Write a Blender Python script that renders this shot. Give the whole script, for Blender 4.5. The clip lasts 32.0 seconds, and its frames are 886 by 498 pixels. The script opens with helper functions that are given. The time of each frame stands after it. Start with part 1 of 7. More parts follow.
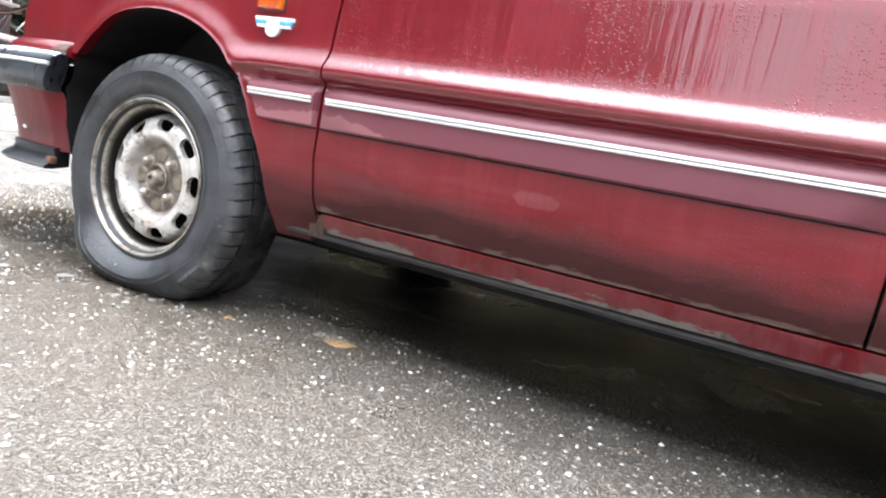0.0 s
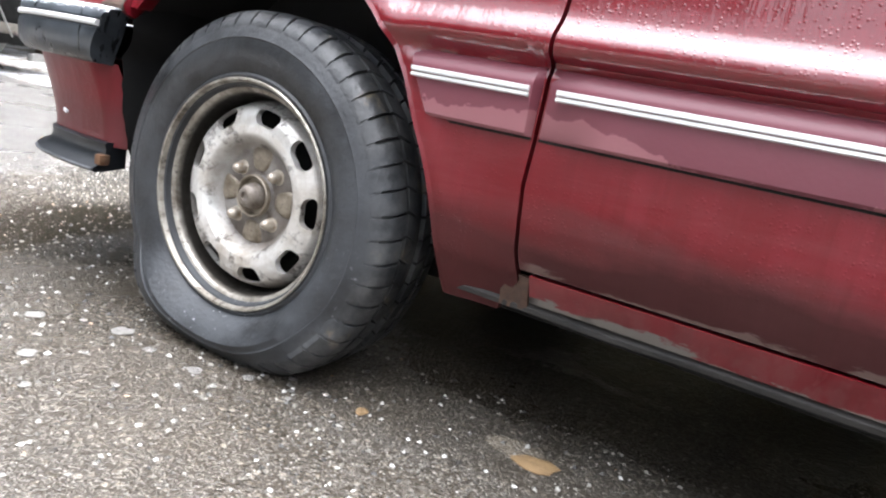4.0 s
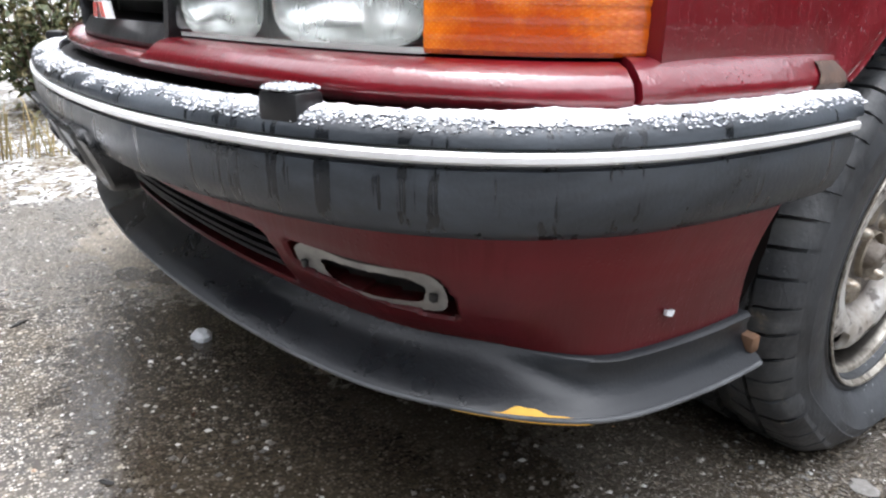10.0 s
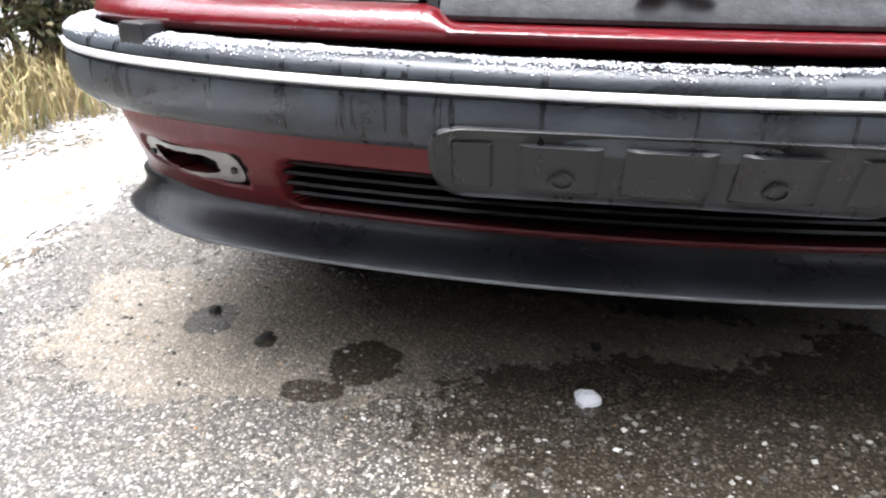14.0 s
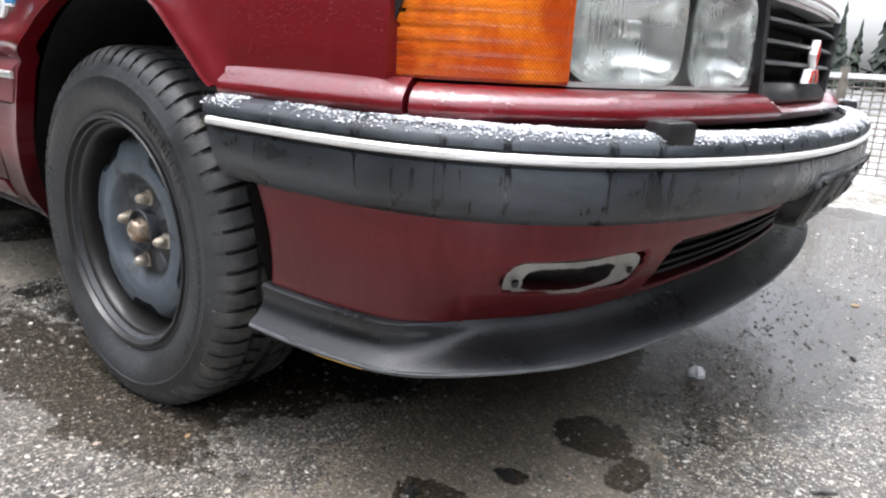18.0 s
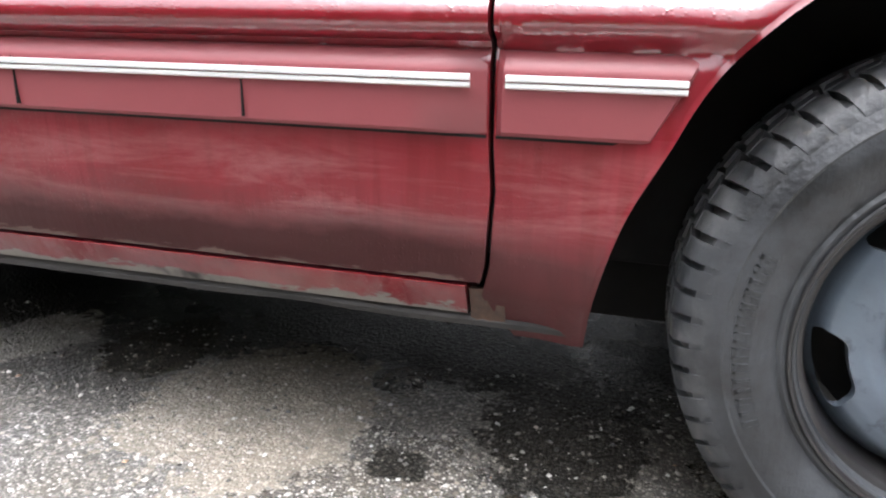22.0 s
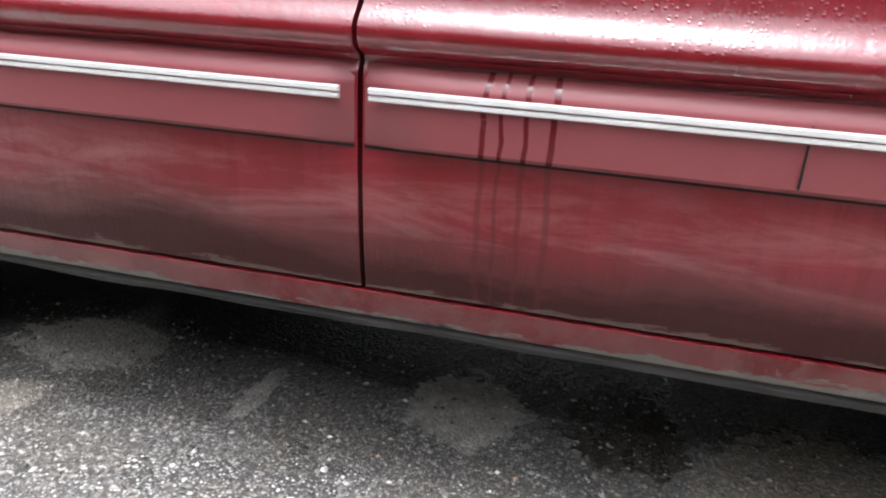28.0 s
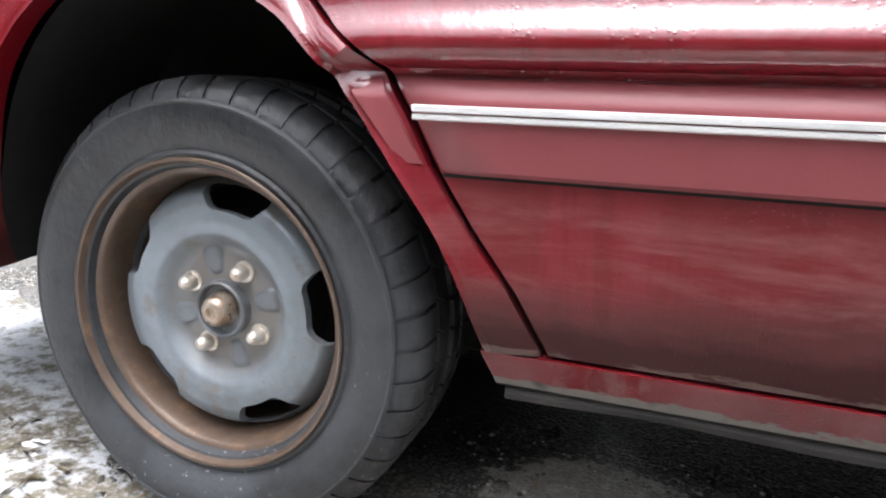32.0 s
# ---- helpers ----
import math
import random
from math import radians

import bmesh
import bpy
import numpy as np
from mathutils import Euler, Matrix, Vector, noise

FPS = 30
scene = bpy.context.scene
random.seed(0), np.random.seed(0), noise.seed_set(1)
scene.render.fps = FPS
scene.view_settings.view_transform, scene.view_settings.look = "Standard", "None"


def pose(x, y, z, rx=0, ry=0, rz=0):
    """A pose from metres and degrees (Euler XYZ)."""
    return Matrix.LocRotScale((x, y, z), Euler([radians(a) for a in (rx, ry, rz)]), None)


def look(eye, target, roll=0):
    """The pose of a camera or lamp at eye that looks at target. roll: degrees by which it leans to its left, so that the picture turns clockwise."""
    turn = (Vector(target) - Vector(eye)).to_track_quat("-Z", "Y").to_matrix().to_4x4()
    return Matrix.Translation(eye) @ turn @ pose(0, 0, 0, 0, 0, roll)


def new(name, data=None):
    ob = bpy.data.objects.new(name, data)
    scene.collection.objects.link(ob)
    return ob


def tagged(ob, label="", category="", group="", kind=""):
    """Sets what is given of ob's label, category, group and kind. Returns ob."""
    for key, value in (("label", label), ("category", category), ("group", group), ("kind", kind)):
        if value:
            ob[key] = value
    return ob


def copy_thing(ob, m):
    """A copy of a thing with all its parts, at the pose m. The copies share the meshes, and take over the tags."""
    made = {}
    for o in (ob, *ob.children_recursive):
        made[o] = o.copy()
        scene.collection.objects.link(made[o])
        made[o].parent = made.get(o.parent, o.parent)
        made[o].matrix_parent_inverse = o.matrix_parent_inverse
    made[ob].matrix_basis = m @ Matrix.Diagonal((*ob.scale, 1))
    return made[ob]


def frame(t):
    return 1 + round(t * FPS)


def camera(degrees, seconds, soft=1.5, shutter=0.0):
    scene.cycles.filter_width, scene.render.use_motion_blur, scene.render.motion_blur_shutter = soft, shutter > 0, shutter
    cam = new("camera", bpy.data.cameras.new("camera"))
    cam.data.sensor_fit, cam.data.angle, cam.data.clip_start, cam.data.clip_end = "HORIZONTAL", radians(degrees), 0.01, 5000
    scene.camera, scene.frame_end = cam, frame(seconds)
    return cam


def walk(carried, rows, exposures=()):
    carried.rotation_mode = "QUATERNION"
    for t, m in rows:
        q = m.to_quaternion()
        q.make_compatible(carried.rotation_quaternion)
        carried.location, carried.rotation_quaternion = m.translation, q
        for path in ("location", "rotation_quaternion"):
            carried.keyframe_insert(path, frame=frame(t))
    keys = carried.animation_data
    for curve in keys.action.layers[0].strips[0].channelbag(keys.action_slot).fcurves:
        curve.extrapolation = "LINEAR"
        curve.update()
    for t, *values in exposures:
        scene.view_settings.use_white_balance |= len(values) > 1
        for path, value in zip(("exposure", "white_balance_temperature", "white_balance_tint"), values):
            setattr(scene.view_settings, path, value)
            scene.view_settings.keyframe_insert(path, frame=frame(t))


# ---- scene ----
cam = camera(67.31, 32.0, soft=2.2, shutter=0.0)
PATH = [
    (0.0, pose(1.368, -1.950, 0.475, 81.40, -10.25, 27.27)),
    (0.5, pose(1.323, -1.973, 0.469, 81.81, -9.86, 27.41)),
    (1.0, pose(1.285, -1.983, 0.457, 81.79, -8.36, 31.75)),
    (1.5, pose(1.255, -1.991, 0.469, 82.76, -9.52, 33.09)),
    (2.0, pose(1.226, -1.953, 0.498, 83.13, -10.97, 30.53)),
    (2.5, pose(1.150, -1.815, 0.474, 84.52, -7.45, 37.18)),
    (4.5, pose(0.730, -1.611, 0.511, 76.26, -11.15, 28.05)),
    (5.0, pose(0.665, -1.613, 0.549, 75.63, -9.60, 26.66)),
    (5.5, pose(0.564, -1.565, 0.551, 73.35, -7.08, 26.34)),
    (6.0, pose(0.462, -1.537, 0.566, 72.16, -6.47, 24.37)),
    (6.5, pose(0.315, -1.563, 0.558, 69.46, -7.33, 15.76)),
    (7.0, pose(0.114, -1.603, 0.576, 70.10, -4.89, 9.23)),
    (7.5, pose(-0.082, -1.552, 0.526, 69.16, -6.08, 5.60)),
    (8.0, pose(-0.260, -1.499, 0.522, 69.86, -5.12, 2.82)),
    (8.5, pose(-0.480, -1.458, 0.575, 69.98, -3.37, -9.00)),
    (9.0, pose(-0.651, -1.379, 0.567, 68.56, -1.72, -15.38)),
    (9.5, pose(-0.864, -1.250, 0.590, 72.21, -0.72, -20.15)),
    (10.0, pose(-1.062, -1.150, 0.611, 69.87, -1.04, -36.61)),
    (10.5, pose(-1.232, -0.999, 0.604, 70.13, -1.29, -41.55)),
    (11.0, pose(-1.321, -0.851, 0.649, 71.79, -1.29, -47.51)),
    (11.5, pose(-1.415, -0.740, 0.663, 71.87, -1.32, -57.98)),
    (12.0, pose(-1.464, -0.581, 0.662, 70.51, -1.36, -60.65)),
    (12.5, pose(-1.506, -0.383, 0.644, 69.27, -1.24, -62.91)),
    (13.0, pose(-1.585, -0.189, 0.630, 68.79, -3.24, -71.49)),
    (13.5, pose(-1.634, -0.036, 0.615, 67.48, -1.55, -80.49)),
    (14.0, pose(-1.601, 0.149, 0.615, 66.44, -0.84, -82.31)),
    (14.5, pose(-1.576, 0.348, 0.608, 67.63, -1.36, -86.33)),
    (15.0, pose(-1.544, 0.532, 0.592, 68.51, -2.46, -98.58)),
    (15.5, pose(-1.452, 0.732, 0.579, 68.80, -3.18, -105.01)),
    (17.5, pose(-1.161, 1.224, 0.586, 69.62, -0.42, -134.10)),
    (18.0, pose(-1.077, 1.339, 0.595, 73.94, -2.94, -141.73)),
    (18.5, pose(-0.969, 1.470, 0.608, 73.26, -0.32, -147.50)),
    (19.0, pose(-0.817, 1.563, 0.589, 72.41, 0.13, -147.04)),
    (19.5, pose(-0.646, 1.622, 0.581, 73.98, -0.94, -151.12)),
    (20.0, pose(-0.470, 1.623, 0.595, 74.34, -0.61, -156.26)),
    (20.5, pose(-0.241, 1.587, 0.580, 75.76, -0.85, -156.14)),
    (21.0, pose(-0.041, 1.571, 0.551, 75.72, -2.75, -160.34)),
    (21.5, pose(0.140, 1.572, 0.543, 74.89, -2.12, -165.60)),
    (22.0, pose(0.360, 1.519, 0.536, 74.77, -1.88, -164.76)),
    (22.5, pose(0.500, 1.544, 0.611, 73.91, -0.90, -165.89)),
    (23.0, pose(0.571, 1.617, 0.630, 72.46, -2.94, -169.41)),
    (23.5, pose(0.586, 1.653, 0.675, 72.68, -3.13, -173.15)),
    (24.0, pose(0.620, 1.710, 0.731, 75.14, -2.43, -172.73)),
    (24.5, pose(0.623, 1.723, 0.733, 74.04, -3.68, -171.87)),
    (26.5, pose(0.968, 1.559, 0.748, 68.25, -5.09, -168.89)),
    (27.0, pose(1.109, 1.596, 0.675, 75.00, -4.35, -172.05)),
    (27.5, pose(1.225, 1.597, 0.680, 73.07, -5.60, -171.50)),
    (28.0, pose(1.271, 1.505, 0.584, 72.51, -4.13, -165.96)),
    (28.5, pose(1.359, 1.460, 0.551, 74.00, -1.64, -161.12)),
    (29.0, pose(1.403, 1.440, 0.521, 73.02, -2.22, -162.12)),
    (29.5, pose(1.485, 1.498, 0.499, 73.76, -2.38, -165.11)),
    (30.0, pose(1.631, 1.572, 0.504, 75.87, -2.55, -168.65)),
    (30.5, pose(1.739, 1.577, 0.509, 76.25, -3.49, -164.30)),
    (31.0, pose(1.841, 1.549, 0.503, 75.02, -2.19, -162.62)),
    (31.5, pose(1.977, 1.433, 0.520, 78.45, -1.50, -159.63)),
    (32.0, pose(2.073, 1.407, 0.539, 77.09, -1.95, -159.80)),
]
import functools

walk(cam, PATH, exposures=[(t, e, 6220, 12) for t, e in ((0.0, 2.95), (1.0, 2.95), (2.0, 2.55), (5.0, 2.75), (6.0, 2.85), (7.0, 2.8), (8.0, 2.85), (9.0, 2.55), (10.0, 1.95), (11.0, 2.0), (13.0, 2.25), (14.0, 2.55), (15.0, 2.5), (18.0, 1.9), (19.0, 1.8), (20.0, 2.2), (22.0, 2.75), (24.0, 2.7), (27.0, 2.3), (28.0, 2.35), (29.0, 2.45), (31.0, 2.6), (32.0, 2.4))])

# ---- world and light: heavy overcast, wet snow ----
world = bpy.data.worlds.new("overcast")
scene.world = world
world.use_nodes = True
wn, wl = world.node_tree.nodes, world.node_tree.links
sky = wn.new("ShaderNodeTexSky")
sky.sky_type, sky.sun_disc = "NISHITA", False
sky.sun_elevation, sky.sun_rotation = radians(80), radians(10)
sky.air_density, sky.dust_density = 1.0, 5.0
grey = wn.new("ShaderNodeHueSaturation")
grey.inputs["Saturation"].default_value = 0.18
wl.new(sky.outputs[0], grey.inputs["Color"])
wl.new(grey.outputs[0], wn["Background"].inputs["Color"])
wn["Background"].inputs["Strength"].default_value = 0.15
sun_data = bpy.data.lights.new("sun", "SUN")
sun_data.energy, sun_data.angle, sun_data.color = 0.9, radians(60), (0.97, 0.985, 1.0)
sun = new("sun", sun_data)
sun.matrix_world = look((0, 0, 10), (0.3, 2.6, 0.0))


# ---- materials ----
class Mat:
    """A small builder of node materials."""

    def __init__(self, name, colour=(0.5, 0.5, 0.5), rough=0.5, metal=0.0, coat=0.0, spec=0.5):
        self.m = bpy.data.materials.new(name)
        self.m.use_nodes = True
        self.n, self.l = self.m.node_tree.nodes, self.m.node_tree.links
        self.b = self.n["Principled BSDF"]
        self.b.inputs["Base Color"].default_value = (*colour, 1)
        self.b.inputs["Roughness"].default_value = rough
        self.b.inputs["Metallic"].default_value = metal
        self.b.inputs["Coat Weight"].default_value = coat
        self.b.inputs["Coat Roughness"].default_value = 0.06
        self.b.inputs["Specular IOR Level"].default_value = spec
        self.co = self.n.new("ShaderNodeTexCoord").outputs["Object"]

    def scaled(self, s):
        k = self.n.new("ShaderNodeMapping")
        k.inputs["Scale"].default_value = s if isinstance(s, tuple) else (s, s, s)
        self.l.new(self.co, k.inputs[0])
        return k.outputs[0]

    def noise(self, scale, detail=4.0, rough=0.6, warp=0.0):
        t = self.n.new("ShaderNodeTexNoise")
        t.inputs["Scale"].default_value = 1.0
        t.inputs["Detail"].default_value, t.inputs["Roughness"].default_value = detail, rough
        t.inputs["Distortion"].default_value = warp
        self.l.new(self.scaled(scale), t.inputs["Vector"])
        return t.outputs["Fac"]

    def cells(self, scale, out="Distance", kind="F1"):
        t = self.n.new("ShaderNodeTexVoronoi")
        t.inputs["Scale"].default_value, t.feature = 1.0, kind
        self.l.new(self.scaled(scale), t.inputs["Vector"])
        return t.outputs[out]

    def ramp(self, fac, *stops):
        r = self.n.new("ShaderNodeValToRGB")
        e = r.color_ramp.elements
        while len(e) < len(stops):
            e.new(0.5)
        for k, (p, c) in zip(e, stops):
            k.position = p
            k.color = (*c, 1) if isinstance(c, tuple) else (c, c, c, 1)
        self.l.new(fac, r.inputs[0])
        return r.outputs[0]

    def mix(self, fac, a, b, blend="MIX"):
        x = self.n.new("ShaderNodeMix")
        x.data_type, x.blend_type = "RGBA", blend
        for at, v in ((0, fac), (6, a), (7, b)):
            sock = x.inputs[at]
            if isinstance(v, (int, float)):
                sock.default_value = v if at == 0 else (v, v, v, 1)
            elif isinstance(v, tuple):
                sock.default_value = (*v, 1)
            else:
                self.l.new(v, sock)
        return x.outputs[2]

    def math(self, op, a, b=0.0):
        x = self.n.new("ShaderNodeMath")
        x.operation, x.use_clamp = op, False
        for sock, v in ((x.inputs[0], a), (x.inputs[1], b)):
            if isinstance(v, (int, float)):
                sock.default_value = v
            else:
                self.l.new(v, sock)
        return x.outputs[0]

    def axis(self, k):
        s = self.n.new("ShaderNodeSeparateXYZ")
        self.l.new(self.co, s.inputs[0])
        return s.outputs[k]

    def span(self, v, a, b):
        r = self.n.new("ShaderNodeMapRange")
        r.inputs[1].default_value, r.inputs[2].default_value = a, b
        self.l.new(v, r.inputs[0])
        return r.outputs[0]

    def colour(self, v):
        self.l.new(v, self.b.inputs["Base Color"])
        return self

    def rough(self, v):
        self.l.new(v, self.b.inputs["Roughness"])
        return self

    def bump(self, h, strength=0.3, dist=0.01):
        k = self.n.new("ShaderNodeBump")
        k.inputs["Strength"].default_value, k.inputs["Distance"].default_value = strength, dist
        self.l.new(h, k.inputs["Height"])
        self.l.new(k.outputs[0], self.b.inputs["Normal"])
        return self


def blob(k, x, y, cx, cy, rx, ry, warp, outer=1.06, inner=0.95):
    """1 inside a ragged oval on the ground, 0 outside."""
    dx = k.math("DIVIDE", k.math("SUBTRACT", x, cx), rx)
    dy = k.math("DIVIDE", k.math("SUBTRACT", y, cy), ry)
    d = k.math("SQRT", k.math("ADD", k.math("MULTIPLY", dx, dx), k.math("MULTIPLY", dy, dy)))
    return k.span(k.math("ADD", d, warp), outer, inner)


RUNS = [(1.319, 0.0045), (1.346, 0.0035), (1.371, 0.0030), (1.389, 0.0040)]


def wet_runs(p, x, y, z):
    """1 in the narrow runs of melt water that hang down the right flank from the strip's top, wavering a little."""
    wave = p.math("ADD", x, p.math("MULTIPLY", p.math("SUBTRACT", p.noise((9.0, 9.0, 14.0), 2.0), 0.5), 0.020))
    out = None
    for at, wide in RUNS:
        d = p.math("ABSOLUTE", p.math("SUBTRACT", wave, at))
        b = p.span(d, wide, wide * 0.55)
        out = b if out is None else p.math("MAXIMUM", out, b)
    return p.math("MULTIPLY", p.math("MULTIPLY", out, p.span(y, 0.5, 0.6)), p.span(z, 0.600, 0.545))


def make_paint(name, sill=False):
    """Aged dark red car paint: glossy above, filmed with road grime low down (painted shade on apron and wing feet),
    streaked by melt water.
    """
    p = Mat(name, rough=0.3, coat=1.0)
    p.b.inputs["Coat Roughness"].default_value = 0.05
    x, y, z = p.axis(0), p.axis(1), p.axis(2)
    base = p.mix(p.noise(3.0), (0.112, 0.0024, 0.0062), (0.146, 0.0034, 0.0084))
    runs = p.ramp(p.noise((46.0, 46.0, 0.9), 2.0), (0.50, 0.0), (0.60, 1.0))
    broad = p.ramp(p.noise((9.0, 9.0, 0.8), 3.0), (0.40, 0.0), (0.66, 1.0))
    dry = p.math("MULTIPLY", p.math("SUBTRACT", 1.0, runs), broad)
    if sill:
        # dusty pink film between clean wet runs, scraped to grey metal along the lower edge
        c = p.mix(p.math("MULTIPLY", p.ramp(p.noise((22.0, 22.0, 1.2), 3.0), (0.40, 0.0), (0.52, 1.0)), 0.5), base, (0.175, 0.014, 0.020))
        scraped = p.ramp(p.math("ADD", p.span(z, 0.282, 0.248), p.math("MULTIPLY", p.math("SUBTRACT", p.noise((7.0, 7.0, 30.0), 6.0, 0.7), 0.5), 2.2)), (0.62, 0.0), (0.70, 1.0))
        soot = p.ramp(p.noise((11.0, 11.0, 4.0), 3.0), (0.56, 0.0), (0.64, 1.0))
        c = p.mix(scraped, c, p.mix(soot, (0.17, 0.155, 0.14), (0.012, 0.011, 0.011)))
        film = p.math("MULTIPLY", p.math("MAXIMUM", dry, scraped), 0.8)
    else:
        film_up = p.math("MULTIPLY", dry, 0.30)
        c = p.mix(film_up, base, (0.23, 0.020, 0.034))
        wob = p.math("MULTIPLY", p.math("SUBTRACT", p.noise((2.6, 2.6, 7.0), 5.0, 0.65), 0.5), 0.13)
        low = p.ramp(p.span(p.math("ADD", z, wob), 0.398, 0.335), (0.0, 0.0), (0.5, 0.55), (1.0, 1.0))
        smear = p.ramp(p.noise((4.0, 4.0, 26.0), 10.0, 0.74, 0.5), (0.46, 0.0), (0.68, 1.0))
        band = p.math("MULTIPLY", p.math("MULTIPLY", p.span(z, 0.470, 0.430), p.span(z, 0.350, 0.375)), smear)
        drips = wet_runs(p, x, y, z)
        clean = p.math("SUBTRACT", 1.0, p.math("MULTIPLY", drips, 0.12))
        right = p.span(y, -0.4, 0.4)
        low = p.math("MULTIPLY", p.math("MULTIPLY", low, 0.86), clean)
        band = p.math("MULTIPLY", p.math("MULTIPLY", band, p.math("ADD", 0.05, p.math("MULTIPLY", right, 0.17))), clean)
        flank = p.span(x, -0.2, 0.1)
        # on the apron and the wings' feet this film paints in shade
        low, band = p.math("MULTIPLY", low, p.math("ADD", 0.50, p.math("ADD", p.math("MULTIPLY", flank, 0.28), p.math("MULTIPLY", p.span(x, 0.44, 0.54), 0.22)))), p.math("MULTIPLY", band, flank)
        c = p.mix(low, c, p.mix(p.noise((7.0, 7.0, 30.0), 6.0), (0.016, 0.0070, 0.0065), (0.036, 0.018, 0.0165)))
        c = p.mix(band, c, (0.42, 0.27, 0.26))
        c = p.mix(p.math("MULTIPLY", drips, 0.45), c, (0.045, 0.0016, 0.0030))
        foot = p.math("ADD", p.span(z, 0.322, 0.300), p.math("MULTIPLY", p.math("SUBTRACT", p.noise((11.0, 11.0, 50.0), 6.0, 0.7), 0.5), 2.4))
        foot = p.math("MULTIPLY", p.ramp(foot, (0.86, 0.0), (0.98, 1.0)), p.span(x, 0.50, 0.52))
        c = p.mix(p.math("MULTIPLY", foot, 0.28), c, (0.23, 0.19, 0.16))
        scuff = blob(p, x, z, 0.99, 0.413, 0.045, 0.014, p.math("MULTIPLY", p.math("SUBTRACT", p.noise(40.0), 0.5), 1.2))
        scuff = p.math("MULTIPLY", p.math("MULTIPLY", scuff, p.span(y, -0.5, -0.6)), 0.09)
        c = p.mix(scuff, c, (0.40, 0.24, 0.25))
        film = p.math("MAXIMUM", p.math("MAXIMUM", low, p.math("MULTIPLY", band, 2.0)), p.math("MULTIPLY", film_up, 0.5))
        film = p.math("MINIMUM", 1.0, p.math("MAXIMUM", film, p.math("MULTIPLY", p.span(z, 0.53, 0.47), 0.62)))
    p.colour(c)
    p.l.new(p.math("SUBTRACT", 0.45, p.math("MULTIPLY", film, 0.40)), p.b.inputs["Specular IOR Level"])
    p.rough(p.math("ADD", p.math("MULTIPLY", film, 0.25), 0.28))
    p.l.new(p.math("SUBTRACT", 1.0, p.math("MULTIPLY", film, 0.95)), p.b.inputs["Coat Weight"])
    p.l.new(p.math("ADD", 0.045, p.math("MULTIPLY", film, 0.4)), p.b.inputs["Coat Roughness"])
    drops = p.ramp(p.cells(170.0), (0.0, 1.0), (0.34, 0.0))
    drops = p.math("MULTIPLY", drops, p.ramp(p.noise(7.0), (0.45, 0.0), (0.6, 1.0)))
    rills = p.noise((55.0, 55.0, 1.4), 3.0)
    dents = p.math("MULTIPLY", p.noise((3.0, 3.0, 4.0), 1.0), 5.0)
    h = p.math("ADD", p.math("ADD", p.math("MULTIPLY", drops, 0.55), p.math("MULTIPLY", rills, 1.1)), dents)
    k = p.n.new("ShaderNodeBump")
    k.inputs["Strength"].default_value, k.inputs["Distance"].default_value = 0.30, 0.0035
    p.l.new(h, k.inputs["Height"])
    p.l.new(k.outputs[0], p.b.inputs["Normal"])
    p.l.new(k.outputs[0], p.b.inputs["Coat Normal"])
    return p.m


def make_mould(name, a, b, peel=False):
    """Faded red plastic with dark wet runs; peel: its pale skin has come off in a ragged line low down."""
    p = Mat(name, rough=0.5)
    x, z = p.axis(0), p.axis(2)
    base = p.mix(p.noise(9.0, 5.0), a, b)
    runs = wet_runs(p, x, p.axis(1), z)
    chip = p.ramp(p.noise((14.0, 14.0, 30.0), 6.0, 0.7), (0.68, 0.0), (0.72, 1.0))
    c = p.mix(p.math("MULTIPLY", runs, 0.9), base, (0.085, 0.006, 0.010))
    c = p.mix(p.math("MULTIPLY", chip, 0.3), c, (0.30, 0.12, 0.13))
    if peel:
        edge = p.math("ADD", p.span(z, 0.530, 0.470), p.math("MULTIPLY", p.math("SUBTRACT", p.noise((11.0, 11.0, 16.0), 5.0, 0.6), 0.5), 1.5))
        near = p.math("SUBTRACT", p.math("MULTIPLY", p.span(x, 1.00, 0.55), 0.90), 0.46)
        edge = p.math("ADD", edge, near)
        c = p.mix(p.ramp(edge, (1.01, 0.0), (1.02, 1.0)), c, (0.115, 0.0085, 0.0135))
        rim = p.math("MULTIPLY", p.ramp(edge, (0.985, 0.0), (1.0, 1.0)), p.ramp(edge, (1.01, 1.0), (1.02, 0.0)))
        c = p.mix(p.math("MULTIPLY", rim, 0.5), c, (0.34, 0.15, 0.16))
    p.colour(c)
    p.rough(p.math("SUBTRACT", 0.46, p.math("MULTIPLY", runs, 0.3)))
    p.bump(p.noise(160.0, 2.0), 0.12, 0.002)
    return p.m


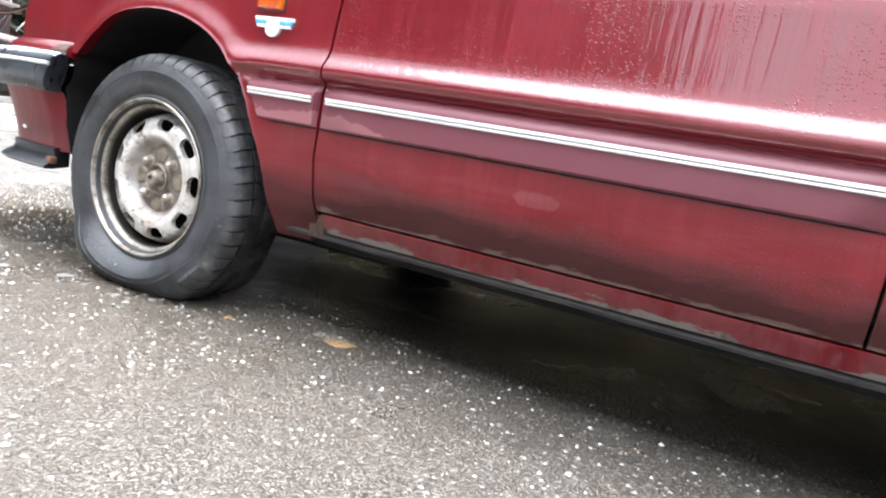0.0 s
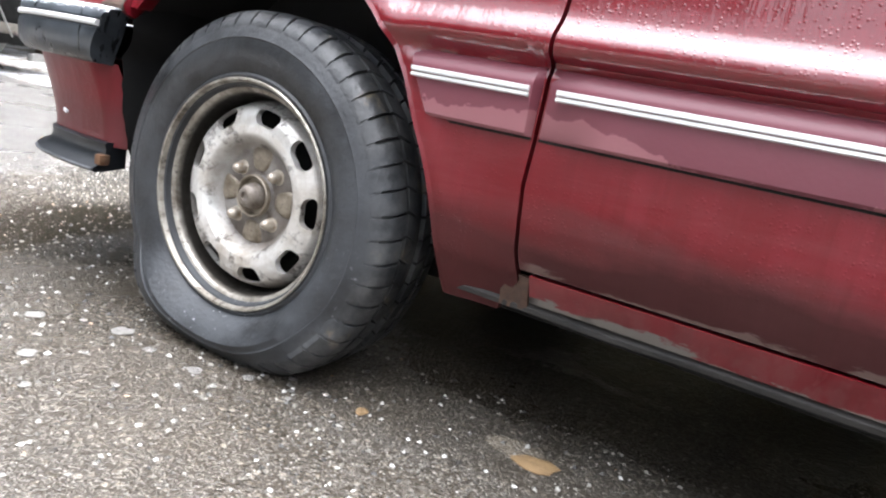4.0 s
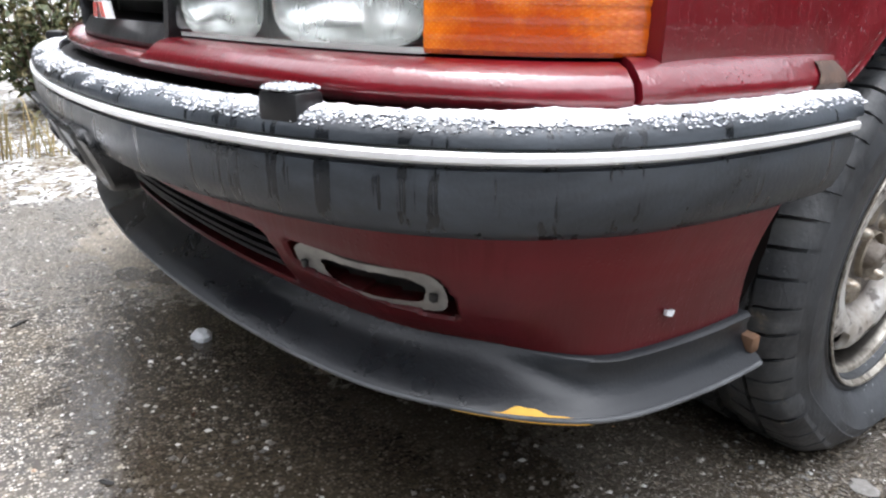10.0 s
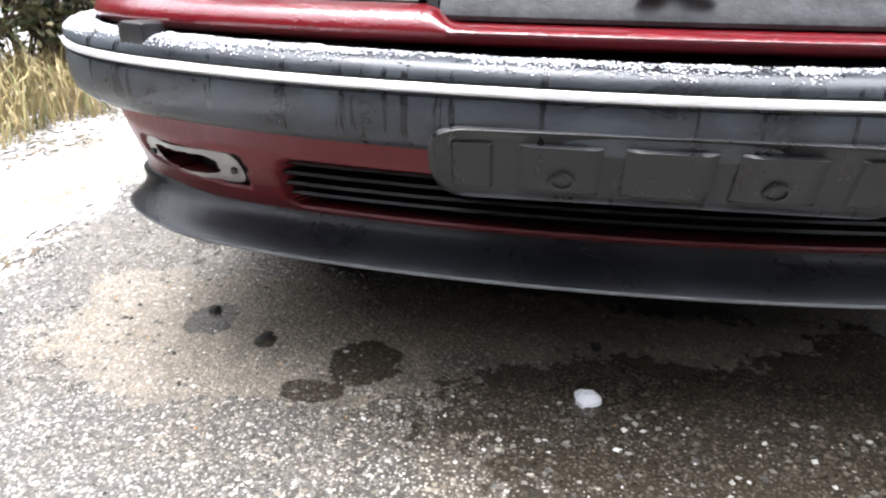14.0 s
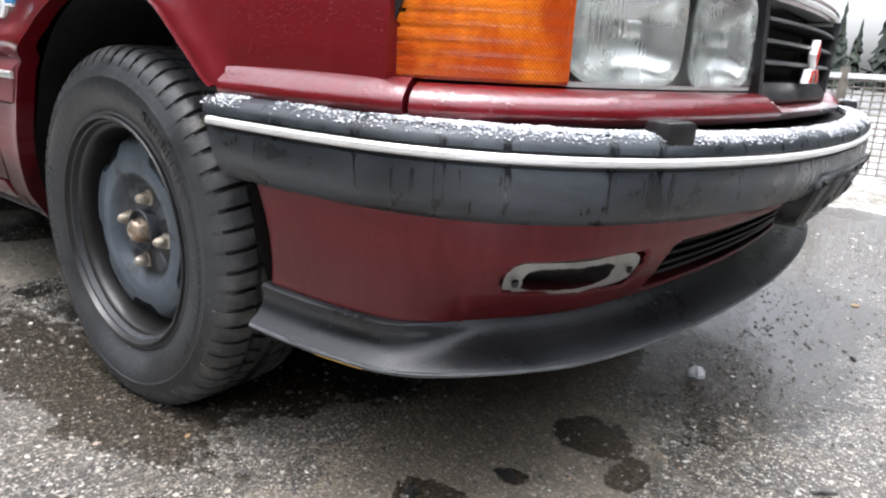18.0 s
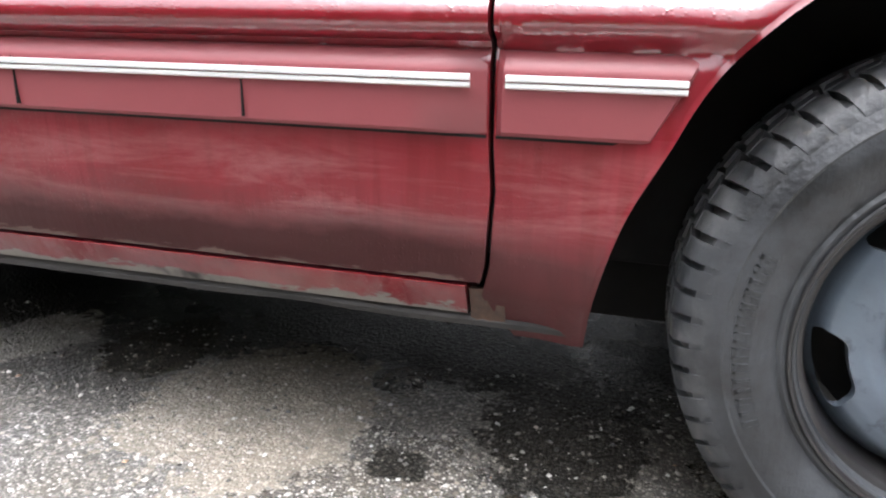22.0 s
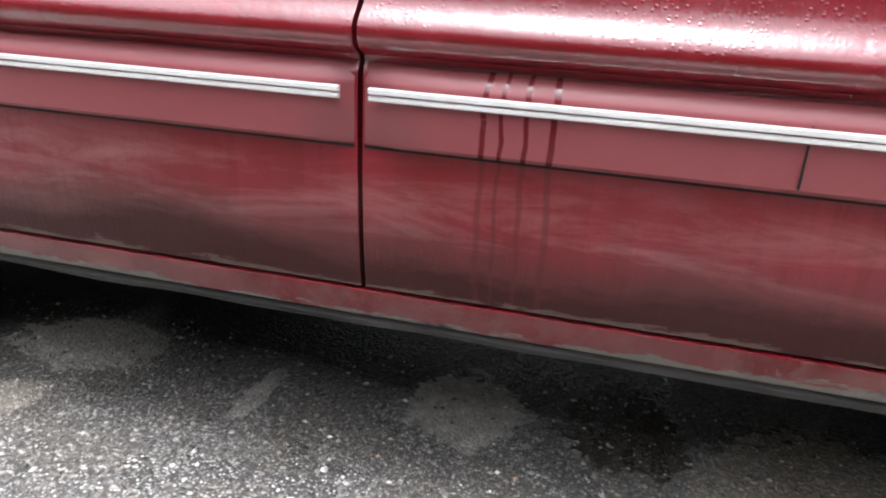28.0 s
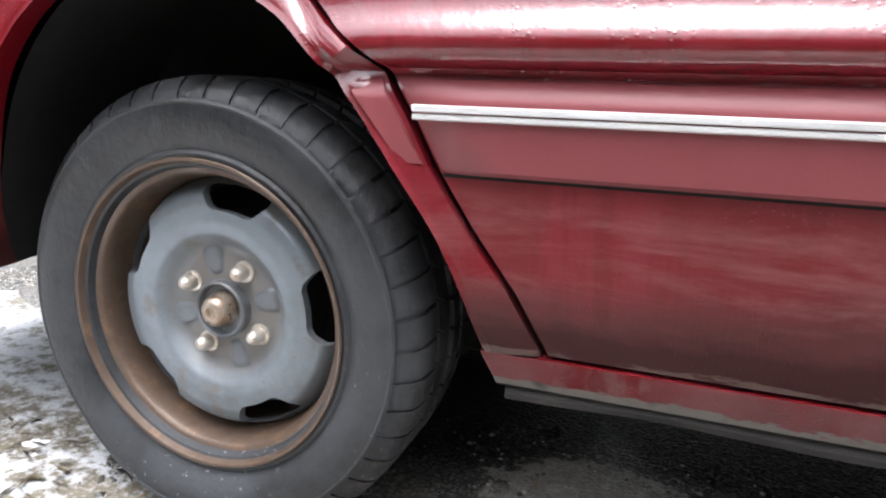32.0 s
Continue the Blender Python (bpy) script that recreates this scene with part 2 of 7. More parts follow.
def make_bumper(name, dark, pale, amount, run=1.0):
    """Black plastic gone grey in blotches, with dark wet runs."""
    p = Mat(name, rough=0.45)
    blot = p.ramp(p.noise((4.0, 4.0, 8.0), 8.0, 0.68, 0.5), (0.34, 0.10), (0.47, 0.45), (0.60, 1.0))
    wetted = p.ramp(p.noise((7.0, 7.0, 14.0), 7.0, 0.70, 0.6), (0.52, 0.0), (0.70, 1.0))
    runs = p.ramp(p.noise((64.0, 64.0, 3.2), 3.0), (0.575, 0.0), (0.63, 0.9 * run))
    scratch = p.ramp(p.noise((5.0, 5.0, 120.0), 3.0), (0.66, 0.0), (0.70, 1.0))
    f = p.math("MULTIPLY", p.math("MULTIPLY", blot, amount), p.math("SUBTRACT", 1.0, p.math("MAXIMUM", runs, p.math("MULTIPLY", wetted, 0.7 * run))))
    c = p.mix(f, dark, pale)
    c = p.mix(p.math("MULTIPLY", p.math("MULTIPLY", scratch, wetted), 0.5 * run), c, tuple(1.6 * q for q in pale))
    p.colour(c)
    p.rough(p.math("ADD", 0.20, p.math("MULTIPLY", f, 0.4)))
    p.bump(p.math("ADD", p.noise(220.0, 3.0), p.math("MULTIPLY", p.noise((60.0, 60.0, 3.0), 2.0), 0.5)), 0.2, 0.002)
    return p.m


def make_steel(name, bright, stain, rust, metal, scale, hub_r=0.083, barrel_shade=0.0, edge_shade_r=0.0):
    """Painted pressed steel, scuffed and stained, rust colour at the hub and in spots, shade painted on edge and
    barrel.
    """
    p = Mat(name, rough=0.4, metal=metal)
    f = p.ramp(p.noise(scale, 7.0, 0.7, 0.3), (0.40, 0.0), (0.66, 1.0))
    g = p.ramp(p.noise(scale * 3.1, 6.0, 0.7), (0.545, 0.0), (0.64, 1.0))
    x, z = p.axis(0), p.axis(2)
    r = p.math("SQRT", p.math("ADD", p.math("MULTIPLY", x, x), p.math("MULTIPLY", z, z)))
    hub = p.math("MULTIPLY", p.span(r, hub_r + 0.013, hub_r - 0.013), p.ramp(p.noise(scale * 1.7, 4.0), (0.25, 0.7), (0.55, 1.0)))
    c = p.mix(f, bright, stain)
    c = p.mix(p.math("MULTIPLY", g, 0.8), c, rust)
    # shade between the disc's edge and the rim, painted by radius
    if edge_shade_r:
        c = p.mix(p.math("MULTIPLY", p.span(r, edge_shade_r, edge_shade_r + 0.005), 0.9), c, (0.022, 0.016, 0.011))
    if barrel_shade:
        c = p.mix(p.math("MULTIPLY", p.span(r, 0.1725, 0.1695), barrel_shade), c, (0.012, 0.010, 0.008))
    p.colour(p.mix(p.math("MULTIPLY", hub, 0.9), c, rust))
    p.rough(p.math("ADD", 0.32, p.math("MULTIPLY", f, 0.3)))
    p.l.new(p.math("MULTIPLY", p.math("SUBTRACT", 1.0, p.math("MAXIMUM", p.math("MULTIPLY", g, 0.8), hub)), metal), p.b.inputs["Metallic"])
    p.bump(p.noise(scale * 9, 4.0), 0.25, 0.002)
    return p.m


def make_tyre():
    """Weathered rubber: blue-grey where rubbed, wet and dark elsewhere, mud dried on the shoulder."""
    p = Mat("tyre_rubber", rough=0.6)
    f = p.ramp(p.noise(6.0, 8.0, 0.72, 0.3), (0.36, 0.0), (0.66, 1.0))
    c = p.mix(f, (0.010, 0.0105, 0.0115), (0.046, 0.050, 0.055))
    x, z = p.axis(0), p.axis(2)
    r = p.math("SQRT", p.math("ADD", p.math("MULTIPLY", x, x), p.math("MULTIPLY", z, z)))
    worn = p.math("MULTIPLY", p.span(r, 0.262, 0.290), p.ramp(p.noise(16.0, 6.0, 0.7), (0.42, 0.0), (0.62, 1.0)))
    c = p.mix(p.math("MULTIPLY", worn, 0.6), c, (0.11, 0.11, 0.108))
    mud = p.math("MULTIPLY", p.span(r, 0.262, 0.290), p.ramp(p.noise(20.0, 6.0, 0.7), (0.60, 0.0), (0.70, 1.0)))
    c = p.mix(p.math("MULTIPLY", mud, 0.6), c, (0.18, 0.145, 0.095))
    salt = p.math("MULTIPLY", p.ramp(p.noise(120.0, 3.0), (0.66, 0.0), (0.70, 1.0)), p.ramp(p.noise(5.0, 3.0), (0.55, 0.0), (0.66, 1.0)))
    p.colour(p.mix(p.math("MULTIPLY", salt, 0.7), c, (0.36, 0.37, 0.39)))
    p.rough(p.math("ADD", 0.30, p.math("MULTIPLY", f, 0.35)))
    p.bump(p.math("ADD", p.math("ADD", p.noise(90.0, 4.0), p.math("MULTIPLY", p.noise(14.0, 4.0), 1.2)), p.math("MULTIPLY", p.noise((260.0, 30.0, 30.0), 2.0), 0.4)), 0.45, 0.003)
    return p.m


def simple(name, a, b, scale, rough, metal=0.0, bump=0.2, dist=0.003, coat=0.0):
    k = Mat(name, a, rough, metal, coat)
    f = k.noise(scale, 6.0, 0.65)
    k.colour(k.mix(k.ramp(f, (0.35, 0.0), (0.7, 1.0)), a, b))
    k.rough(k.math("ADD", rough - 0.12, k.math("MULTIPLY", k.noise(scale * 2.3), 0.26)))
    if bump:
        k.bump(k.noise(scale * 6, 3.0), bump, dist)
    return k.m


M_PAINT = make_paint("red_paint")
M_SILLPAINT = make_paint("sill_paint", True)
M_MOULD = make_mould("faded_red_plastic", (0.180, 0.036, 0.042), (0.215, 0.049, 0.055))
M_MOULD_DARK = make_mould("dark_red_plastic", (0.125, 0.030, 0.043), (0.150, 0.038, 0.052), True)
M_CHROME = simple("bright_trim", (0.88, 0.88, 0.87), (0.78, 0.78, 0.77), 20.0, 0.36, 0.45, 0.05)
M_BUMPER = make_bumper("weathered_black_plastic", (0.007, 0.008, 0.0095), (0.056, 0.066, 0.078), 0.9)
M_BLACK = simple("black_plastic", (0.006, 0.006, 0.0065), (0.014, 0.014, 0.015), 12.0, 0.4)
# near black: the deep shade of hollows and gaps put into the colour
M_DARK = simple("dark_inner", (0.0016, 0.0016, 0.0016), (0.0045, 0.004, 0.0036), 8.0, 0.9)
M_TYRE = make_tyre()
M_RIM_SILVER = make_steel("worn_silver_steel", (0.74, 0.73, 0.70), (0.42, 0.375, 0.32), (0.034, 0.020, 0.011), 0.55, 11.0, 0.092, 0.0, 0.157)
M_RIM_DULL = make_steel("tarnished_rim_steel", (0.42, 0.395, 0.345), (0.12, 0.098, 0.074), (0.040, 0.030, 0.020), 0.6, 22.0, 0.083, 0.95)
M_RIM_GREY = make_steel("blue_grey_steel", (0.105, 0.130, 0.160), (0.075, 0.088, 0.105), (0.016, 0.016, 0.017), 0.25, 6.0, 0.086)
M_RIM_RUST = make_steel("rusty_rim_steel", (0.115, 0.080, 0.058), (0.085, 0.055, 0.038), (0.15, 0.085, 0.05), 0.3, 10.0)
M_RUST = simple("rust", (0.15, 0.075, 0.036), (0.07, 0.040, 0.026), 30.0, 0.8)
M_RUST_DARK = simple("dark_rust", (0.085, 0.046, 0.030), (0.035, 0.022, 0.017), 60.0, 0.7)
M_NUT = simple("nut_steel", (0.80, 0.77, 0.70), (0.55, 0.46, 0.36), 90.0, 0.3, 0.7, 0.1)


def make_amber():
    """Amber plastic lens: small square prisms inside, cloudy and brighter in patches."""
    k = Mat("amber_lens", rough=0.16, coat=0.6)
    y, z = k.axis(1), k.axis(2)
    prism = k.math("MULTIPLY", k.math("SINE", k.math("MULTIPLY", y, 1500.0)), k.math("SINE", k.math("MULTIPLY", z, 1200.0)))
    cloud = k.ramp(k.noise((14.0, 14.0, 9.0), 4.0), (0.42, 0.0), (0.62, 1.0))
    c = k.mix(cloud, (0.52, 0.066, 0.002), (0.88, 0.20, 0.006))
    c = k.mix(k.math("MULTIPLY", k.ramp(prism, (0.3, 0.0), (0.9, 1.0)), k.math("MULTIPLY", cloud, 0.35)), c, (0.95, 0.42, 0.04))
    k.colour(c)
    k.b.inputs["Transmission Weight"].default_value = 0.15
    k.bump(k.math("ADD", k.math("MULTIPLY", prism, 0.3), k.noise(30.0, 4.0)), 0.2, 0.003)
    return k.m


M_ORANGE = make_amber()
M_LAMP = simple("headlamp_reflector", (0.90, 0.92, 0.90), (0.80, 0.82, 0.80), 8.0, 0.25, 0.92, 0.0)
M_SNOW = simple("wet_snow", (0.80, 0.81, 0.83), (0.70, 0.72, 0.74), 30.0, 0.6, 0.0, 0.5, 0.01)


M_GRILLE = simple("dusty_black_plastic", (0.008, 0.008, 0.009), (0.045, 0.046, 0.048), 34.0, 0.36)


def make_asphalt():
    """Coarse wet asphalt: pale aggregate in dark binder, dry dusty patches, wet stains and shade painted under the car.
    """
    k = Mat("asphalt", rough=0.5)
    x, y = k.axis(0), k.axis(1)
    fine = k.n.new("ShaderNodeSeparateColor")
    k.l.new(k.cells(215.0, "Color"), fine.inputs[0])
    coarse = k.n.new("ShaderNodeSeparateColor")
    k.l.new(k.cells(92.0, "Color"), coarse.inputs[0])
    edge = k.ramp(k.cells(215.0), (0.30, 1.0), (0.62, 0.0))
    edge2 = k.ramp(k.cells(92.0), (0.28, 1.0), (0.52, 0.0))
    light1 = k.ramp(fine.outputs[0], (0.0, (0.045, 0.043, 0.041)), (0.42, (0.135, 0.129, 0.119)), (0.70, (0.265, 0.255, 0.235)), (0.90, (0.44, 0.43, 0.41)), (1.0, (0.64, 0.63, 0.61)))
    light2 = k.ramp(coarse.outputs[0], (0.0, (0.05, 0.047, 0.043)), (0.5, (0.15, 0.139, 0.122)), (0.8, (0.30, 0.275, 0.24)), (1.0, (0.58, 0.56, 0.52)))
    stone = k.mix(edge, (0.060, 0.058, 0.056), light1)
    stone = k.mix(k.math("MULTIPLY", edge2, k.ramp(coarse.outputs[1], (0.58, 0.0), (0.62, 1.0))), stone, light2)
    broad = k.noise(1.7, 5.0, 0.6)
    base = k.mix(k.math("MULTIPLY", k.ramp(k.noise(7.0, 6.0), (0.42, 0.0), (0.7, 1.0)), 0.30), stone, (0.125, 0.102, 0.068))
    broad_warp = k.math("MULTIPLY", k.math("SUBTRACT", k.noise(3.0, 3.0, 0.6), 0.5), 0.9)
    warp = k.math("ADD", k.math("MULTIPLY", k.math("SUBTRACT", k.noise(8.0, 5.0, 0.7), 0.5), 1.3), k.math("MULTIPLY", k.math("SUBTRACT", k.noise(36.0, 4.0, 0.7), 0.5), 1.1))
    # dark ovals: mostly the car's shade painted on the ground, some black stains
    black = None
    for cx, cy, rx, ry in SHADE_AND_WET:
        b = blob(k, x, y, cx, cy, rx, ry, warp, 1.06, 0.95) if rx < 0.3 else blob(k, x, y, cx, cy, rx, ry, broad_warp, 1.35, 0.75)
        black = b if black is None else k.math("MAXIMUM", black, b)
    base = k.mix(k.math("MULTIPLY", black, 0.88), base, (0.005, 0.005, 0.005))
    # darker, browner ground left of the car and by its left front corner
    left_dark = k.math("MAXIMUM", blob(k, x, y, 0.6, -2.0, 3.2, 1.55, broad_warp, 1.25, 0.75), blob(k, x, y, -0.5, -0.9, 0.75, 0.6, broad_warp, 1.3, 0.7))
    base = k.mix(k.math("MULTIPLY", left_dark, 0.85), base, k.mix(0.25, (0.040, 0.033, 0.024), stone))
    # shade along the right sill, painted into the asphalt's colour
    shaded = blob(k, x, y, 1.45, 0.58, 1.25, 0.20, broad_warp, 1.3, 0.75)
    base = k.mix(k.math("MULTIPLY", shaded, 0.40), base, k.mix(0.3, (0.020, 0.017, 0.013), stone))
    dry = None
    for cx, cy, rx, ry in DRY:
        b = blob(k, x, y, cx, cy, rx, ry, warp)
        dry = b if dry is None else k.math("MAXIMUM", dry, b)
    dusty = k.mix(0.50, stone, k.mix(k.ramp(k.noise(30.0, 5.0, 0.7), (0.4, 0.0), (0.65, 1.0)), (0.215, 0.188, 0.148), (0.36, 0.32, 0.255)))
    base = k.mix(k.math("MULTIPLY", dry, 0.92), base, dusty)
    pale = None
    for cx, cy, rx, ry in PALE:
        b = blob(k, x, y, cx, cy, rx, ry, warp)
        pale = b if pale is None else k.math("MAXIMUM", pale, b)
    base = k.mix(k.math("MULTIPLY", pale, 0.85), base, k.mix(0.30, k.mix(k.ramp(k.noise(34.0, 5.0, 0.7), (0.4, 0.0), (0.62, 1.0)), (0.27, 0.25, 0.215), (0.46, 0.43, 0.38)), stone))
    wet = None
    for cx, cy, rx, ry in WET:
        b = blob(k, x, y, cx, cy, rx, ry, warp)
        wet = b if wet is None else k.math("MAXIMUM", wet, b)
    base = k.mix(k.math("MULTIPLY", wet, 0.85), base, k.mix(0.13, (0.020, 0.015, 0.009), stone))
    tint = blob(k, x, y, -0.25, -0.30, 1.10, 1.55, broad_warp, 1.5, 0.5)
    base = k.mix(k.math("MULTIPLY", tint, 0.5), base, k.mix(1.0, base, (1.0, 0.86, 0.66), "MULTIPLY"))
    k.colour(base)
    film = k.math("MAXIMUM", blob(k, x, y, -1.02, -1.15, 0.44, 1.40, broad_warp, 1.2, 0.8), blob(k, x, y, -1.25, 0.1, 0.3, 0.6, warp))
    r = k.math("ADD", 0.24, k.math("MULTIPLY", k.ramp(broad, (0.4, 0.0), (0.65, 1.0)), 0.20))
    r = k.math("ADD", r, k.math("MULTIPLY", dry, 0.35))
    r = k.math("SUBTRACT", r, k.math("MULTIPLY", wet, 0.08))
    k.rough(k.math("MULTIPLY", r, k.math("SUBTRACT", 1.0, k.math("MAXIMUM", k.math("MULTIPLY", film, 0.78), k.math("MULTIPLY", wet, 0.62)))))
    k.l.new(k.math("SUBTRACT", 0.5, k.math("MULTIPLY", black, 0.47)), k.b.inputs["Specular IOR Level"])
    h = k.math("ADD", k.math("MULTIPLY", k.math("ADD", edge, edge2), 0.6), k.math("MULTIPLY", k.noise(40.0, 4.0), 0.6))
    k.bump(k.math("MULTIPLY", h, k.math("SUBTRACT", 1.0, k.math("MAXIMUM", k.math("MULTIPLY", film, 0.93), k.math("MULTIPLY", wet, 0.82)))), 0.5, 0.006)
    return k.m


DRY = [(0.88, 0.66, 0.20, 0.22), (-0.62, 0.62, 0.22, 0.34), (-0.52, 0.18, 0.13, 0.30), (-0.54, -0.22, 0.09, 0.34), (2.12, 0.78, 0.05, 0.07), (0.52, -0.70, 0.05, 0.03), (-0.50, 0.90, 0.10, 0.10)]
PALE = [(1.43, 0.53, 0.09, 0.12), (2.14, 0.56, 0.15, 0.09), (1.77, 0.60, 0.022, 0.10)]
WET = [(-0.80, -0.14, 0.205, 0.40), (-0.595, 0.705, 0.055, 0.045), (-0.65, 0.58, 0.022, 0.02), (-0.69, 0.395, 0.07, 0.06), (-0.78, 0.46, 0.03, 0.05), (0.70, 0.50, 0.05, 0.05), (1.17, 0.50, 0.10, 0.14), (-0.74, -0.55, 0.28, 0.36), (0.1, 0.85, 0.4, 0.12), (-0.05, 0.62, 0.24, 0.16)]
SHADE_AND_WET = [(1.30, -0.06, 1.55, 0.36), (0.05, 0.0, 0.55, 0.55), (2.40, 0.32, 0.34, 0.24), (1.35, 0.28, 1.20, 0.22), (1.25, -0.42, 1.30, 0.20), (0.40, 0.58, 0.13, 0.20), (0.55, 0.36, 0.17, 0.13), (1.20, 0.40, 0.17, 0.10), (1.80, 0.36, 0.42, 0.14), (1.30, 0.42, 0.80, 0.10), (1.10, -0.50, 0.70, 0.13), (0.40, -0.45, 0.25, 0.15), (0.62, 0.74, 0.05, 0.04), (-0.12, 0.50, 0.25, 0.12)]
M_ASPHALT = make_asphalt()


def make_glass():
    k = Mat("lamp_glass", (0.95, 0.97, 0.96), 0.05)
    k.b.inputs["Transmission Weight"].default_value = 1.0
    k.b.inputs["IOR"].default_value = 1.40
    return k.m


M_GLASS = make_glass()
M_LAMPBACK = simple("lamp_housing", (0.48, 0.49, 0.47), (0.62, 0.63, 0.61), 10.0, 0.35, 0.4, 0.05)
M_LIP = make_bumper("scuffed_black_plastic", (0.006, 0.007, 0.0085), (0.020, 0.023, 0.028), 0.5, 0.12)
M_HOLDER = make_bumper("wet_black_plastic", (0.005, 0.0052, 0.0056), (0.020, 0.021, 0.023), 0.8)
M_LIPEDGE = simple("pale_grey_edge", (0.11, 0.115, 0.12), (0.045, 0.048, 0.052), 26.0, 0.4)
M_RIM_BLACK = simple("black_painted_steel", (0.009, 0.009, 0.010), (0.022, 0.020, 0.019), 14.0, 0.35)
M_RIM_STEEL = make_steel("stained_grey_steel", (0.22, 0.25, 0.28), (0.16, 0.18, 0.195), (0.15, 0.135, 0.12), 0.35, 7.0)


# ---- helpers of this scene ----
def mesh_of(name, verts, faces, mat, smooth=True):
    me = bpy.data.meshes.new(name)
    me.from_pydata([tuple(v) for v in verts], [], faces)
    me.materials.append(mat)
    if smooth:
        me.shade_smooth()
    return me


def tidy(me, doubles=0.0, sharp=35.0):
    bm = bmesh.new()
    bm.from_mesh(me)
    if doubles:
        bmesh.ops.remove_doubles(bm, verts=bm.verts, dist=doubles)
    bmesh.ops.recalc_face_normals(bm, faces=bm.faces)
    for e in bm.edges:
        if len(e.link_faces) == 2 and e.calc_face_angle(0) > radians(sharp):
            e.smooth = False
    bm.to_mesh(me)
    bm.free()
    return me


def part(name, me, parent=None, label=""):
    ob = new(name, me)
    if parent is not None:
        ob.parent = parent
    return tagged(ob, label) if label else ob


def grid(rows, close_u=False, close_v=False):
    """Faces over rows of points, all rows of one length."""
    nv, nu = len(rows), len(rows[0])
    verts = [p for r in rows for p in r]
    faces = []
    for j in range(nv if close_v else nv - 1):
        for i in range(nu if close_u else nu - 1):
            a, b = j * nu + i, j * nu + (i + 1) % nu
            c, d = ((j + 1) % nv) * nu + (i + 1) % nu, ((j + 1) % nv) * nu + i
            faces.append((a, b, c, d))
    return verts, faces


def joined(*pieces):
    verts, faces = [], []
    for v, f in pieces:
        n = len(verts)
        verts += list(v)
        faces += [tuple(i + n for i in q) for q in f]
    return verts, faces


def box(x0, x1, y0, y1, z0, z1, bevel=0.0):
    bm = bmesh.new()
    bmesh.ops.create_cube(bm, size=1.0)
    for v in bm.verts:
        v.co = Vector(((x0 + x1) / 2 + v.co.x * (x1 - x0), (y0 + y1) / 2 + v.co.y * (y1 - y0), (z0 + z1) / 2 + v.co.z * (z1 - z0)))
    if bevel:
        bmesh.ops.bevel(bm, geom=bm.edges[:], offset=bevel, segments=2, affect="EDGES", profile=0.5)
    out = [v.co.copy() for v in bm.verts], [tuple(v.index for v in f.verts) for f in bm.faces]
    bm.free()
    return out


def lerp_list(pts, t):
    """Value at t of a polyline of (t, value)."""
    for (a, va), (b, vb) in zip(pts, pts[1:]):
        if t <= b:
            k = max(0.0, (t - a) / (b - a)) if b > a else 0.0
            return va + (vb - va) * k
    return pts[-1][1]


def between(table):
    return lambda z: lerp_list(table, z)


def spline(pts, n):
    """n points along a Catmull-Rom curve through pts, evenly spread by length."""
    P = [Vector(p) for p in pts]
    P = [2 * P[0] - P[1]] + P + [2 * P[-1] - P[-2]]
    fine = []
    for a, b, c, d in zip(P, P[1:], P[2:], P[3:]):
        for i in range(24):
            t = i / 24
            fine.append(0.5 * (2 * b + (c - a) * t + (2 * a - 5 * b + 4 * c - d) * t * t + (3 * b - a - 3 * c + d) * t ** 3))
    fine.append(P[-2])
    run = [0.0]
    for a, b in zip(fine, fine[1:]):
        run.append(run[-1] + (b - a).length)
    out, k = [], 0
    for i in range(n):
        s = run[-1] * i / (n - 1)
        while k < len(run) - 2 and run[k + 1] < s:
            k += 1
        u = (s - run[k]) / max(1e-9, run[k + 1] - run[k])
        out.append(fine[k].lerp(fine[k + 1], u))
    return out


# ---- the car: nose towards -x, its left flank towards -y, front axle at x = 0 ----
car = tagged(new("car"), "old dark red saloon car, dirty, wet, one tyre flat", "car")

# half of the nose's line in plan, from the wheel arch to the middle: the body's, and the bumper's, which stands out further
NOSE = [(-0.27, 0.866), (-0.36, 0.8685), (-0.48, 0.866), (-0.60, 0.846), (-0.69, 0.800), (-0.76, 0.725), (-0.815, 0.62), (-0.86, 0.44), (-0.888, 0.22), (-0.897, 0.0)]
BUMP = [(-0.27, 0.866), (-0.36, 0.8685), (-0.48, 0.867), (-0.60, 0.851), (-0.69, 0.815), (-0.76, 0.757), (-0.815, 0.680), (-0.857, 0.58), (-0.897, 0.42), (-0.920, 0.22), (-0.928, 0.0)]


def plan_line(half):
    full = [(x, -y, 0) for x, y in half] + [(x, y, 0) for x, y in half[-2::-1]]
    pts = spline(full, 801)
    out = []
    for i, p in enumerate(pts):
        t = (pts[min(800, i + 1)] - pts[max(0, i - 1)]).normalized()
        out.append((p, Vector((-t.y, t.x, 0)).normalized()))
    return out


LINES = {"body": plan_line(NOSE), "bumper": plan_line(BUMP)}
WHICH = ["body"]


def nose_at(u):
    line = LINES[WHICH[0]]
    k = min(799.999, max(0.0, u * 800))
    i = int(k)
    return line[i][0].lerp(line[i + 1][0], k - i), line[i][1].lerp(line[i + 1][1], k - i).normalized()


def u_of_y(y):
    """Share of the nose's length at which it stands at this y."""
    line = LINES[WHICH[0]]
    return min(range(801), key=lambda i: abs(line[i][0].y - y) + (10 if line[i][0].x > -0.60 else 0)) / 800


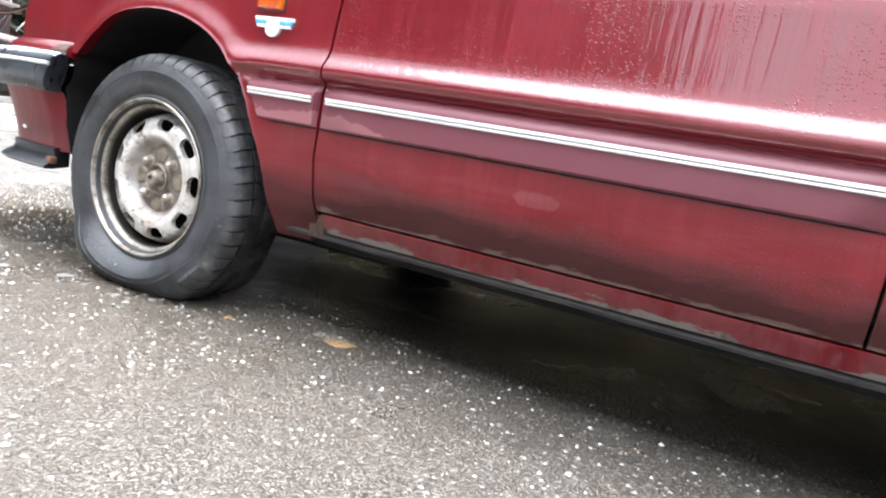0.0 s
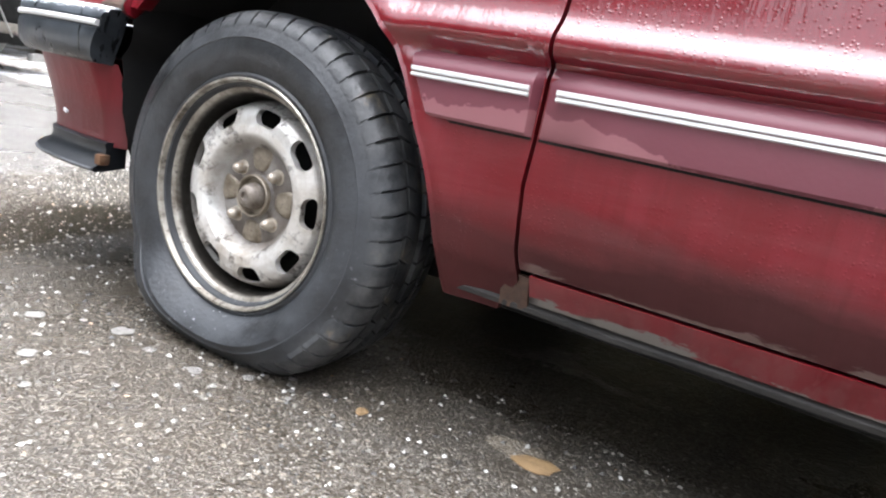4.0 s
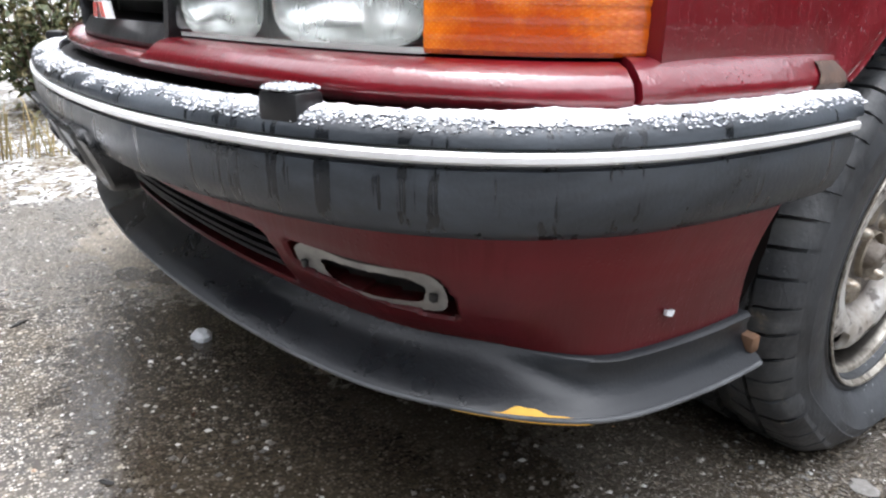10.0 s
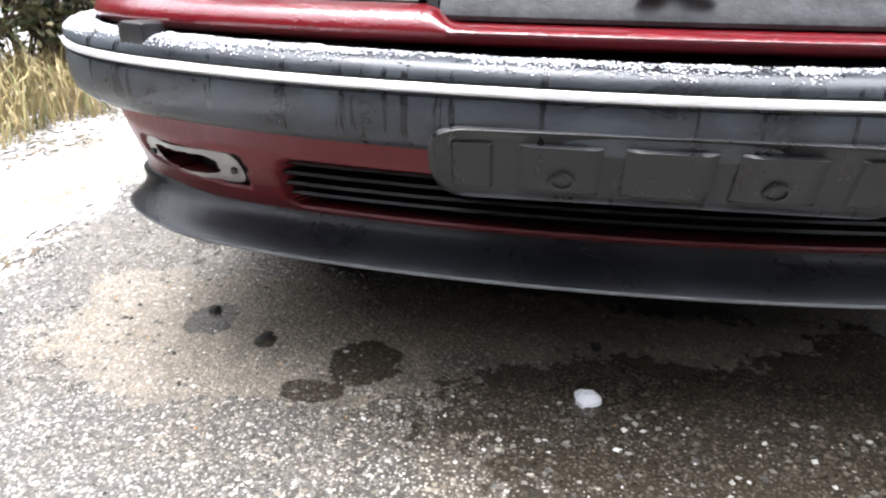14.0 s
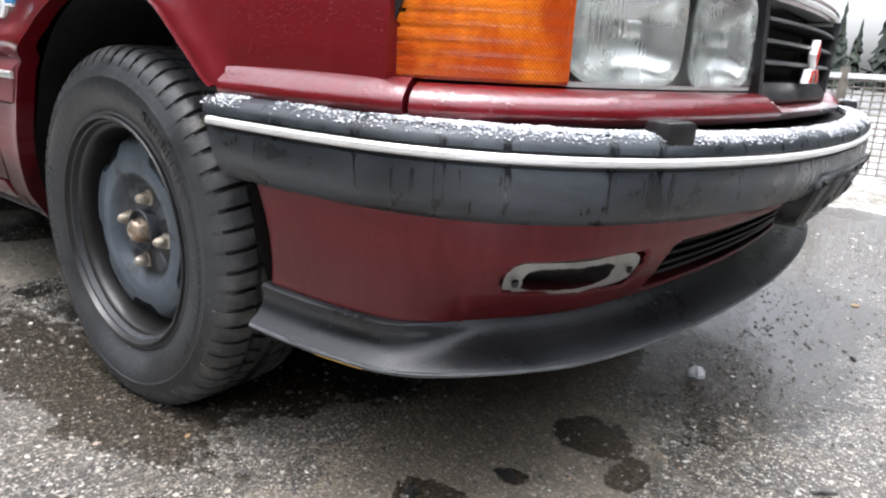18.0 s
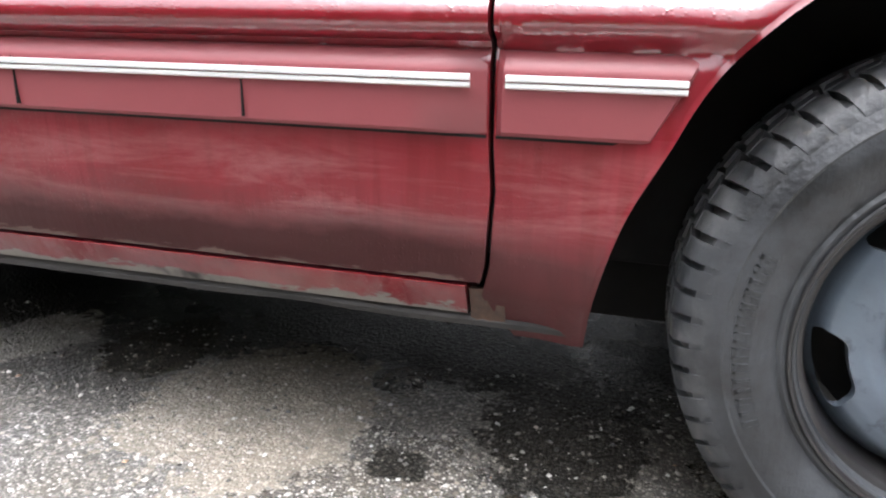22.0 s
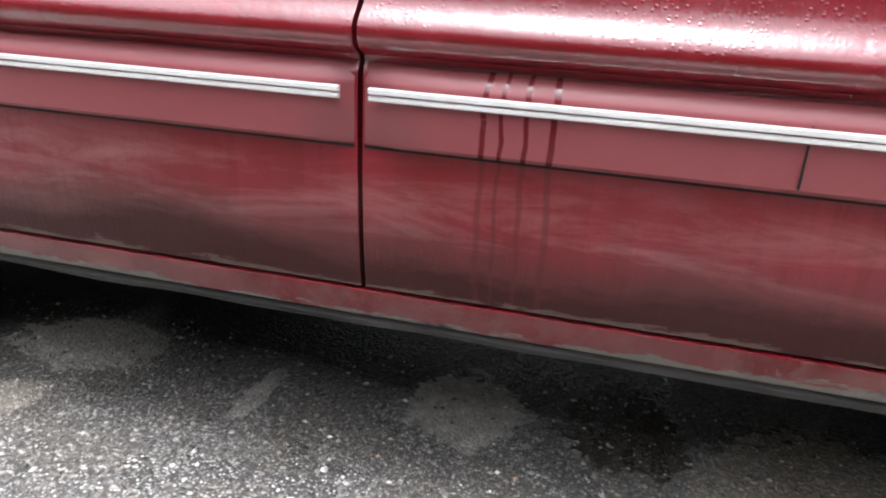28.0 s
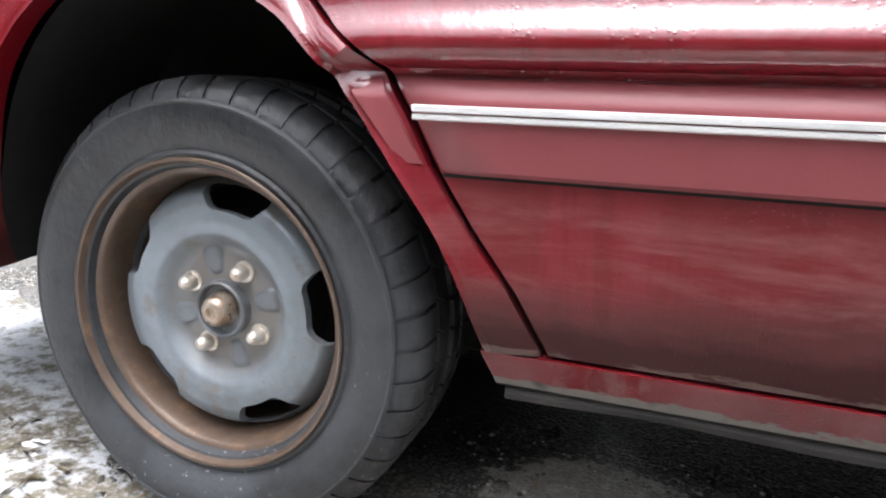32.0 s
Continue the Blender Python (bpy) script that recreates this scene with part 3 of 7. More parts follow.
@functools.lru_cache(None)
def u_on(which, x, left):
    line = LINES[which]
    i = min(range(1, 800), key=lambda i: abs(line[i][0].x - x) + (10 if (line[i][0].y > 0) == left else 0))
    step = (line[i + 1][0].x - line[i - 1][0].x) / 2
    return (i + max(-1.0, min(1.0, (x - line[i][0].x) / step if abs(step) > 1e-5 else 0.0))) / 800


def u_of_x(x, left):
    """The same for a place on the nose's flank."""
    return u_on(WHICH[0], x, left)


@functools.lru_cache(None)
def ledge(u):
    """How far the bumper's line stands off the body's."""
    p = LINES["bumper"][int(u * 800)][0]
    return min((p - q[0]).length for q in LINES["body"])


def front_share(u):
    """0 on the flanks, 1 where the nose faces forwards."""
    k = min(1.0, max(0.0, (-nose_at(u)[1].x - 0.25) / 0.6))
    return k * k * (3 - 2 * k)


def nose_pt(u, d, z):
    p, n = nose_at(u)
    return Vector((p.x + n.x * d, p.y + n.y * d, z))


def nose_rows(profile, n, u0, u1, slant=None):
    rows = []
    for i in range(n):
        row = []
        for d, z in profile:
            zz = z(0.5) if callable(z) else z
            a, b = (u_of_x(slant(zz), True), u_of_x(slant(zz), False)) if slant else (u0, u1)
            u = a + (b - a) * i / (n - 1)
            row.append(nose_pt(u, d(u) if callable(d) else d, z(u) if callable(z) else z))
        rows.append(row)
    return rows


def sweep(profile, n=120, u0=0.0, u1=1.0, slant=None):
    """A closed profile of (outward offset, z) swept along the nose, its ends shut; slant: the ends' x by height."""
    v, f = grid(nose_rows(profile, n, u0, u1, slant), close_u=True)
    m = len(profile)
    return v, f + [tuple(range(m)), tuple(len(v) - 1 - i for i in range(m))]


def solid(name, shape, mat, parent, label="", sharp=35.0, doubles=0.0):
    return part(name, tidy(mesh_of(name, *shape, mat), doubles, sharp), parent, label)


# half width of the flank by height
SIDE = [(0.15, 0.70), (0.20, 0.745), (0.235, 0.768), (0.29, 0.800), (0.31, 0.8055), (0.33, 0.810), (0.36, 0.8155), (0.40, 0.8208), (0.44, 0.8245), (0.48, 0.827), (0.545, 0.828), (0.556, 0.822), (0.562, 0.822), (0.570, 0.842), (0.578, 0.8465), (0.586, 0.8475), (0.593, 0.8460), (0.599, 0.8425), (0.605, 0.8375), (0.612, 0.8325), (0.622, 0.8285), (0.64, 0.8255), (0.66, 0.824), (0.72, 0.821), (0.77, 0.819), (0.79, 0.816), (0.81, 0.808), (0.83, 0.798), (0.90, 0.778), (0.96, 0.758), (1.10, 0.69)]


SIDE_PLAIN = [(0.15, 0.70), (0.20, 0.745), (0.235, 0.768), (0.29, 0.800), (0.31, 0.8055), (0.33, 0.810), (0.36, 0.8155), (0.40, 0.8205), (0.50, 0.828), (0.56, 0.832), (0.60, 0.832), (0.64, 0.829), (0.72, 0.821), (0.78, 0.814), (0.83, 0.798), (0.90, 0.778), (0.96, 0.758), (1.10, 0.69)]


def half_width(z, x=1.0):
    y = lerp_list(SIDE, z) if x > 0.487 else (lerp_list(SIDE, z - 0.007) + lerp_list(SIDE, z) + lerp_list(SIDE, z + 0.007)) / 3
    if x < 0.32 or x > 2.34:
        k = max(0.0, (x - 0.18) / 0.14) if x < 0.32 else max(0.0, (2.50 - x) / 0.16)
        y = y * k * k * (3 - 2 * k) + lerp_list(SIDE_PLAIN, z) * (1 - k * k * (3 - 2 * k))
    if x < 0.1:
        y -= 0.030 * min(1.3, (0.1 - x) / 0.65) ** 2
    if x > 2.9:
        y -= 0.05 * ((x - 2.9) / 0.8) ** 2
    return y


def edged(rows, s, edge=0.016):
    """A sheet over rows of (x, y, z) with its border turned in towards the car's middle."""
    nz, nx = len(rows), len(rows[0])
    v, f = grid(rows)
    ring = [(0, i) for i in range(nx)] + [(j, nx - 1) for j in range(1, nz)] + [(nz - 1, i) for i in range(nx - 2, -1, -1)] + [(j, 0) for j in range(nz - 2, 0, -1)]
    base, m = len(v), len(ring)
    v += [rows[j][i] + Vector((0, -s * edge, 0)) for j, i in ring]
    for k in range(m):
        (j, i), (j2, i2) = ring[k], ring[(k + 1) % m]
        f.append((j * nx + i, base + k, base + (k + 1) % m, j2 * nx + i2))
    return v, f


def flank_sheet(left, z0, z1, xa, xb, nz, nx, grow=0.0, edge=0.016):
    s = -1 if left else 1
    rows = []
    for j in range(nz):
        z = z0 + (z1 - z0) * j / (nz - 1)
        a, b = xa(z), xb(z)
        xs = [a + (b - a) * i / (nx - 1) for i in range(nx)]
        rows.append([Vector((x, s * (half_width(z, x) + grow), z)) for x in xs])
    return edged(rows, s, edge)


GAP_A = between([(0.2, 0.455), (0.28, 0.505), (0.32, 0.495), (0.41, 0.490), (0.46, 0.494), (0.57, 0.496), (0.68, 0.500), (0.80, 0.508), (1.0, 0.53)])
GAP_B = between([(0.2, 1.523), (0.30, 1.523), (0.47, 1.525), (0.60, 1.528), (0.68, 1.523), (0.80, 1.514), (1.0, 1.50)])
GAP_C = between([(0.2, 2.15), (0.305, 2.185), (0.36, 2.215), (0.42, 2.258), (0.472, 2.291), (0.52, 2.317), (0.56, 2.342), (0.60, 2.395), (0.66, 2.455), (0.72, 2.49), (1.0, 2.56)])
FRONT_ARCH = [(0.388, 0.222), (0.380, 0.30), (0.357, 0.39), (0.322, 0.465), (0.283, 0.54), (0.220, 0.605), (0.137, 0.652), (0.03, 0.678), (-0.08, 0.677), (-0.165, 0.655), (-0.225, 0.612), (-0.285, 0.557), (-0.30, 0.546)]
REAR_ARCH = [(2.232, 0.296), (2.236, 0.305), (2.275, 0.40), (2.322, 0.471), (2.385, 0.555), (2.455, 0.618), (2.54, 0.655), (2.63, 0.668), (2.73, 0.648), (2.80, 0.60), (2.86, 0.52), (2.90, 0.40), (2.91, 0.30)]
CREASE = lambda x: 0.905 + 0.266 * x if x < 0.2 else 0.958 + 0.08 * (x - 0.2)


def fender(left, arch, outer, mat, name, lip_label=""):
    """A wing round a wheel arch: a sheet between the arch's edge and the panel's outer line, with a rolled lip."""
    s = -1 if left else 1
    n, m = (230, 230) if arch is FRONT_ARCH else (170, 130)
    inner_pts = spline([(x, 0, z) for x, z in arch], n)
    outer_pts = []
    for p in inner_pts:
        outer_pts.append(outer(p.x, p.z))
    rows = []
    for j in range(m):
        k = j / (m - 1)
        k = k ** 1.15
        row = []
        for a, b in zip(inner_pts, outer_pts):
            x, z = a.x + (b[0] - a.x) * k, a.z + (b[1] - a.z) * k
            flare = 0.010 * math.exp(-(math.hypot(x - a.x, z - a.z) / 0.035) ** 2)
            row.append(Vector((x, s * (half_width(z, x) + flare), z)))
        rows.append(row)
    lip = [v + Vector((0, -s * 0.030, 0)) for v in rows[0]]
    roll = [v + Vector((0, s * 0.003, 0)) + (Vector((0, 0, 0.30)) + Vector((arch[6][0], v.y, 0)) - v).normalized() * 0.006 for v in rows[0]]
    far = [v + Vector((0, -s * 0.016, 0)) for v in rows[-1]]
    return solid(name, grid([lip, roll] + rows + [far]), mat, car)


def front_outer(x, z):
    if x > 0.29:
        return GAP_A(z) - 0.003, z
    if x > 0.137:
        k = (0.29 - x) / 0.153
        zz = 0.53 + k * 0.43
        return GAP_A(zz) - 0.003, zz
    if x > -0.20:
        k = (0.137 - x) / 0.337
        xx = GAP_A(0.96) - 0.003 + k * (-0.50 - GAP_A(0.96))
        return xx, CREASE(xx)
    k = min(1.0, (-0.20 - x) / 0.10)
    return -0.50 - 0.075 * min(1.0, k * 2), 0.772 - k * 0.226


def rear_outer(x, z):
    if x < 2.39:
        return min(GAP_C(z) + 0.004, x - 0.010), z
    if x < 2.47:
        k = (x - 2.39) / 0.08
        zz = 0.56 + k * 0.41
        return GAP_C(zz) + 0.004, zz
    if x < 2.75:
        k = (x - 2.47) / 0.28
        return 2.55 + k * 0.90, 0.97
    k = min(1.0, (x - 2.75) / 0.16)
    return 3.45, 0.97 - 0.67 * k


def moulding(left, xa, xb, name, parent, strip_a, strip_b):
    """A rub strip on a flank: a moulded bar with a sloped top, and a bright twin line set in it."""
    s = -1 if left else 1
    prof = [(0.470, 0.822), (0.470, 0.833), (0.474, 0.837), (0.532, 0.842), (0.538, 0.841), (0.553, 0.829), (0.556, 0.824)]
    n = 24
    rows = []
    for z, y in prof:
        a, b = xa(z), xb(z)
        row = []
        for i in range(n):
            x = a + (b - a) * i / (n - 1)
            end = min(1.0, min(x - a, b - x) / 0.006 + 0.35)
            yy = y - (0.030 * ((0.1 - x) / 0.65) ** 2 if x < 0.1 else 0)
            row.append(Vector((x, s * (0.822 + (yy - 0.822) * end), z)))
        rows.append(row)
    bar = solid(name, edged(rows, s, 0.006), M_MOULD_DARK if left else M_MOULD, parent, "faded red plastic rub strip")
    # thin dark strip drawn for the shadow gap below the moulding
    rows = [[Vector((xa(0.470) + (xb(0.470) - xa(0.470)) * i / 23, s * (half_width(z, 1.0) + o), z)) for i in range(24)] for z, o in ((0.4662, -0.001), (0.4664, 0.0014), (0.4694, 0.0020), (0.4696, -0.001))]
    solid("strip_shadow_gap", grid(rows), M_DARK, bar, "dark strip in place of the shadow gap under the rub strip")
    for z0, z1, out in ((0.5175, 0.5235, 0.0035), (0.5245, 0.5315, 0.0045)):
        a, b = strip_a, strip_b
        yy = [0.8405, 0.842 + out - 0.002, 0.842 + out, 0.842 + out, 0.842 + out - 0.002, 0.8405]
        zz = [z0, z0 + 0.0003, z0 + 0.0015, z1 - 0.0015, z1 - 0.0003, z1]
        rows = [[Vector((x, s * y, z)) for y, z in zip(yy, zz)] for x in [a + (b - a) * i / 7 for i in range(8)]]
        v, f = grid(rows)
        f += [tuple(range(6)), tuple(len(v) - 1 - i for i in range(6))]
        solid("trim_line", (v, f), M_CHROME, bar, "bright metal trim line")
    return bar


def build_flank(left):
    s = -1 if left else 1
    wing = fender(left, FRONT_ARCH, front_outer, M_PAINT, "front_fender")
    quarter = fender(left, REAR_ARCH, rear_outer, M_PAINT, "rear_fender")
    fd = solid("front_door", flank_sheet(left, 0.298, 0.97, lambda z: GAP_A(z) + 0.003, lambda z: GAP_B(z) - 0.003, 120, 20), M_PAINT, car)
    rd = solid("rear_door", flank_sheet(left, 0.298, 0.97, lambda z: GAP_B(z) + 0.003, lambda z: GAP_C(z) - 0.004, 120, 20), M_PAINT, car)
    sill = solid("sill", flank_sheet(left, 0.252, 0.2935, lambda z: 0.520, lambda z: 2.246 - (0.293 - z) * 0.3, 8, 60, 0.004, 0.06), M_SILLPAINT, car, "red painted door sill")
    rows = []
    for z, y in ((0.2495, 0.774), (0.243, 0.779), (0.236, 0.777), (0.232, 0.760), (0.238, 0.70)):
        rows.append([Vector((x, s * (y + 0.003 * noise.noise((x * 9, z * 60, s)))
                             , z + 0.004 * noise.noise((x * 6, 3.0 + s, z * 9)))) for x in [0.40 + (2.225 - 0.40) * i / 119 for i in range(120)]])
    solid("sill_seam", grid(rows), M_SEAM, sill, "dirty grey worn lower seam")
    moulding(left, lambda z: lerp_list([(0.470, 0.330), (0.556, 0.285)], z), lambda z: GAP_A(z) - 0.005, "rub_strip", wing, 0.306, 0.479)
    moulding(left, lambda z: GAP_A(z) + 0.005, lambda z: GAP_B(z) - 0.006, "rub_strip", fd, 0.516, 1.511)
    if not left:
        for x in (0.777, 1.091):
            v, f = box(x - 0.0007, x + 0.0007, 0.828, 0.8424, 0.476, 0.534)
            solid("strip_joint", (v, f), M_DARK, fd)
    moulding(left, lambda z: GAP_B(z) + 0.006, lambda z: GAP_C(z) - 0.006, "rub_strip", rd, 1.544, 2.309)
    small = [[Vector((x, s * y, z)) for x in (GAP_C(z) + 0.008, (GAP_C(z) + lerp_list([(0.47, 2.318), (0.556, 2.383)], z)) / 2, lerp_list([(0.47, 2.318), (0.556, 2.383)], z))]
             for z, y in ((0.474, 0.826), (0.478, 0.836), (0.534, 0.842), (0.540, 0.841), (0.553, 0.829), (0.556, 0.824))]
    solid("rub_strip", edged(small, s, 0.008), M_MOULD, quarter, "short faded red plastic rub strip")
    # rusty jacking plate at the foot of the wing
    rows = [[Vector((0.475 + 0.042 * i / 6, s * (0.775 + 0.02 * (z - 0.235) / 0.055 + 0.004 * noise.noise((i * 0.9, z * 40, s))), z)) for i in range(7)] for z in (0.236, 0.248, 0.262, 0.276, 0.288)]
    solid("jacking_plate", edged(rows, s, 0.012), M_RUST_DARK, sill, "rusty brown jacking plate")
    # side repeater lamp and its badge
    # the right lamp sits a little lower
    dx, dz = (0.0, 0.0) if left else (0.027, -0.018)
    v, f = box(0.290, 0.358, 0.818, 0.834, 0.698, 0.736, 0.005)
    lamp = solid("side_repeater", ([Vector((p.x + dx, s * p.y, p.z + dz)) for p in v], f), M_ORANGE, wing, "orange side indicator lamp")
    v, f = box(0.287, 0.361, 0.816, 0.824, 0.694, 0.740, 0.003)
    solid("repeater_base", ([Vector((p.x + dx, s * p.y, p.z + dz)) for p in v], f), M_BLACK, lamp)
    badge = None
    dx = dx * 0.4
    for x0, x1, b0, b1, mat in ((0.288, 0.392, 0.6745, 0.682, M_WHITE), (0.290, 0.390, 0.6665, 0.674, M_BLUE), (0.294, 0.386, 0.6605, 0.666, M_WHITE)):
        v, f = box(x0, x1, 0.820, 0.8300, b0, b1, 0.001)
        ob = solid("badge_bar", ([Vector((p.x + dx, s * p.y, p.z + dz)) for p in v], f), mat, wing, "white and blue striped badge")
    disc = [Vector((0.340 + dx + 0.019 * math.cos(a), s * y, 0.660 + dz + 0.019 * math.sin(a))) for y in (0.820, 0.8325) for a in [2 * math.pi * k / 28 for k in range(28)]]
    f = [tuple(range(28, 56))] + [(k, (k + 1) % 28, 28 + (k + 1) % 28, 28 + k) for k in range(28)]
    solid("badge_disc", (disc, f), M_WHITE, wing, "round white badge disc")
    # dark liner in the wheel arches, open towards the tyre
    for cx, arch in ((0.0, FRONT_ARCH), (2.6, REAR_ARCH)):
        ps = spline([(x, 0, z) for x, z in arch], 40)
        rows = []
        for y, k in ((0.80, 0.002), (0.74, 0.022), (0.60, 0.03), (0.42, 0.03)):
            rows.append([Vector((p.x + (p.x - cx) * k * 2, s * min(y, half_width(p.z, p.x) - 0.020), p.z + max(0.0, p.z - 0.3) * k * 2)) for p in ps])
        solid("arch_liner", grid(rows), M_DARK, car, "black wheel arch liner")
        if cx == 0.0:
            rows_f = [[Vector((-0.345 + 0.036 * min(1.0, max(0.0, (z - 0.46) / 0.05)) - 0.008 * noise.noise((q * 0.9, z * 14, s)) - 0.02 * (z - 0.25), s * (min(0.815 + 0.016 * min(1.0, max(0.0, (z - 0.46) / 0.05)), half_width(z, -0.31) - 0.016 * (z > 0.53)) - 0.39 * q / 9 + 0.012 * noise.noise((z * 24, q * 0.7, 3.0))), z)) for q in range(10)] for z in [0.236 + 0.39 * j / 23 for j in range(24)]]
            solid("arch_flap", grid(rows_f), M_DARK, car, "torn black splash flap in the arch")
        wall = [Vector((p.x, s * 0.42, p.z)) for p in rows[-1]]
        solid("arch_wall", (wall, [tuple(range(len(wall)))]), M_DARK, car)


M_SEAM = simple("grimy_seam", (0.040, 0.036, 0.033), (0.008, 0.008, 0.008), 9.0, 0.8)
M_WHITE = simple("white_enamel", (0.75, 0.76, 0.77), (0.82, 0.82, 0.82), 40.0, 0.25, 0.0, 0.0)
M_BLUE = simple("blue_enamel", (0.07, 0.30, 0.62), (0.10, 0.36, 0.68), 40.0, 0.25, 0.0, 0.0)
M_SILVERPLATE = simple("dull_zinc", (0.40, 0.395, 0.375), (0.25, 0.245, 0.235), 25.0, 0.45, 0.5)
M_CAVITY = simple("dull_grey_plastic", (0.085, 0.085, 0.083), (0.035, 0.035, 0.034), 30.0, 0.6)
M_REDLOGO = simple("red_enamel", (0.55, 0.03, 0.02), (0.62, 0.05, 0.03), 40.0, 0.2, 0.0, 0.0)
M_YELLOW = simple("yellow_primer", (0.85, 0.48, 0.06), (0.75, 0.40, 0.06), 50.0, 0.6)

for flank in (True, False):
    build_flank(flank)

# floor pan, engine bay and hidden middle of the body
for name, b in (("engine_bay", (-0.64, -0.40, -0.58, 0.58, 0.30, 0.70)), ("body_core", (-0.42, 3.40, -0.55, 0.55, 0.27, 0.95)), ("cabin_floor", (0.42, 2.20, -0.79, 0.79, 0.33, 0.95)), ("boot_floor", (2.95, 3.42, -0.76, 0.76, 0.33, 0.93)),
                # from the floor on: unseen boxes, added to keep light from under the car
                ("floor_pan", (0.42, 2.2, -0.70, 0.70, 0.205, 0.34)), ("gearbox_blocker", (-0.36, 0.50, -0.46, 0.44, 0.145, 0.30)), ("exhaust_blocker", (0.45, 2.25, -0.22, 0.26, 0.125, 0.25)), ("tank_blocker", (2.0, 2.42, -0.50, 0.50, 0.165, 0.29)), ("axle_blocker", (2.54, 2.66, -0.55, 0.55, 0.20, 0.30)), ("silencer_blocker", (2.80, 3.30, -0.45, 0.10, 0.17, 0.30))):
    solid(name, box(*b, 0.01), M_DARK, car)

# ---- the car's nose ----
ZB = lambda u: -0.016 * math.sin(math.pi * u) ** 2       # the bumper hangs a little in the middle


def zz(z, k=1.0):
    return lambda u: z + k * ZB(u)


WHICH[0] = "bumper"
BACK = lambda u: -0.020 - 0.9 * ledge(round(u, 3)) - 0.030 * (1 - front_share(u))
bumper = solid("bumper", sweep([(BACK, zz(0.533)), (-0.030, zz(0.537)), (-0.014, zz(0.535)), (-0.005, zz(0.530)), (0.000, zz(0.523)), (0.001, zz(0.5165)), (-0.004, zz(0.5155)), (-0.004, zz(0.4995)), (0.001, zz(0.4985)),
                                (0.003, zz(0.487)), (0.002, zz(0.465)), (-0.003, zz(0.449)), (-0.012, zz(0.440)), (-0.022, zz(0.437)), (BACK, zz(0.437))], 200, slant=between([(0.43, -0.366), (0.50, -0.338), (0.55, -0.318)])), M_BUMPER, car, "weathered grey-black plastic bumper", 50)
solid("bumper_strip", sweep([(-0.004, zz(0.5133)), (0.002, zz(0.5128)), (0.0045, zz(0.5105)), (0.0045, zz(0.5055)), (0.002, zz(0.5032)), (-0.004, zz(0.5027))], 160, u_of_x(-0.347, True), u_of_x(-0.347, False)), M_CHROME, bumper, "bright metal bumper strip")
for left in (True, False):
    u = u_of_y(-0.622 if left else 0.622)
    p, n = nose_at(u)
    v, f = box(-0.023, 0.023, -0.026, 0.010, 0.0, 0.029, 0.006)
    a = math.atan2(n.y, n.x) - math.pi / 2
    m = Matrix.Translation((p.x - n.x * 0.012, p.y - n.y * 0.012, 0.522 + ZB(u))) @ Matrix.Rotation(a, 4, "Z")
    solid("bumper_block", ([m @ q for q in v], f), M_BLACK, bumper, "small black rubber block")

WHICH[0] = "body"

# dark filler, added so the gap behind the bumper looks black
solid("bumper_gap_fill", sweep([(-0.015, 0.450), (-0.015, 0.515), (-0.120, 0.520), (-0.120, 0.445)], 80, u_of_x(-0.55, True), u_of_x(-0.55, False)), M_DARK, car)

# valance with the lower grille's mouth and two lamp recesses
VAL = [(-0.026, 0.440), (-0.036, 0.415), (-0.046, 0.388), (-0.054, 0.360), (-0.059, 0.332), (-0.062, 0.305), (-0.062, 0.282)]


VAL_FRONT = [(0.282, -0.106), (0.292, -0.099), (0.305, -0.088), (0.332, -0.069), (0.36, -0.055), (0.388, -0.046), (0.415, -0.042), (0.44, -0.040)]


def val_off(z, u):
    f = front_share(u)
    return lerp_list([(b, a) for a, b in VAL[::-1]], z) * (1 - f) + lerp_list(VAL_FRONT, z) * f


def in_slot(y, z, y0, y1, z0, z1, r):
    """Signed distance to a rounded slot, negative inside."""
    if y1 - y0 < 0.5:
        k = (abs(y) - 0.525) / 0.185
        z0 += 0.022 * min(1.0, max(0.0, 1 - k)) if y < 0 else 0.016 * min(1.0, max(0.0, k))
    cx, cz, hx, hz = (y0 + y1) / 2, (z0 + z1) / 2, (y1 - y0) / 2 - r, (z1 - z0) / 2 - r
    qx, qz = abs(y - cx) - hx, abs(z - cz) - hz
    return math.hypot(max(qx, 0), max(qz, 0)) + min(max(qx, qz), 0) - r


MOUTHS = [(-0.475, 0.475, 0.300, 0.376, 0.022), (-0.694, -0.506, 0.318, 0.374, 0.018), (0.526, 0.718, 0.320, 0.374, 0.018)]


def u_apron(y, z=0.345):
    """Share of the nose's length at which the apron's own surface stands at this y."""
    us = [0.15 + 0.70 * i / 2000 for i in range(2001)]
    return min(us, key=lambda u: abs(nose_pt(u, val_off(z, u), z).y - y))


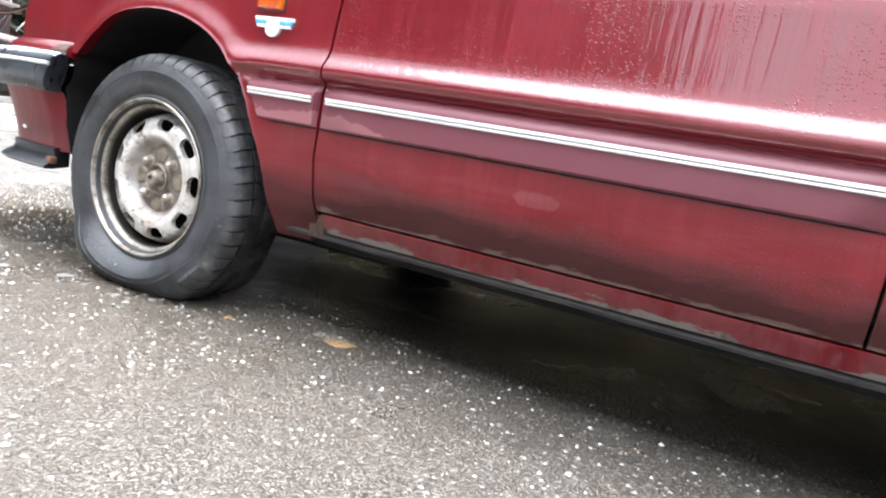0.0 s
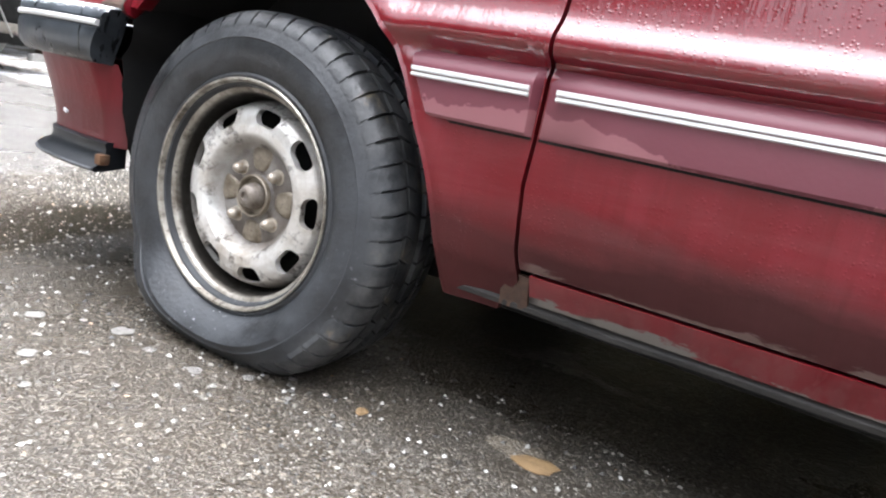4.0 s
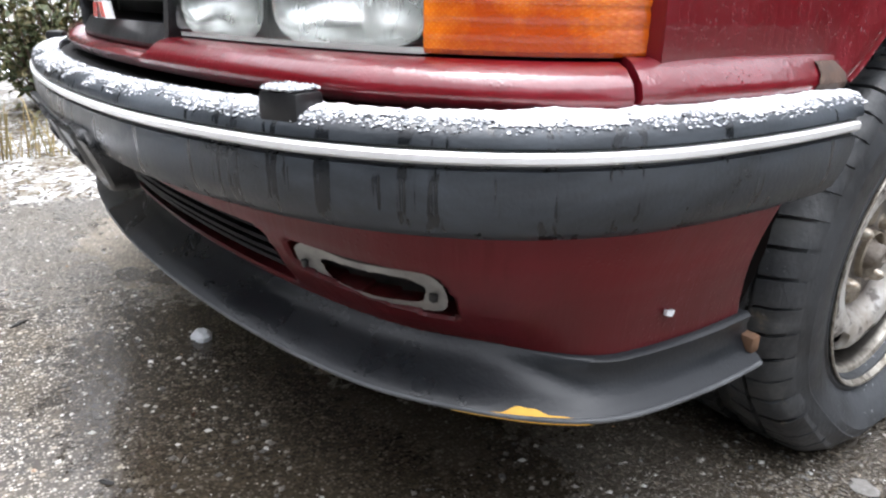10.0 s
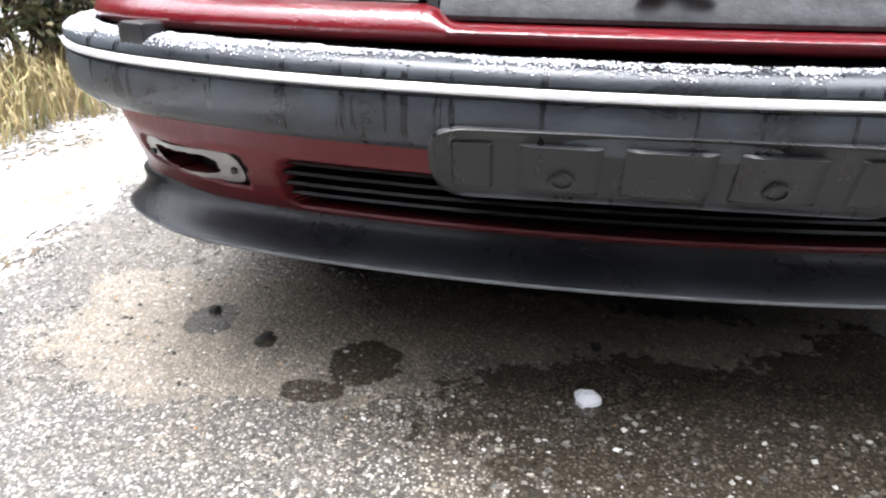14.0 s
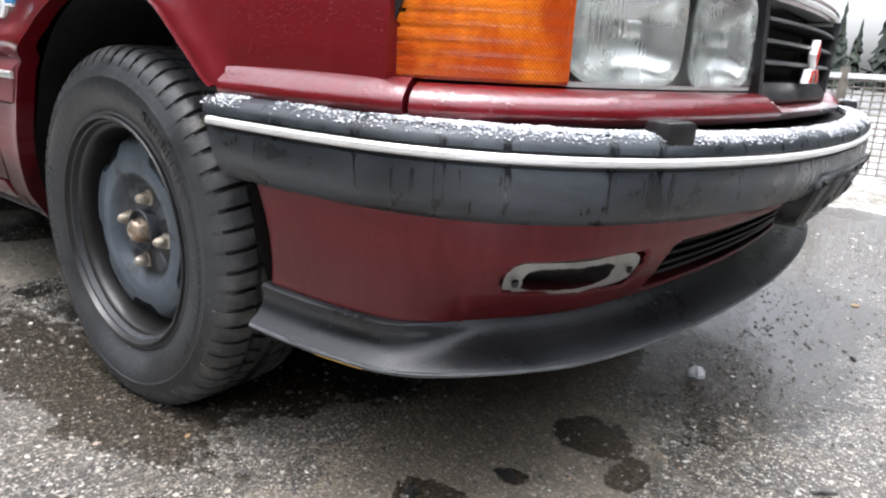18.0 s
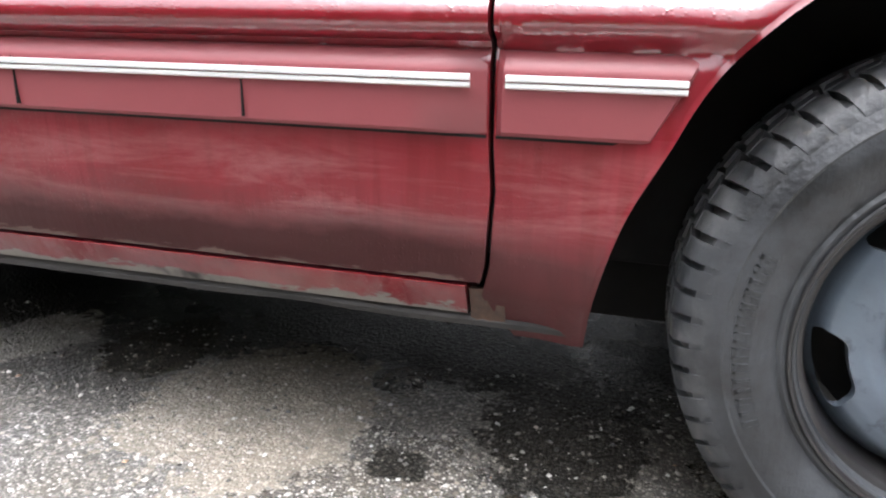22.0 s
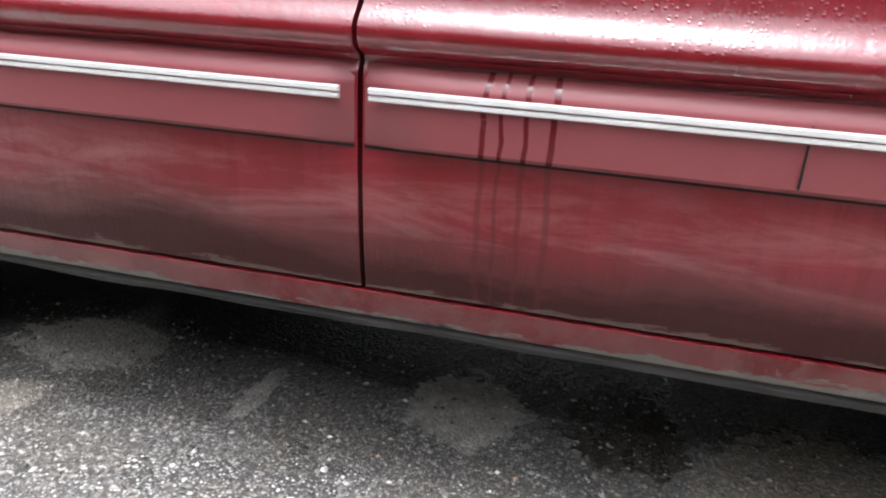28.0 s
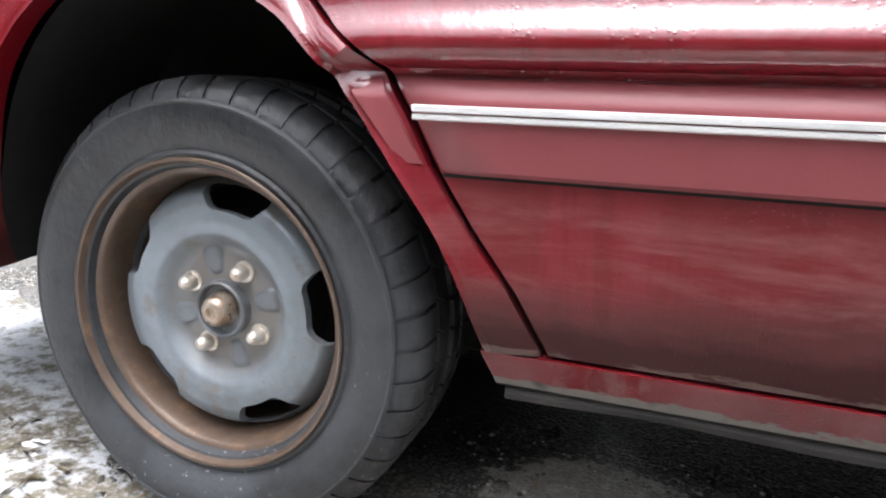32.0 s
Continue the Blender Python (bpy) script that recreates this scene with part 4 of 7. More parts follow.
def build_valance():
    nu, nz = 420, 44
    us = [i / (nu - 1) for i in range(nu)]
    zs = [0.282 + (0.440 - 0.282) * j / (nz - 1) for j in range(nz)]
    VAL_END = {z: (u_of_x(-0.380 - (z - 0.282) * 0.12, True), u_of_x(-0.380 - (z - 0.282) * 0.12, False)) for z in zs}
    pts, inside = [], []
    for z in zs:
        for u in us:
            ua, ub = VAL_END[z]
            u = ua + (ub - ua) * u
            p, n = nose_at(u)
            q = nose_pt(u, val_off(z, u), z + 0.25 * ZB(u))
            best, who = 9, None
            for mth in MOUTHS:
                d = in_slot(q.y, z, *mth) if p.x < -0.60 else 9
                if d < best:
                    best, who = d, mth
            inside.append((best, who))
            pts.append(q)
    keep, used = [], {}
    for j in range(nz - 1):
        for i in range(nu - 1):
            q = (j * nu + i, j * nu + i + 1, (j + 1) * nu + i + 1, (j + 1) * nu + i)
            if sum(inside[k][0] for k in q) / 4 > 0:
                keep.append(q)
    v = [Vector(p) for p in pts]
    me = bpy.data.meshes.new("valance")
    me.from_pydata([tuple(p) for p in v], [], keep)
    bm = bmesh.new()
    bm.from_mesh(me)
    bmesh.ops.delete(bm, geom=[w for w in bm.verts if not w.link_faces], context="VERTS")
    rim = [e for e in bm.edges if len(e.link_faces) == 1]
    out = bmesh.ops.extrude_edge_only(bm, edges=rim)
    for w in out["geom"]:
        if isinstance(w, bmesh.types.BMVert):
            w.co += Vector((0.034, -0.040 * w.co.y, 0))
    bmesh.ops.smooth_vert(bm, verts=list(dict.fromkeys(w for e in rim for w in e.verts)), factor=0.5, use_axis_x=True, use_axis_y=True, use_axis_z=True)
    bmesh.ops.recalc_face_normals(bm, faces=bm.faces)
    for e in bm.edges:
        if len(e.link_faces) == 2 and e.calc_face_angle(0) > radians(40):
            e.smooth = False
    bm.to_mesh(me)
    bm.free()
    me.materials.append(M_VALANCE)
    me.shade_smooth()
    return part("valance", me, car, "dark red painted lower apron")


M_VALANCE = M_PAINT
valance = build_valance()
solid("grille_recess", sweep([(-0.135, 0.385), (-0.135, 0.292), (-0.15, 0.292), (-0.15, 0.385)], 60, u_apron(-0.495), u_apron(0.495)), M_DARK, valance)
for z in (0.317, 0.334, 0.351, 0.367):
    v0 = lerp_list(VAL_FRONT, z) - 0.008
    solid("lower_grille_slat", sweep([(v0, z), (v0 - 0.002, z + 0.0035), (-0.133, z + 0.005), (-0.133, z - 0.004)], 60, u_apron(-0.472), u_apron(0.472)), M_BLACK, valance)
for sgn in (-1, 1):
    ua, ub = sorted((u_apron(sgn * (0.714 if sgn > 0 else 0.690)), u_apron(sgn * (0.530 if sgn > 0 else 0.510))))
    # zinc plate with a torn dark hole where a fog lamp is missing
    nu, nz = 180, 48
    pts, faces = [], []
    for j in range(nz):
        for i in range(nu):
            u = ua + (ub - ua) * i / (nu - 1)
            z = 0.320 + 0.052 * j / (nz - 1)
            pts.append(nose_pt(u, val_off(z, u) - 0.003 - 0.003 * math.sin(9 * i / nu), z))
    for j in range(nz - 1):
        for i in range(nu - 1):
            a, b = (i + 0.5) / nu - 0.5, (j + 0.5) / nz - 0.52
            slot = (abs((a - 0.04 * sgn) * 3.0) ** 4 + abs(b * 3.3) ** 4) ** 0.25 + 0.05 * noise.noise((i * 0.067, j * 0.133, sgn))
            rim = (abs(a * 2.03) ** 7 + abs(b * 2.05) ** 3) ** 0.2
            if slot > 1.0 and rim < 1.0:
                faces.append((j * nu + i, j * nu + i + 1, (j + 1) * nu + i + 1, (j + 1) * nu + i))
    plate = solid("lamp_plate", (pts, faces), M_SILVERPLATE, valance, "dull zinc plate of a missing fog lamp")
    rows = []
    for j in range(10):
        row = []
        for i in range(30):
            k = i / 29
            out_end = k if sgn > 0 else 1 - k
            z = 0.316 + 0.060 * j / 9
            row.append(nose_pt(ua + (ub - ua) * k, val_off(z, ua + (ub - ua) * k) - 0.016 - (0.010 + 0.050 * out_end ** 1.5) * math.sin(math.pi * j / 9) ** 0.5, z))
        rows.append(row)
    solid("lamp_cavity", grid(rows), M_CAVITY, valance, "dull grey hollow of the missing lamp")
    for u in (ua + (ub - ua) * 0.07, ua + (ub - ua) * 0.93):
        p = nose_pt(u, val_off(0.346, u) - 0.002, 0.346)
        v, f = box(p.x - 0.004, p.x + 0.002, p.y - 0.004, p.y + 0.004, p.z - 0.004, p.z + 0.004, 0.001)
        solid("screw", (v, f), M_BLACK, plate)

LIPZ = lambda z: (lambda u: z + 0.001)
LIP_SIDE = [(-0.058, 0.291), (-0.053, 0.287), (-0.056, 0.275), (-0.054, 0.262), (-0.046, 0.250), (-0.035, 0.243), (-0.030, 0.238), (-0.032, 0.233), (-0.050, 0.232), (-0.10, 0.240), (-0.10, 0.288)]
LIP_FRONT = [(-0.106, 0.291), (-0.101, 0.288), (-0.096, 0.279), (-0.082, 0.268), (-0.065, 0.258), (-0.050, 0.251), (-0.042, 0.245), (-0.043, 0.239), (-0.060, 0.238), (-0.13, 0.244), (-0.13, 0.288)]


def lip_point(k):
    (d0, z0), (d1, z1) = LIP_SIDE[k], LIP_FRONT[k]
    return lambda u: d0 + (d1 - d0) * front_share(u), lambda u: LIPZ(z0 + (z1 - z0) * front_share(u))(u)


lip = solid("lip_spoiler", sweep([lip_point(k) for k in range(len(LIP_SIDE))], 200, u_of_x(-0.372, True), u_of_x(-0.372, False)), M_LIP, car, "scuffed black plastic lip spoiler", 60)
bead = []
for k in range(8):
    a = 2 * math.pi * k / 8
    bead.append((lambda u, a=a: -0.0315 - 0.0120 * front_share(u) + 0.0034 * math.cos(a), lambda u, a=a: 0.2385 + 0.0045 * front_share(u) + 0.0030 * math.sin(a)))
solid("lip_edge", sweep(bead, 200, u_of_x(-0.376, True), u_of_x(-0.376, False)), M_LIPEDGE, lip, "pale grey edge of the lip", 60)
# bare yellow primer where the lip is scraped
def scrape(u0, u1, height):
    n = 46
    rows = []
    for j in range(6):
        row = []
        for i in range(n):
            k = i / (n - 1)
            u = u0 + (u1 - u0) * k
            h = height * math.sin(math.pi * min(1, max(0, k))) ** 0.6 * (0.75 + 0.5 * noise.noise((k * 7, 2.0, height * 90)))
            z = 0.2335 + 0.005 * front_share(u) + h * j / 5
            fs = front_share(u)
            d = lerp_list([(0.232, -0.032), (0.2385, -0.030), (0.243, -0.035), (0.250, -0.046), (0.262, -0.054)], z) * (1 - fs) + lerp_list([(0.238, -0.043), (0.245, -0.042), (0.251, -0.050), (0.258, -0.065), (0.268, -0.082)], z) * fs
            row.append(nose_pt(u, d + 0.0012, LIPZ(0.24)(u) - 0.24 + z))
        rows.append(row)
    solid("scrape", grid(rows), M_YELLOW, lip, "yellow primer scrape")


scrape(u_of_x(-0.632, True), u_of_x(-0.752, True), 0.014)
scrape(u_of_x(-0.50, False), u_of_x(-0.58, False), 0.004)

v, f = box(-0.384, -0.366, -0.829, -0.806, 0.247, 0.268, 0.004)
solid("rusty_clip", (v, f), M_RUST, lip, "rusty clip at the lip's end")
chip_bits = [Vector((-0.521 + r * math.cos(a) * 1.6, -0.8085, 0.328 + r * math.sin(a))) for a, r in [(0.3, 0.005), (1.2, 0.0025), (2.1, 0.006), (3.3, 0.004), (4.2, 0.0025), (5.2, 0.005)]]
solid("bare_chip", (chip_bits + [q + Vector((0, 0.004, 0)) for q in chip_bits], [tuple(range(6))] + [(i, 6 + i, 6 + (i + 1) % 6, (i + 1) % 6) for i in range(6)]), M_SNOW, valance, "small white chip")

# number plate holder, empty
def plate_holder():
    n = 30
    y0, y1, z0, z1, r = -0.245, 0.255, 0.372, 0.458, 0.040
    loop = []
    for cx, cz, a0 in ((y1 - r, z1 - 0.02, 0), (y0 + r, z1 - 0.02, 90), (y0 + r, z0 + r, 180), (y1 - r, z0 + r, 270)):
        rr = 0.02 if cz > 0.43 else r
        for k in range(8):
            a = radians(a0 + 90 * k / 7)
            loop.append((cx + r * math.cos(a), cz + rr * math.sin(a)))
    def ring(d, shrink):
        out = []
        cy, cz = (y0 + y1) / 2, (z0 + z1) / 2
        for y, z in loop:
            yy, zc = cy + (y - cy) * (1 - shrink * 0.35), cz + (z - cz) * (1 - shrink)
            p, nn = nose_at(u_of_y(max(-0.5, min(0.5, yy))))
            out.append(Vector((p.x - d - 0.030 * min(1.0, (zc - 0.372) / 0.075), yy, zc)))
        return out
    rows = [ring(-0.02, 0.0), ring(0.010, 0.0), ring(0.014, 0.06), ring(0.010, 0.14), ring(0.007, 0.30), ring(0.0065, 0.75)]
    v, f = grid(rows, close_u=True)
    m = len(loop)
    f.append(tuple(len(v) - m + i for i in range(m)))
    return v, f


holder = solid("plate_holder", plate_holder(), M_HOLDER, car, "empty black number plate holder", 40)
for y0, y1 in ((-0.225, -0.172), (-0.150, -0.062), (-0.040, 0.050), (0.072, 0.160), (0.182, 0.234)):
    rows = []
    for z, d in ((0.385, 0.004), (0.388, 0.0105), (0.415, 0.0105), (0.440, 0.0105), (0.443, 0.004)):
        row = []
        for k in range(9):
            y = y0 + (y1 - y0) * k / 8
            p, nn = nose_at(u_of_y(y))
            end = 0.0 if k in (0, 8) else 1.0
            row.append(Vector((p.x - 0.004 - (d - 0.004) * end - 0.030 * min(1.0, (z - 0.372) / 0.075), y, z)))
        rows.append(row)
    solid("holder_panel", grid(rows), M_HOLDER, holder)
for y in (-0.104, 0.112):
    p, nn = nose_at(u_of_y(y))
    x = p.x - 0.0115 - 0.030 * min(1.0, (0.401 - 0.372) / 0.075)
    ringed = []
    for r, back in ((0.0145, 0.004), (0.0135, -0.003), (0.0105, -0.002), (0.0095, 0.004)):
        ringed.append([Vector((x + back - 0.012 * math.sin(2 * math.pi * k / 20) * r / 0.0145 * 0.45, y + r * math.cos(2 * math.pi * k / 20), 0.401 + r * 0.8 * math.sin(2 * math.pi * k / 20))) for k in range(20)])
    solid("hole_rim", grid(ringed, close_u=True), M_GRILLE, holder)
    solid("screw_hole", (ringed[-1], [tuple(range(20))]), M_DARK, holder)

# painted sill under the lamps, split by a seam on each side
US0, US1 = u_of_x(-0.623, True), u_of_x(-0.623, False)


def dip(z, low):
    """The panel's top is lower under the grille, with a sloped step on each side."""
    def at(u):
        k = min(1.0, max(0.0, (abs(nose_at(u)[0].y) - 0.242) / 0.030))
        return low + (z - low) * k * k * (3 - 2 * k)
    return at


ridge = [(-0.110, dip(0.567, 0.549)), (-0.064, dip(0.569, 0.551)), (-0.048, dip(0.564, 0.550)), (-0.036, dip(0.554, 0.547)), (-0.031, 0.543), (-0.034, 0.533), (-0.050, 0.526), (-0.110, 0.526)]
solid("front_panel", sweep(ridge, 320, US0 + 0.0015, US1 - 0.0015), M_PAINT, car, "red painted panel under the lamps", 60)
for sgn in (True, False):
    ua, ub = (u_of_x(-0.318, True), US0 - 0.0015) if sgn else (US1 + 0.0015, u_of_x(-0.318, False))
    side_ridge = [(-0.110, 0.574), (lambda u: -0.072 + 0.022 * abs(2 * u - 1) ** 3, 0.573), (lambda u: -0.060 + 0.016 * abs(2 * u - 1) ** 3, 0.570), (-0.044, 0.563), (-0.034, 0.554), (-0.030, 0.544), (-0.035, 0.534), (-0.052, 0.527), (-0.110, 0.527)]
    foot = solid("fender_foot", sweep(side_ridge, 40, ua, ub), M_PAINT, car, "", 60)
    if sgn:
        r0, r1, n = u_of_x(-0.320, True), u_of_x(-0.382, True), 24
        rows = []
        for d, z in ((-0.050, 0.5685), (-0.0425, 0.5633), (-0.0325, 0.555), (-0.0285, 0.546), (-0.0325, 0.537)):
            rows.append([nose_pt(r0 + (r1 - r0) * (i / (n - 1)) * (1 - 0.35 * (z - 0.54) / 0.03 + 0.15 * noise.noise((i * 0.4, z * 90, 1.0))), d + 0.0012 + 0.0008 * noise.noise((i * 0.7, z * 300, 5.0)), z) for i in range(n)])
        solid("rust_patch", grid(rows), M_RUST_DARK, foot, "rust blistered corner of the wing")

# headlamps, indicators and grille
def wedge(profile, u0, back, n):
    """A closed profile swept from u0 to an end line that leans with height."""
    rows = [[nose_pt(u0 + (back(z) - u0) * i / (n - 1), d, z) for d, z in profile] for i in range(n)]
    v, f = grid(rows, close_u=True)
    m = len(profile)
    return v, f + [tuple(range(m)), tuple(len(v) - 1 - i for i in range(m))]


def bowl(u, z, w, h, d):
    """A lamp's reflector: a rounded square dish that opens forwards."""
    p, n = nose_at(u)
    t = Vector((-n.y, n.x, 0))
    rows = []
    for k, depth in ((1.0, 0.0), (0.98, -0.004), (0.88, -0.014), (0.66, -0.024), (0.32, -0.031), (0.05, -0.033)):
        row = []
        for i in range(48):
            a = 2 * math.pi * i / 48
            c, s = math.cos(a), math.sin(a)
            q = (abs(c) ** 5 + abs(s) ** 5) ** (-1 / 5)
            row.append(Vector((p.x, p.y, z)) + n * (d + depth) + t * (w * k * q * c) + Vector((0, 0, h * k * q * s)))
        rows.append(row)
    return grid(rows, close_u=True)


ZH0, ZH1 = 0.571, 0.702
for sgn in (-1, 1):
    ui, uo = u_of_y(sgn * 0.292), u_of_y(sgn * 0.700)
    ux = u_of_x(-0.575, sgn < 0)
    lo, hi = sorted((ui, uo))
    house = solid("headlamp", sweep([(-0.114, ZH0), (-0.114, ZH1), (-0.155, ZH1), (-0.155, ZH0)], 30, lo, hi), M_LAMPBACK, car, "clear headlamp with fluted glass")
    solid("lamp_frame", joined(sweep([(-0.070, ZH0 + 0.006), (-0.15, ZH0 + 0.006), (-0.15, ZH0), (-0.070, ZH0)], 30, lo, hi), sweep([(-0.070, ZH1), (-0.15, ZH1), (-0.15, ZH1 - 0.006), (-0.070, ZH1 - 0.006)], 30, lo, hi)), M_LAMPBACK, house)
    for k, w in ((0.245, 0.089), (0.746, 0.096)):
        u = ui + (uo - ui) * k
        solid("reflector", bowl(u, (ZH0 + ZH1) / 2, w, 0.0605, -0.078), M_LAMP, house, "silvered lamp reflector")
        p, n = nose_at(u)
        v, f = box(-0.011, 0.011, -0.014, 0.014, -0.011, 0.011, 0.004)
        m = Matrix.Translation(Vector((p.x, p.y, (ZH0 + ZH1) / 2)) + n * -0.088) @ Matrix.Rotation(math.atan2(n.y, n.x) - math.pi / 2, 4, "Z")
        solid("bulb", ([m @ q for q in v], f), M_LAMP, house)
    # glass with patches of raised flutes, some upright and some sloped
    n, m = 420, 26
    rows = []
    for j in range(m):
        q = j / (m - 1)
        z = ZH0 + (ZH1 - ZH0) * q
        d = -0.065 - 0.008 * (2 * abs(q - 0.5)) ** 14
        row = []
        for i in range(n):
            k = i / (n - 1)
            kk = k if sgn < 0 else 1 - k
            half = (kk * 2) % 1.0
            upright = 0.10 < half < 0.88 and (0.30 < q < 0.62 or (0.62 < q < 0.80 and half < 0.45))
            sloped = 0.70 < half < 0.92 and 0.14 < q < 0.62
            flute = 0.0
            if sloped:
                flute = 0.0021 * abs(math.sin((kk + 0.10 * q) * math.pi * 60))
            elif upright:
                flute = 0.0021 * abs(math.sin(kk * math.pi * 54))
            elif 0.80 < q < 0.93 and 0.2 < half < 0.8:
                flute = 0.0010 * abs(math.sin(kk * math.pi * 96))
            seam = 0.0015 * math.exp(-((kk - 0.5) / 0.006) ** 2)
            row.append(nose_pt(lo + (hi - lo) * k, d + flute + seam, z))
        rows.append(row)
    glass = solid("headlamp_glass", grid(rows), M_GLASS, house, "fluted clear glass")
    glass.visible_shadow = False
    lo, hi = sorted((uo, ux))
    back = lambda z: u_of_x(round(-0.568 - (z - ZH0) * 0.30 - (z - ZH0) ** 2 * 1.6, 4), sgn < 0)
    lens = solid("indicator", wedge([(-0.067, ZH0 + 0.005), (-0.067, ZH1), (-0.070, ZH1 + 0.004), (-0.150, ZH1 + 0.004), (-0.150, ZH0 + 0.001), (-0.070, ZH0 + 0.001)], uo, back, 30), M_ORANGE, car, "orange wrap-around indicator lens")
    for j in range(8):
        z = ZH0 + 0.012 + j * 0.0150
        solid("lens_rib", wedge([(-0.067, z), (-0.0666, z + 0.003), (-0.0666, z + 0.008), (-0.067, z + 0.011)], uo, back, 24), M_ORANGE, lens)
    tip = 0.005 if sgn > 0 else -0.005
    rows = [[nose_pt(back(z) + e, d, z) for z in [ZH0 - 0.003 + (ZH1 + 0.009 - ZH0) * q / 5 for q in range(6)]] for e, d in ((0.0, -0.10), (0.0, -0.062), (tip, -0.062), (tip, -0.10))]
    solid("indicator_seal", grid(rows), M_BLACK, car)
g0, g1 = u_of_y(-0.288), u_of_y(0.288)


def grille_u(z, sgn):
    """The grille's ends lean outwards towards the bonnet."""
    return u_of_y(sgn * (0.262 + (z - 0.555) / 0.15 * 0.034))


grille = solid("grille", sweep([(-0.125, 0.705), (-0.125, 0.546), (-0.14, 0.546), (-0.14, 0.705)], 40, g0, g1), M_DARK, car, "black slatted radiator grille")
for z in (0.612, 0.642, 0.672):
    solid("grille_slat", sweep([(-0.063, z - 0.0015), (-0.062, z + 0.0015), (-0.065, z + 0.004), (-0.120, z + 0.012), (-0.120, z - 0.002)], 50, grille_u(z, -1), grille_u(z, 1)), M_GRILLE, grille)
solid("grille_shelf", sweep([(-0.060, 0.553), (-0.058, 0.558), (-0.061, 0.566), (-0.072, 0.583), (-0.120, 0.592), (-0.120, 0.553)], 50, grille_u(0.56, -1), grille_u(0.56, 1)), M_GRILLE, grille, "sloped black lower edge")
for sgn in (-1, 1):
    rows = []
    for d, wide in ((-0.12, 0.0), (-0.060, 0.0), (-0.058, 0.0015), (-0.060, 0.005), (-0.12, 0.005)):
        rows.append([nose_pt(grille_u(z, sgn) + sgn * wide, d, z) for z in [0.549 + 0.155 * q / 11 for q in range(12)]])
    solid("grille_end", grid(rows), M_GRILLE, grille)
# three plain red plates in the grille's middle
def rhomb(pts, x0, x1, grow):
    cy, cz = sum(p[0] for p in pts) / 4, sum(p[1] for p in pts) / 4
    out = [Vector((x, cy + (y - cy) * grow, cz + (z - cz) * grow)) for x in (x0, x1) for y, z in pts]
    return out, [(3, 2, 1, 0), (4, 5, 6, 7), (0, 1, 5, 4), (1, 2, 6, 5), (2, 3, 7, 6), (3, 0, 4, 7)]


cy, cz, e = 0.004, 0.608, 0.028
h = e * math.sqrt(3) / 2
for pts in (((cy, cz), (cy - e / 2, cz + h), (cy, cz + 2 * h), (cy + e / 2, cz + h)), ((cy, cz), (cy + e, cz), (cy + 1.5 * e, cz - h), (cy + e / 2, cz - h)), ((cy, cz), (cy - e / 2, cz - h), (cy - 1.5 * e, cz - h), (cy - e, cz))):
    plate = solid("emblem_plate", rhomb(pts, -0.832, -0.8445, 1.0), M_CHROME, grille, "plain emblem plate with bright sides")
    solid("emblem_face", rhomb(pts, -0.840, -0.8458, 0.88), M_REDLOGO, plate, "plain red enamel face")
solid("bonnet_edge_trim", sweep([(-0.066, 0.706), (-0.062, 0.710), (-0.066, 0.716), (-0.12, 0.716), (-0.12, 0.706)], 80, u_of_y(-0.70), u_of_y(0.70)), M_CHROME, car, "dull metal trim along the bonnet")


def bonnet():
    rows = []
    n = 40
    for j in range(24):
        k = j / 23
        row = []
        for i in range(n):
            q = i / (n - 1)
            u = u_of_x(-0.575, True) + (u_of_x(-0.575, False) - u_of_x(-0.575, True)) * q
            a = nose_pt(u, -0.064, 0.721)
            y = -0.775 + 1.55 * q
            b = Vector((0.42, y, 0.97))
            p = a.lerp(b, k)
            p.z = 0.721 + (0.935 - 0.721) * k ** 0.7 + 0.045 * (k ** 0.6) * (1 - (2 * q - 1) ** 2)
            row.append(p)
        rows.append(row)
    lip = [v + Vector((0.01, 0, -0.02)) for v in rows[0]]
    return grid([lip] + rows)


solid("bonnet", bonnet(), M_PAINT, car, "dark red bonnet dusted with snow")
# cabin, roof and tail close the car above the flanks
def ring(x, z, w, k):
    return [Vector((x, y * w, z + k * (1 - y * y))) for y in [-1 + 2 * i / 14 for i in range(15)]]


cabin = [ring(0.42, 0.96, 0.77, 0.02), ring(0.98, 1.34, 0.60, 0.04), ring(1.30, 1.39, 0.58, 0.04), ring(2.00, 1.38, 0.58, 0.04), ring(2.45, 1.25, 0.60, 0.03), ring(2.85, 0.98, 0.76, 0.02), ring(3.45, 0.94, 0.74, 0.02), ring(3.52, 0.60, 0.76, 0.0), ring(3.50, 0.30, 0.74, 0.0)]
v, f = grid(cabin)
n = 15
for side in (0, n - 1):
    f.append(tuple(j * n + side for j in range(6)))
solid("cabin", (v, f), M_PAINT, car, "dark red roof and boot")

# ---- wheels ----
def revolve(profile, n=96):
    """(radius, y) turned about the y axis; angle 0 lies to the right as seen from outside."""
    return grid([[Vector((-r * math.cos(2 * math.pi * k / n), y, r * math.sin(2 * math.pi * k / n))) for r, y in profile] for k in range(n)], close_v=True)


